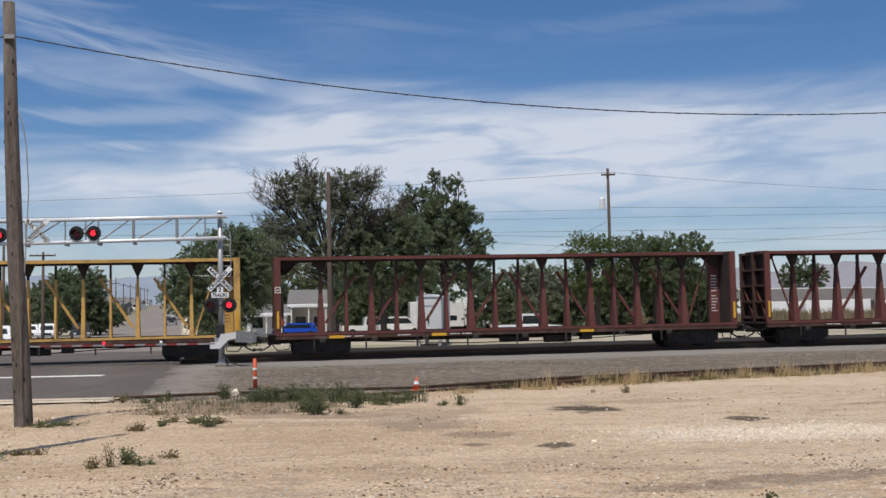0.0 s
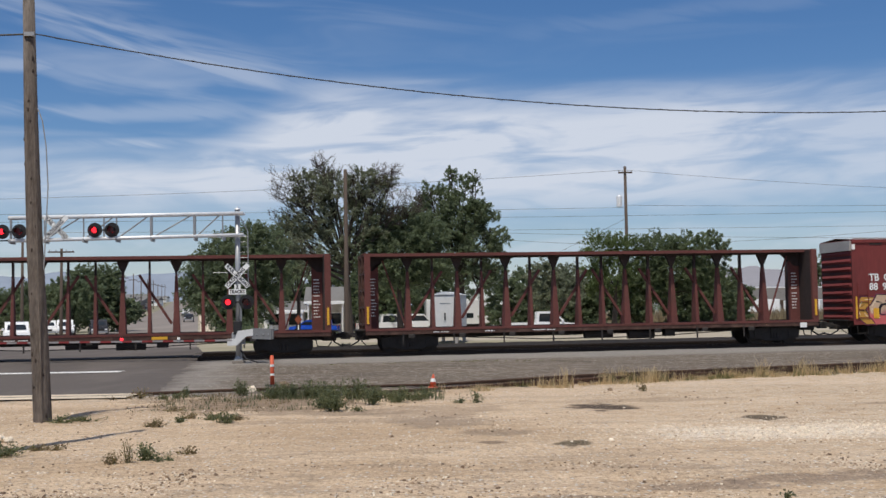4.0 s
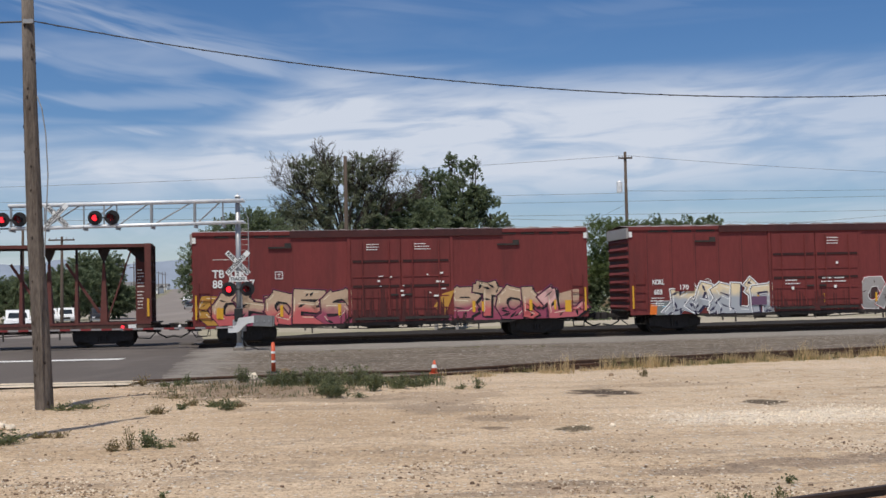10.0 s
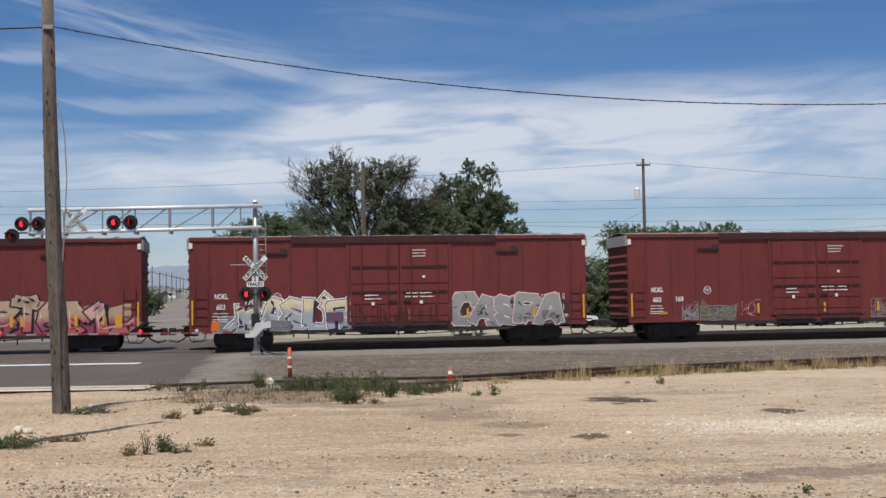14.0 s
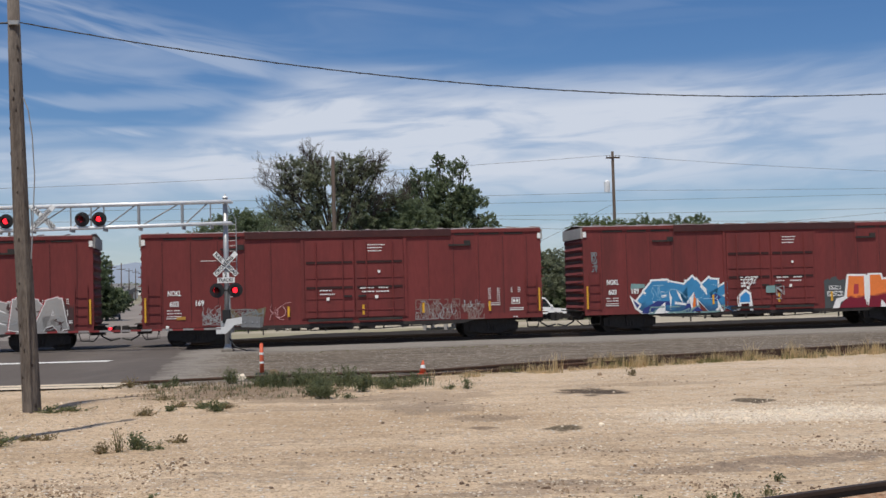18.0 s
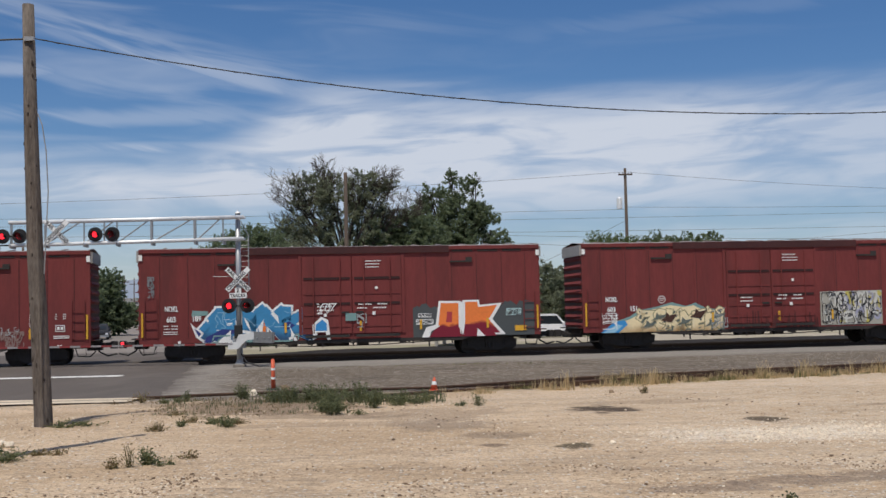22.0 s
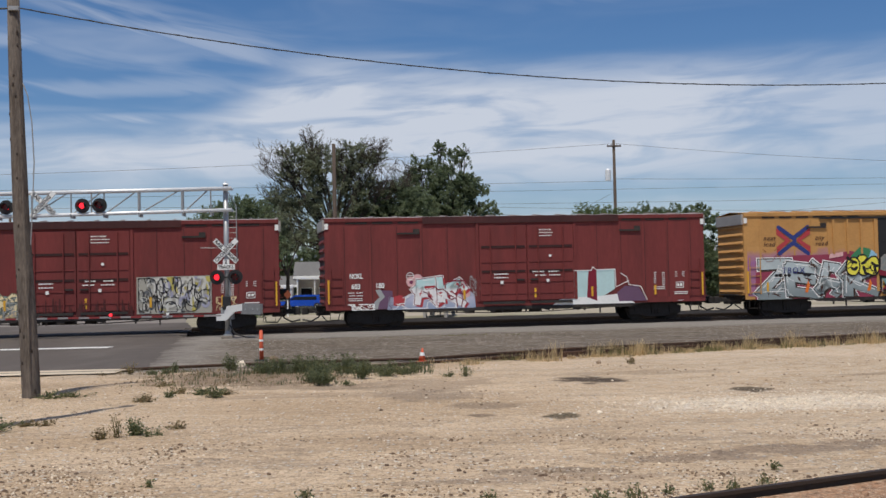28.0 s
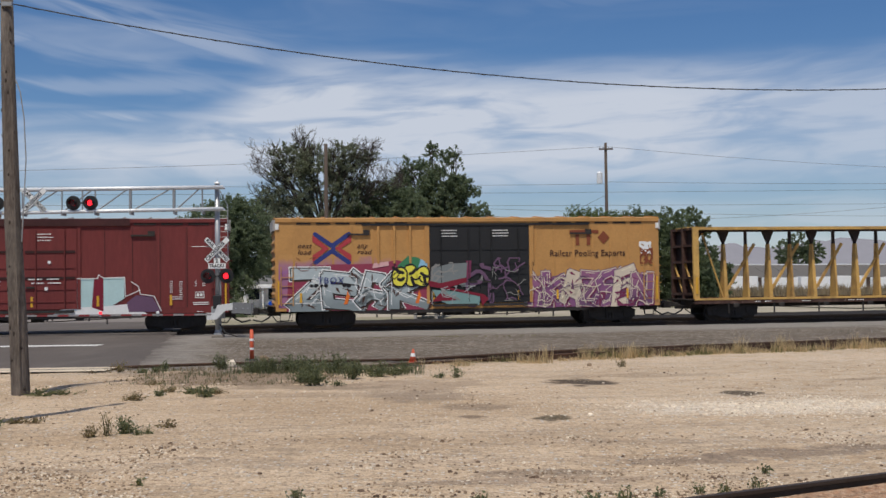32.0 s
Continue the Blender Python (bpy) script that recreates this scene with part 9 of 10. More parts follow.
def make_bungalow():
    """The railway's white equipment hut, on short piers."""
    x, y, z = 0.47, 78.0, -0.19
    b = thing("equipment_hut", pose(x, y, z, 0, 0, -14), "white metal railway equipment hut with a single door", "equipment hut")
    z0, z1, w, d = 0.62, 3.3, 0.86, 1.3
    part("wall", Geo().cbox(-w, w, -d / 2, d / 2 + 1.2, z0, z1 - 0.1, 0.02), M_HUT, b)
    part("roof", Geo().add([(-w - 0.08, -d / 2 - 0.1, z1 - 0.12), (w + 0.08, -d / 2 - 0.1, z1 - 0.12), (w + 0.08, d / 2 + 1.3, z1 - 0.12), (-w - 0.08, d / 2 + 1.3, z1 - 0.12), (0, -d / 2 - 0.1, z1 + 0.08), (0, d / 2 + 1.3, z1 + 0.08)],
                           [(0, 1, 4), (1, 2, 5, 4), (2, 3, 5), (3, 0, 4, 5), (3, 2, 1, 0)]), M_GALV, b, "low gabled metal roof")
    dr = part("door", Geo().box(-w + 0.12, w - 0.06, -d / 2 - 0.04, -d / 2 - 0.002, z0 + 0.12, z1 - 0.25), M_HUT, b, "white metal door")
    part("door_handle", Geo().box(-0.05, 0.03, -d / 2 - 0.1, -d / 2 - 0.04, 1.5, 2.0), M_BLACK, dr, "black handle")
    part("door_vent", Geo().box(-0.35, 0.35, -d / 2 - 0.055, -d / 2 - 0.04, z1 - 0.72, z1 - 0.66), M_GREYMETAL, dr)
    part("meter_box", Geo().cbox(-w - 0.22, -w, -0.3, 0.05, 1.4, 1.95, 0.02), M_WHITE, b, "grey meter box")
    for px in (-w + 0.15, w - 0.15):
        for py in (-d / 2 + 0.15, d / 2 + 1.0):
            part("pier", Geo().box(px - 0.1, px + 0.1, py - 0.1, py + 0.1, -0.1, z0), M_CONCRETE, b)


M_SCRUB = foliage("brown_dry_scrub", (0.19, 0.145, 0.09), (0.31, 0.25, 0.155))
M_HUT = material("dusty_white_sheet_metal", (0.72, 0.71, 0.68), 0.5, 0.1, vary=0.1, grain=6, patch=0.8, bump=0.04)
M_HOUSE = material("pale_siding", (0.55, 0.52, 0.47), 0.8, vary=0.12, grain=5, patch=0.4, bump=0.1)
M_SHINGLE = material("grey_shingles", (0.17, 0.165, 0.16), 0.9, vary=0.2, grain=5, patch=0.5, bump=0.2)
M_SHEETROOF = material("grey_sheet_roof", (0.155, 0.138, 0.118), 0.6, 0.2, vary=0.12, grain=2, patch=0.15, bump=0.05)
M_BRICK = material("brown_wall", (0.22, 0.15, 0.11), 0.9, vary=0.2, grain=6, patch=0.5, bump=0.1)
M_BLUE = material("bright_blue_car_paint", (0.015, 0.08, 0.50), 0.25, vary=0.05, grain=5, patch=1, bump=0.0)
M_CARWHITE = material("white_car_paint", (0.80, 0.80, 0.80), 0.25, vary=0.04, grain=5, patch=1, bump=0.0)
M_CARDARK = material("dark_car_paint", (0.035, 0.035, 0.04), 0.25, vary=0.05, grain=5, patch=1, bump=0.0)
M_CARRED = material("maroon_car_paint", (0.22, 0.03, 0.03), 0.25, vary=0.05, grain=5, patch=1, bump=0.0)
M_CARGREY = material("silver_car_paint", (0.42, 0.43, 0.44), 0.3, 0.3, vary=0.05, grain=5, patch=1, bump=0.0)


def house(x, y, w, d, h, roof_h, turn, wall, roof, label, windows=3, porch=False):
    z = ground_z(x, y)
    b = thing("house", pose(x, y, z, 0, 0, turn), label, "building")
    part("wall", Geo().box(-w / 2, w / 2, -d / 2, d / 2, -0.2, h), wall, b)
    o = 0.4
    part("roof", Geo().add([(-w / 2 - o, -d / 2 - o, h), (w / 2 + o, -d / 2 - o, h), (w / 2 + o, d / 2 + o, h), (-w / 2 - o, d / 2 + o, h), (-w / 2 - o, 0, h + roof_h), (w / 2 + o, 0, h + roof_h)],
                           [(0, 1, 5, 4), (1, 2, 5), (2, 3, 4, 5), (3, 0, 4), (3, 2, 1, 0)]), roof, b)
    part("fascia", Geo().box(-w / 2 - o, w / 2 + o, -d / 2 - o - 0.03, -d / 2 - o, h - 0.22, h + 0.02), M_WHITE, b, "white fascia board")
    for k in range(windows):
        cx = -w / 2 + (k + 0.5) * w / windows
        wn = part("window", Geo().box(cx - 0.6, cx + 0.6, -d / 2 - 0.05, -d / 2 + 0.02, 0.9, 2.1), M_WHITE, b, "white framed window")
        part("pane", Geo().box(cx - 0.52, cx + 0.52, -d / 2 - 0.06, -d / 2 - 0.052, 0.98, 2.02), M_GLASS, wn)
    if porch:
        part("canopy", Geo().box(-w / 2, w / 2, -d / 2 - 2.6, -d / 2, h - 0.3, h - 0.05), M_WHITE, b, "white porch canopy")
        for cx in (-w / 2 + 0.15, 0, w / 2 - 0.15):
            part("porch_post", Geo().box(cx - 0.06, cx + 0.06, -d / 2 - 2.5, -d / 2 - 2.38, 0, h - 0.3), M_WHITE, b)
    return b


def warehouse():
    """A very long low shed: grey-brown sheet roof, pale wall strip, shaded doors."""
    w = thing("warehouse", pose(92, 256, ground_z(60, 200) - 0.8, 0, 0, 3), "long low warehouse with a dull grey-brown sheet roof", "building")
    ln, d = 64.0, 22.0
    part("wall", Geo().box(-ln / 2, ln / 2, -d / 2, d / 2, -0.5, 4.0), M_BRICK, w)
    for k in range(16):
        x0 = -ln / 2 + k * ln / 16
        part("roof_sheet", Geo().add([(x0 - 0.4, -d / 2 - 0.8, 3.85), (x0 + ln / 16 - 0.45, -d / 2 - 0.8, 3.85), (x0 + ln / 16 - 0.45, 0, 6.7), (x0 - 0.4, 0, 6.7), (x0 - 0.4, d / 2 + 0.8, 3.85), (x0 + ln / 16 - 0.45, d / 2 + 0.8, 3.85)], [(0, 1, 2, 3), (3, 2, 5, 4)]), M_SHEETROOF, w)
    part("ridge_cap", Geo().box(-ln / 2, ln / 2, -0.3, 0.3, 6.6, 6.85), M_CARWHITE, w, "pale ridge cap")
    for k in range(12):
        x = -ln / 2 + 2.6 + k * 5.2
        part("door", Geo().box(x - 1.6, x + 1.6, -d / 2 - 0.06, -d / 2, 0, 3.0), M_HUT if k % 3 else M_BRICK, w, "pale sliding door")


def trailer(x, y, turn, ln, h, label, mat=None, windows=3):
    z = ground_z(x, y)
    t = thing("trailer", pose(x, y, z, 0, 0, turn), label, "trailer", "white trailers in the lot")
    part("box", Geo().cbox(-ln / 2, ln / 2, -1.25, 1.25, 0.7, h, 0.06), mat or M_CARWHITE, t)
    part("skirt", Geo().box(-ln / 2 + 0.2, ln / 2 - 0.2, -1.1, 1.1, 0.45, 0.7), M_GRIME, t)
    for k in range(windows):
        cx = -ln / 2 + ln * (k + 0.7) / 3.4
        part("window", Geo().box(cx - 0.4, cx + 0.4, -1.27, -1.245, 1.3, 1.8), M_GLASS, t)
    for ax in (-0.5, 0.5):
        for sg in (-1, 1):
            part("wheel", Geo().tube((ax - ln * 0.15, sg * 1.0, 0.36), (ax - ln * 0.15, sg * 1.25, 0.36), 0.36, None, 12), M_BLACK, t)


def ridge(name, dist, az0, az1, base_h, amp, seed, mat, label):
    """A far mountain ridge, lit by the sun like anything else."""
    g = Geo()
    n, m = 90, 6
    for k in range(n + 1):
        a = radians(az0 + (az1 - az0) * k / n)
        env = math.sin(math.pi * min(1, max(0, k / n))) ** 0.4
        top = env * (base_h + amp * (noise.noise((k * 0.09, seed, 0)) + 0.45 * noise.noise((k * 0.31, seed, 3)) + 0.2 * noise.noise((k * 0.9, seed, 5))))
        for j in range(m + 1):
            q = j / m
            r = dist + 500 * q + 60 * noise.noise((k * 0.4, j * 0.8, seed))
            g.v.append((r * math.sin(a), r * math.cos(a), -2 + max(0, top) * q ** 0.8))
    for k in range(n):
        for j in range(m):
            i = k * (m + 1) + j
            g.f.append((i, i + m + 1, i + m + 2, i + 1))
    tagged(new(name, mesh_of(name, g, mat, True)), label, "mountains", kind="structure")


def make_far():
    make_bungalow()
    # distance haze is mixed into the base colour of both ridges
    haze_m = material("hazy_blue_hills", (0.245, 0.285, 0.35), 1.0, vary=0.08, grain=0.02, patch=0.003, bump=0.0, spec=0.0, own=False)
    pink_m = material("hazy_tan_hills", (0.265, 0.26, 0.285), 1.0, vary=0.06, grain=0.02, patch=0.004, bump=0.0, spec=0.0, own=False)
    ridge("mountains_west", 4000, -32, 2, 150, 45, 3.3, haze_m, "hazy blue mountains on the horizon")
    ridge("mountains_east", 3900, 4, 34, 150, 32, 7.7, pink_m, "hazy tan mountains on the horizon")
    # large trees behind the track
    tree("elm_tree", -7.7, 100, 15.0, 0.42, [(-2.2, 13.7, 1.4, 1.0), (-3.9, 13.3, 1.0, 0.8), (-3.0, 11.8, 1.9, 1.4), (-4.3, 11.5, 1.1, 0.9), (-1.3, 12.5, 2.0, 1.4), (1.3, 13.3, 1.4, 1.0), (0.7, 12.1, 1.9, 1.3), (2.4, 12.4, 1.5, 1.0), (3.3, 13.0, 0.8, 0.5), (-2.5, 10.1, 2.1, 1.5),
                                             (-0.4, 10.4, 1.8, 1.3), (1.5, 10.8, 1.9, 1.3), (-4.7, 9.5, 1.4, 1.0), (-5.3, 8.5, 1.2, 0.9), (-1.2, 8.6, 2.1, 1.3), (1.8, 9.0, 1.8, 1.2), (-0.2, 7.2, 1.8, 1.0), (-5.7, 7.3, 1.5, 1.1), (-3.7, 7.9, 1.7, 1.2), (-4.2, 6.4, 1.6, 0.9)], 70000, 0.082, M_LEAFGREY, 1, "tall spreading elm with bare twigs at the top", 4, 0.42, 0.14,
         ((-5.5, 13.0), (-5.8, 11.8), (-4.6, 13.3), (-3.5, 13.6), (-2.5, 14.3), (-1.8, 14.2), (-0.3, 14.0), (1.5, 14.2), (2.3, 13.7), (3.6, 13.0), (4.9, 12.2), (5.2, 11.2), (4.6, 11.6), (5.4, 10.4), (-5.3, 10.2), (-6.0, 9.0)))
    tree("leafy_tree", 1.7, 105, 14.5, 0.4, [(-0.6, 14.0, 0.6, 0.8), (1.5, 13.7, 0.6, 0.7), (0.4, 12.9, 1.0, 1.1), (-2.3, 12.9, 0.9, 0.8), (-1.2, 12.2, 1.3, 1.1), (-3.0, 11.5, 1.1, 1.0), (0.0, 11.4, 2.0, 1.5), (1.8, 11.5, 1.0, 1.1), (-2.3, 10.2, 1.9, 1.5), (1.8, 10.2, 1.7, 1.4), (2.8, 9.5, 1.3, 1.3), (0.0, 9.4, 2.5, 1.7),
                                             (3.3, 8.5, 1.1, 1.2), (-2.8, 8.4, 2.0, 1.7), (1.5, 8.0, 2.3, 1.7), (0.0, 6.5, 3.0, 2.0), (3.2, 6.5, 1.4, 1.6), (-2.5, 6.0, 2.0, 1.8), (2.0, 4.8, 2.3, 1.4)], 84000, 0.095, M_LEAFDARK, 2, "tall dark green leafy tree with uneven pointed top", 0, 0.45, 0.20, ((-3.3, 11.9), (-4.2, 10.9), (-4.0, 12.3)))
    tree("leafy_tree", -3.4, 101, 11.4, 0.32, [(-1.5, 8.9, 2.2, 2.0), (0.6, 9.3, 2.1, 1.8), (0.2, 6.6, 3.0, 2.4), (-2.4, 6.6, 2.0, 2.0), (-0.5, 5.2, 2.8, 1.4), (2.2, 8.3, 1.9, 1.8), (2.6, 6.0, 2.0, 1.8)], 62000, 0.095, M_LEAFDARK, 3, "dense dark green tree behind the cars", 3)
    tree("leafy_tree", -16.2, 92, 9.8, 0.35, [(1.4, 8.0, 1.7, 1.2), (0.2, 7.3, 1.8, 1.5), (2.8, 7.3, 1.7, 1.5), (-1.0, 6.3, 1.9, 1.6), (1.4, 6.1, 2.5, 1.8), (-2.2, 5.2, 1.8, 1.6), (3.2, 5.3, 1.7, 1.8), (0.0, 4.6, 2.9, 1.8), (-2.8, 4.0, 1.4, 1.4), (-1.2, 3.1, 2.5, 1.6), (1.6, 3.1, 2.7, 1.6), (0.2, 2.0, 2.6, 1.2)], 84000, 0.085, M_LEAFDARK, 4, "dense dark tree beside the road")
    tree("leafy_tree", -11.4, 95, 9.0, 0.22, [(-1.0, 7.0, 1.6, 1.4), (0.8, 6.4, 1.6, 1.4), (-0.3, 5.6, 1.8, 1.0)], 12000, 0.09, M_LEAFGREY, 5, "loose green tree behind the crossing", 2, 0.4, 0.3, ((-2.9, 7.8), (-2.3, 8.6), (0.2, 8.4), (-3.2, 6.4)))
    tree("leafy_tree", 15.8, 108, 8.6, 0.28, [(-1.2, 7.4, 1.7, 1.6), (1.0, 7.5, 1.7, 1.5), (0.0, 5.0, 2.6, 2.0), (-2.2, 4.6, 1.6, 1.6), (2.0, 4.4, 1.6, 1.6)], 30000, 0.085, M_LEAFLIGHT, 6, "light green feathery tree")
    tree("leafy_tree", 21.2, 108, 9.0, 0.3, [(-1.4, 7.0, 2.2, 1.7), (1.4, 7.1, 2.2, 1.6), (0.0, 5.0, 3.2, 2.2), (-2.6, 4.0, 2.0, 1.8), (3.0, 4.4, 1.8, 1.8)], 52000, 0.095, M_LEAFMID, 7, "rounded green tree behind the train")
    tree("leafy_tree", 25.6, 110, 8.7, 0.2, [(-0.4, 8.1, 0.9, 1.0), (0.5, 7.0, 1.1, 1.0), (-1.2, 5.4, 1.4, 1.4), (0.6, 4.4, 1.6, 1.4)], 6000, 0.14, M_LEAFDARK, 8, "slender dark young tree")
    tree("leafy_tree", 9.4, 97, 6.4, 0.22, [(-0.8, 4.6, 1.6, 1.4), (1.0, 4.2, 1.6, 1.4), (0.0, 3.0, 2.2, 1.4)], 11000, 0.12, M_LEAFGREY, 9, "low spreading tree between parked trailers", 4, 0.35)
    tree("leafy_tree", 96.7, 300, 14.6, 0.4, [(-3.4, 10.0, 3.6, 3.2), (3.0, 9.8, 3.6, 3.0), (0.0, 11.4, 4.0, 3.4), (0.0, 7.5, 6.0, 3.0)], 16000, 0.26, M_LEAFDARK, 10, "broad dark tree behind the long building")
    tree("leafy_tree", -46.6, 162, 9.6, 0.36, [(-2.0, 7.0, 2.7, 2.2), (1.2, 7.2, 2.2, 2.0), (0.0, 5.6, 3.6, 2.4), (-2.2, 3.7, 2.9, 1.9), (1.8, 3.6, 2.2, 1.9), (-1.2, 1.7, 3.2, 1.6), (2.0, 1.8, 2.4, 1.5), (3.6, 2.8, 1.6, 1.8)], 48000, 0.16, M_LEAFDARK, 11, "dark rounded tree across the road")
    tree("leafy_tree", -43.6, 141, 7.0, 0.3, [(-1.6, 5.0, 2.2, 1.7), (1.4, 4.8, 2.4, 1.6), (0.0, 3.4, 3.2, 1.6)], 15000, 0.15, M_LEAFDARK, 12, "dark tree across the road")
    tree("leafy_tree", -49.2, 147, 6.9, 0.3, [(-1.6, 4.8, 2.2, 1.5), (1.4, 4.6, 2.4, 1.5), (0.0, 3.0, 3.2, 1.8)], 18000, 0.14, M_LEAFDARK, 14, "dark tree across the road")
    tree("leafy_tree", -54.6, 150, 6.4, 0.3, [(-1.6, 4.4, 2.4, 1.6), (1.6, 4.2, 2.4, 1.6), (0.0, 2.4, 3.4, 1.9)], 18000, 0.14, M_LEAFDARK, 16, "dark tree across the road")
    tree("leafy_tree", -60.4, 222, 4.8, 0.2, [(0.4, 3.1, 2.2, 1.6), (2.7, 2.5, 2.0, 1.6), (-1.5, 3.2, 2.0, 1.6), (1.5, 1.4, 3.0, 1.4), (3.6, 1.4, 1.5, 1.3)], 14000, 0.2, M_LEAFDARK, 15, "low dark tree across the road")
    tree("leafy_tree", -25.0, 152, 6.0, 0.25, [(-1.2, 4.0, 1.8, 1.5), (1.0, 4.2, 1.8, 1.4), (0, 2.8, 2.4, 1.3)], 4000, 0.22, M_LEAFMID, 13, "green leafy tree beside the far road")
    for k, (x, y, h, m) in enumerate(((13.6, 114, 5.2, M_LEAFDARK), (18.4, 116, 5.6, M_LEAFDARK), (23.4, 115, 5.4, M_LEAFDARK), (27.2, 117, 5.2, M_LEAFDARK), (9.6, 113, 5.0, M_LEAFDARK), (-5.5, 118, 7.5, M_LEAFMID), (6.8, 116, 7.0, M_LEAFDARK), (-22.0, 128, 6.5, M_LEAFMID), (-25.0, 190, 7.5, M_LEAFDARK), (30.5, 124, 4.8, M_LEAFMID), (12.5, 116, 6.2, M_LEAFDARK), (-16.5, 128, 8.5, M_LEAFDARK), (-12.2, 131, 9.5, M_LEAFDARK), (-8.0, 129, 9.0, M_LEAFMID), (-4.2, 131, 8.5, M_LEAFDARK), (0.4, 132, 8.0, M_LEAFDARK))):
        w = h * 0.33
        tree("leafy_tree", x, y, h, 0.25, [(-w * 0.5, h * 0.66, w, h * 0.28), (w * 0.5, h * 0.6, w, h * 0.26), (0, h * 0.4, w * 1.3, h * 0.28), (0, h * 0.2, w * 1.2, h * 0.2)], 12000, 0.15, m, 40 + k, "leafy green tree among parked trailers and houses")
    # poles and lines
    far_pole(17.45, 110, 15.2, "tall wooden utility pole with a transformer", ((14.6, 1.3),), (-0.65, 11.4), -0.4)
    far_pole(-7.25, 92, 13.2, "slim brown wooden pole in front of the elm", (), None, -0.3, 0.16)
    far_pole(-37.7, 118, 8.95, "wooden pole with a crossarm across the road", ((8.6, 2.6),), None)
    far_pole(-43.0, 122, 10.3, "tall wooden street pole", (), None)
    for k, y in enumerate((196, 232, 268, 306, 350, 400, 455, 520, 590)):
        far_pole(road_right(y) - 14.5, y, 9.0 + 0.4 * (k % 3), "distant street pole along the road", ((8.4, 2.0),), None, 0, 0.13)
        if k % 2:
            far_pole(road_right(y) + 3.2, y + 20, 8.0, "distant slim street pole along the road", (), None, 0, 0.11)
    g = Geo()
    for a, b, sag in (((-60, 96, 11.2), (17.4, 110, 14.9), 0.6), ((17.4, 110, 14.9), (80, 120, 13.2), 0.8), ((-60, 104, 11.0), (17.4, 110, 11.4), 0.2), ((17.4, 110, 11.6), (80, 116, 12.2), 0.3), ((-60, 104, 10.2), (80, 116, 11.6), 0.3), ((-60, 104, 9.4), (90, 116, 10.2), 0.4),
                      ((2, 106, 8.6), (17.4, 110, 7.9), 0.15), ((17.4, 110, 7.9), (70, 126, 12.5), 0.8), ((2, 106, 9.0), (80, 118, 8.9), 0.5), ((17.4, 110, 10.4), (4, 92, 4.0), 0.1)):
        g = Geo().path([Vector(p) for p in sagging(a, b, sag, 12)], 0.015, 5)
        tagged(new("overhead_line", mesh_of("overhead_line", g, M_FARWIRE)), "thin grey overhead line strung between wooden poles", "overhead line", "overhead lines")
    # buildings
    house(-11.4, 120, 3.6, 6.0, 3.2, 1.5, 3, M_HOUSE, M_SHINGLE, "small pale house with a white porch canopy", 2, True)
    house(-15.4, 118, 3.8, 6.0, 2.4, 0.9, 5, M_WHITE, M_SHINGLE, "low white house with a dusty grey roof", 2, True)
    warehouse()
    for k in range(30):
        y = 255 + 17 * k
        out = -22 - 5 * (k % 3) if k % 4 else 11
        house(road_right(y) + out, y, 7 + 2.5 * (k % 4), 8, 2.4 + (k % 3) * 0.7, 1.0 + 0.3 * (k % 2), (k * 7) % 20 - 10, (M_WHITE, M_HOUSE, M_CARWHITE, M_BRICK, M_HUT)[k % 5], M_SHINGLE, "distant low town building along the street", 3)
    rng = np.random.default_rng(71)
    pts = []
    for k in range(340):
        a, d = rng.uniform(-24, 24), rng.uniform(520, 900)
        x, y = d * math.tan(radians(a)), d
        if abs(x - road_right(y) + 7) < 16:
            continue
        r = rng.uniform(1.5, 3.6)
        c = rng.normal(size=(70, 3))
        c /= np.linalg.norm(c, axis=1)[:, None]
        pts.append(c * (r * rng.uniform(0.5, 1.0, 70))[:, None] * np.array([1.5, 1, 0.8]) + np.array([x, y, ground_z(x, y) + 0.8 * r]))
    v, q = leaf_cloud(np.concatenate(pts), 0.7, rng, 0.6)
    tagged(new("far_woods", soup("far_woods", v, q, M_LEAFDARK)), "distant belts of dark trees and hedges", "woods", kind="stuff")
    # vehicles
    for row in (("pickup_truck", -5.4, 116, 12, "pickup", M_CARWHITE, "white pickup truck parked beyond the tracks"), ("suv", -2.5, 117, 4, "suv", M_CARWHITE, "white sport utility parked beside the hut"),
                ("car", -11.9, 112, 175, "car", M_BLUE, "bright blue parked car"), ("pickup_truck", -9.2, 119, 178, "pickup", M_CARDARK, "dark pickup truck parked under trees"),
                ("suv", -33.2, 93, -70, "suv", M_CARWHITE, "large white sport utility waiting at the crossing"), ("pickup_truck", -42.7, 135, -72, "pickup", M_CARWHITE, "white pickup truck waiting in the road"),
                ("suv", -45.3, 137, -72, "suv", M_CARWHITE, "white sport utility waiting in the road"), ("suv", -38.3, 133, -72, "suv", M_CARDARK, "dark sport utility waiting in the road"),
                ("car", -47.6, 150, 108, "car", M_CARRED, "maroon car beside the road"), ("car", -45.6, 215, -78, "car", M_CARDARK, "dark car far down the road"), ("car", -60.5, 282, -78, "car", M_CARWHITE, "white car far down the road"),
                ("pickup_truck", -70.5, 335, -78, "pickup", M_CARWHITE, "white pickup truck far down the road"), ("car", -66.0, 352, 102, "car", M_CARGREY, "silver car driving away down the road"), ("car", -84.0, 420, -78, "car", M_CARWHITE, "white car far down the road"),
                ("van", 8.3, 122, 10, "van", M_CARWHITE, "white van in the trailer lot")):
        vehicle(*row)
    global ONCOMING
    vehicle("pickup_truck", 7.94, 92, 0, "pickup", M_CARWHITE, "white pickup truck parked beside low trees")
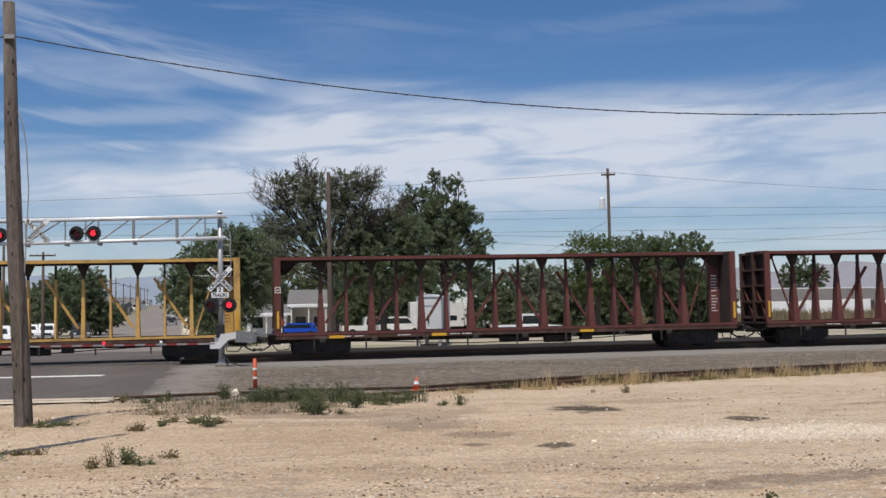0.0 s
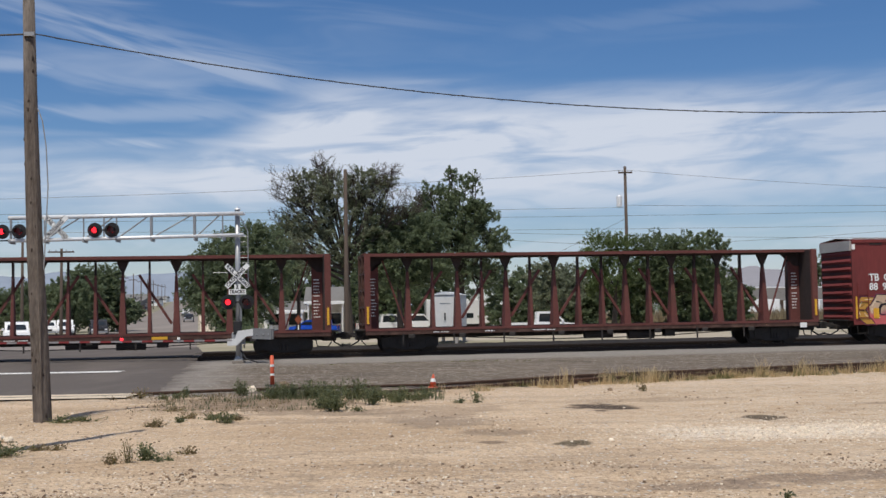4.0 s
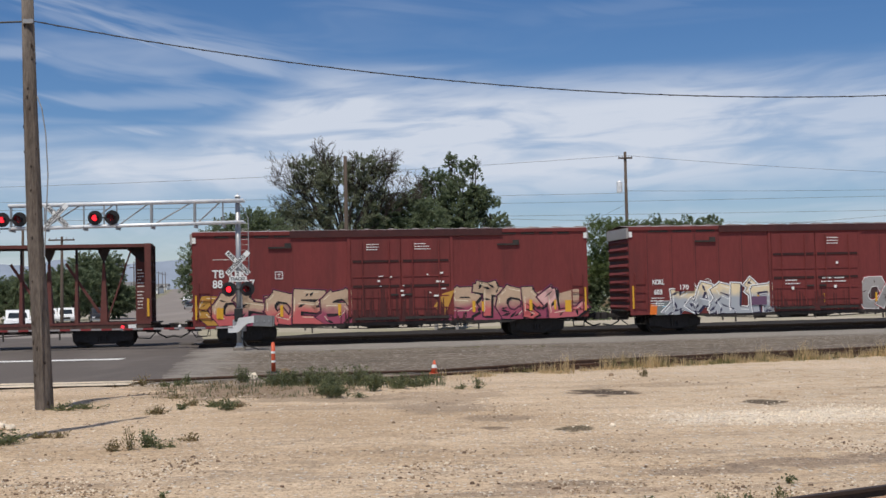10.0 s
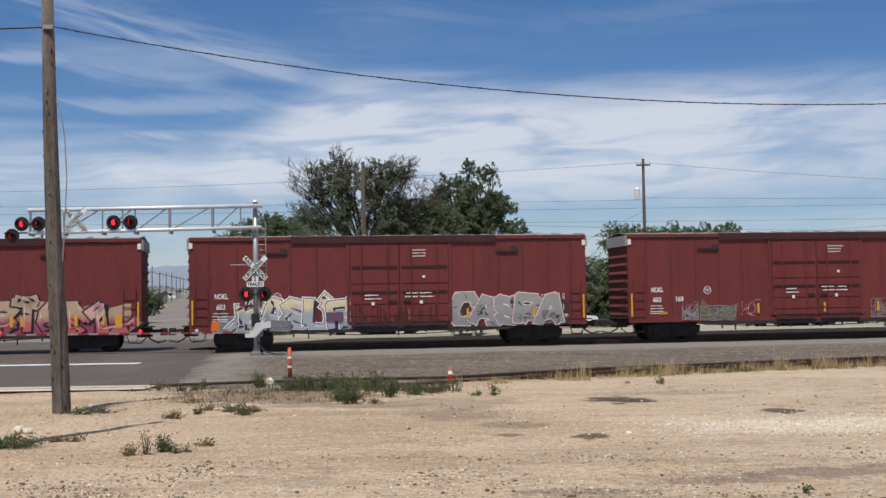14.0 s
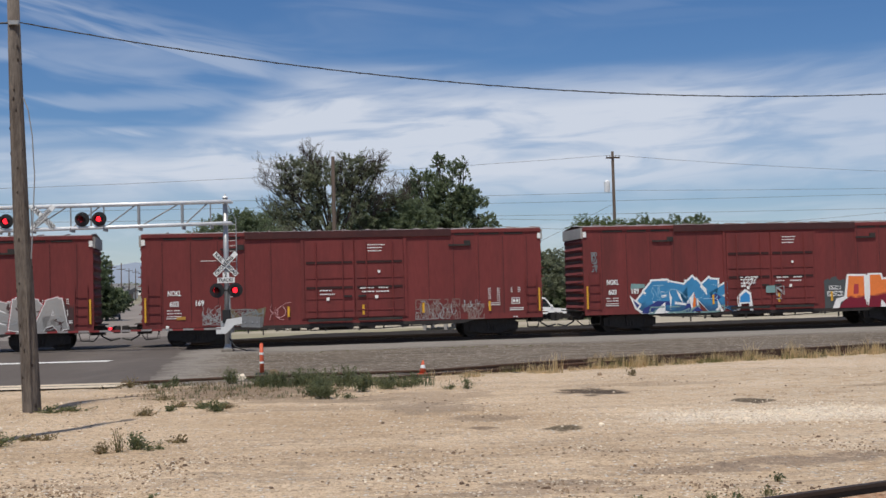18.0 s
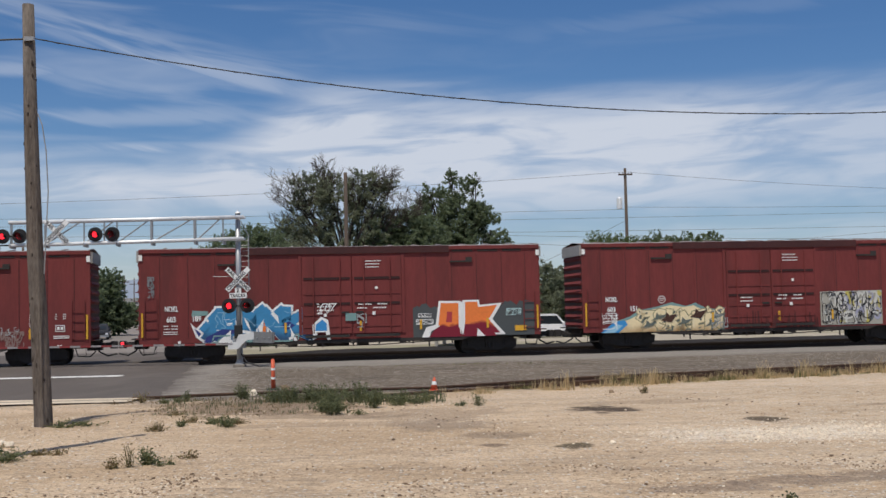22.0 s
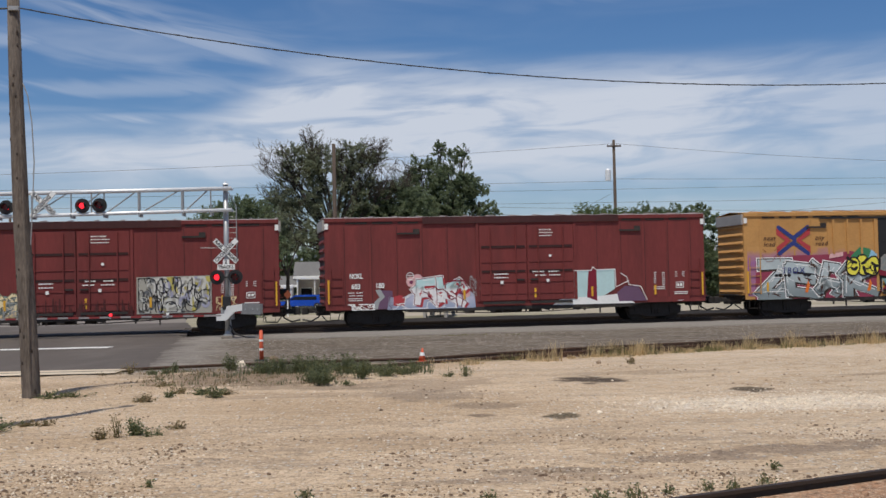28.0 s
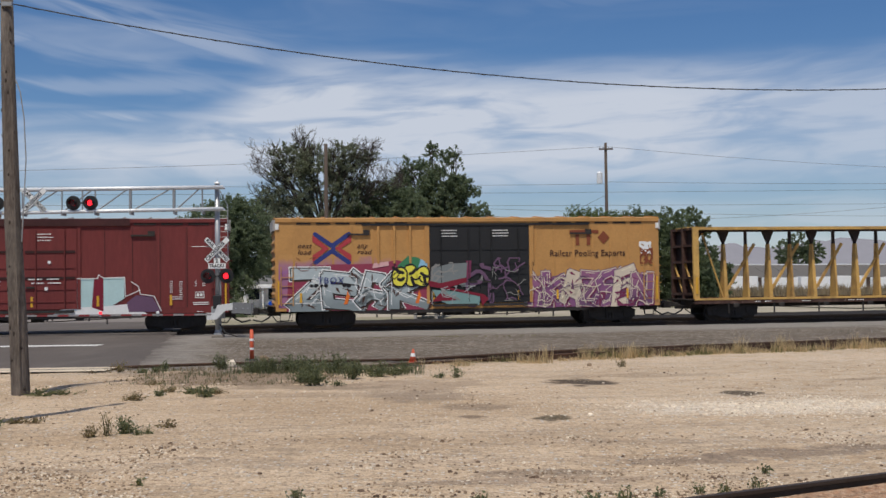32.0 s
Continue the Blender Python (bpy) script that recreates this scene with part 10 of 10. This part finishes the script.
    ONCOMING = vehicle("car", -45.0, 168, -77, "car", M_CARDARK, "dark car driving slowly towards the crossing")
    for x, y, tn, ln, h in ((1.2, 121, 5, 5.5, 3.2), (5.4, 124, -4, 6.0, 2.9), (10.6, 121, 8, 6.5, 3.2), (13.2, 119, -6, 5.0, 2.8)):
        trailer(x, y, tn, ln, h, "white travel trailer parked in the lot")
    for k in range(10):
        trailer(47 + 6.9 * k, 222 + 1.2 * (k % 3), 4 + (k * 5) % 9, 6.2, 2.9 + 0.15 * (k % 3), "white box trailer in a long row", None, 0)
    # scrub beyond the rails
    rng = np.random.default_rng(12)
    spots = [(rng.uniform(24, 90), rng.uniform(125, 200), 60, 1.6, 0.7, rng.uniform(0.3, 1.15)) for k in range(260)]
    grass_stuff("far_scrub", spots, M_SCRUB, 1.5, 0.16, 13, "tall half-dry scrub beyond the railway", 0.4)
    spots = [(rng.uniform(-24, 24), rng.uniform(96, 112), 40, 0.9, 0.4, rng.uniform(0.2, 0.7)) for k in range(60)]
    grass_stuff("lot_weeds", spots, M_WEED, 0.9, 0.08, 14, "weeds round the parking lot")
    for k, (x, y) in enumerate(((-15.2, 86), (-14.2, 88), (12.0, 92), (-13.2, 84), (-13.9, 85))):
        rngk = np.random.default_rng(60 + k)
        pts = rngk.normal(size=(900, 3)) * np.array([0.7, 0.6, 0.55])
        pts[:, 2] = np.abs(pts[:, 2])
        v, q = leaf_cloud(pts, 0.09, rngk)
        b = thing("bush", pose(x, y, ground_z(x, y)), "low green bush beyond the railway", "bush", "bushes beyond the railway")
        part("leaves", soup("leaves", v, q, M_LEAFMID), None, b)
    sg = thing("street_sign", pose(-10.3, 86, ground_z(-10.3, 86)), "small dull orange sign on a white post", "sign")
    part("post", Geo().box(-0.04, 0.04, -0.04, 0.04, -0.1, 1.2), M_WHITE, sg)
    part("panel", Geo().slab([(0, 1.25), (0.28, 1.6), (0, 1.95), (-0.28, 1.6)], -0.06, 0.02), C["brown"], sg, "orange diamond panel")


make_far()


# ---- what moves ----
def train_at(t):
    """Centre of the first red boxcar along the track."""
    return np.interp(t, TRAIN_T, TRAIN_S)


TRAIN_T = list(range(0, 33, 2))
TRAIN_S = [50.84, 40.60, 30.10, 19.44, 8.68, -2.11, -12.89, -23.64, -34.34, -45.00, -55.63, -66.27, -76.94, -87.70, -98.60, -109.70, -121.06]


def motions():
    for key, off in ORDER.items():
        walk(CARS[key], [(t, TRACK @ pose(s + off, 1.6, 0)) for t, s in zip(TRAIN_T, TRAIN_S)])
    # wheels roll with the train: a fifth of a turn from row to row
    times = np.linspace(0, 32, 301)
    rolls = [math.degrees((TRAIN_S[0] - train_at(t)) / 0.457) for t in times]
    for w, ax in WHEELSETS:
        walk(w, [(t, pose(ax, 0, 0.457, 0, -a, 0)) for t, a in zip(times, rolls)])
    # the car that rolls up behind the queue
    walk(ONCOMING, [(t, pose(x, y, ground_z(x, y) + 0.015, 0, 0, -77)) for t, x, y in ((0, -101, 410), (6, -82.5, 330), (12, -61.5, 240), (16, -48.8, 185), (18, -44.6, 168), (20, -42.2, 152), (22, -40.8, 143), (23.5, -40.5, 141.5), (32, -40.5, 141.5))])
    # flashers: each lens turns its lit face to the road for 0.6 s, then away as long
    for lens, side, at in LENSES:
        rows, t = [], 19.36 - 1.19 * 17
        while t < 33:
            for t0, t1, on in ((t, t + 0.595, side == "L"), (t + 0.595, t + 1.19, side == "R")):
                a = 0 if on else 180
                rows += [(t0 + 0.04, a), (t1 - 0.005, a), (t1 + 0.01, a + 60), (t1 + 0.025, a + 120)]
            t += 1.19
        rows = [(q, a) for q, a in rows if 0 <= q <= 32]
        rows.append((32, rows[-1][1]))
        walk(lens, [(q, pose(*at, 0, 0, a)) for q, a in [(0, rows[0][1])] * (rows[0][0] > 0.02) + rows])


motions()
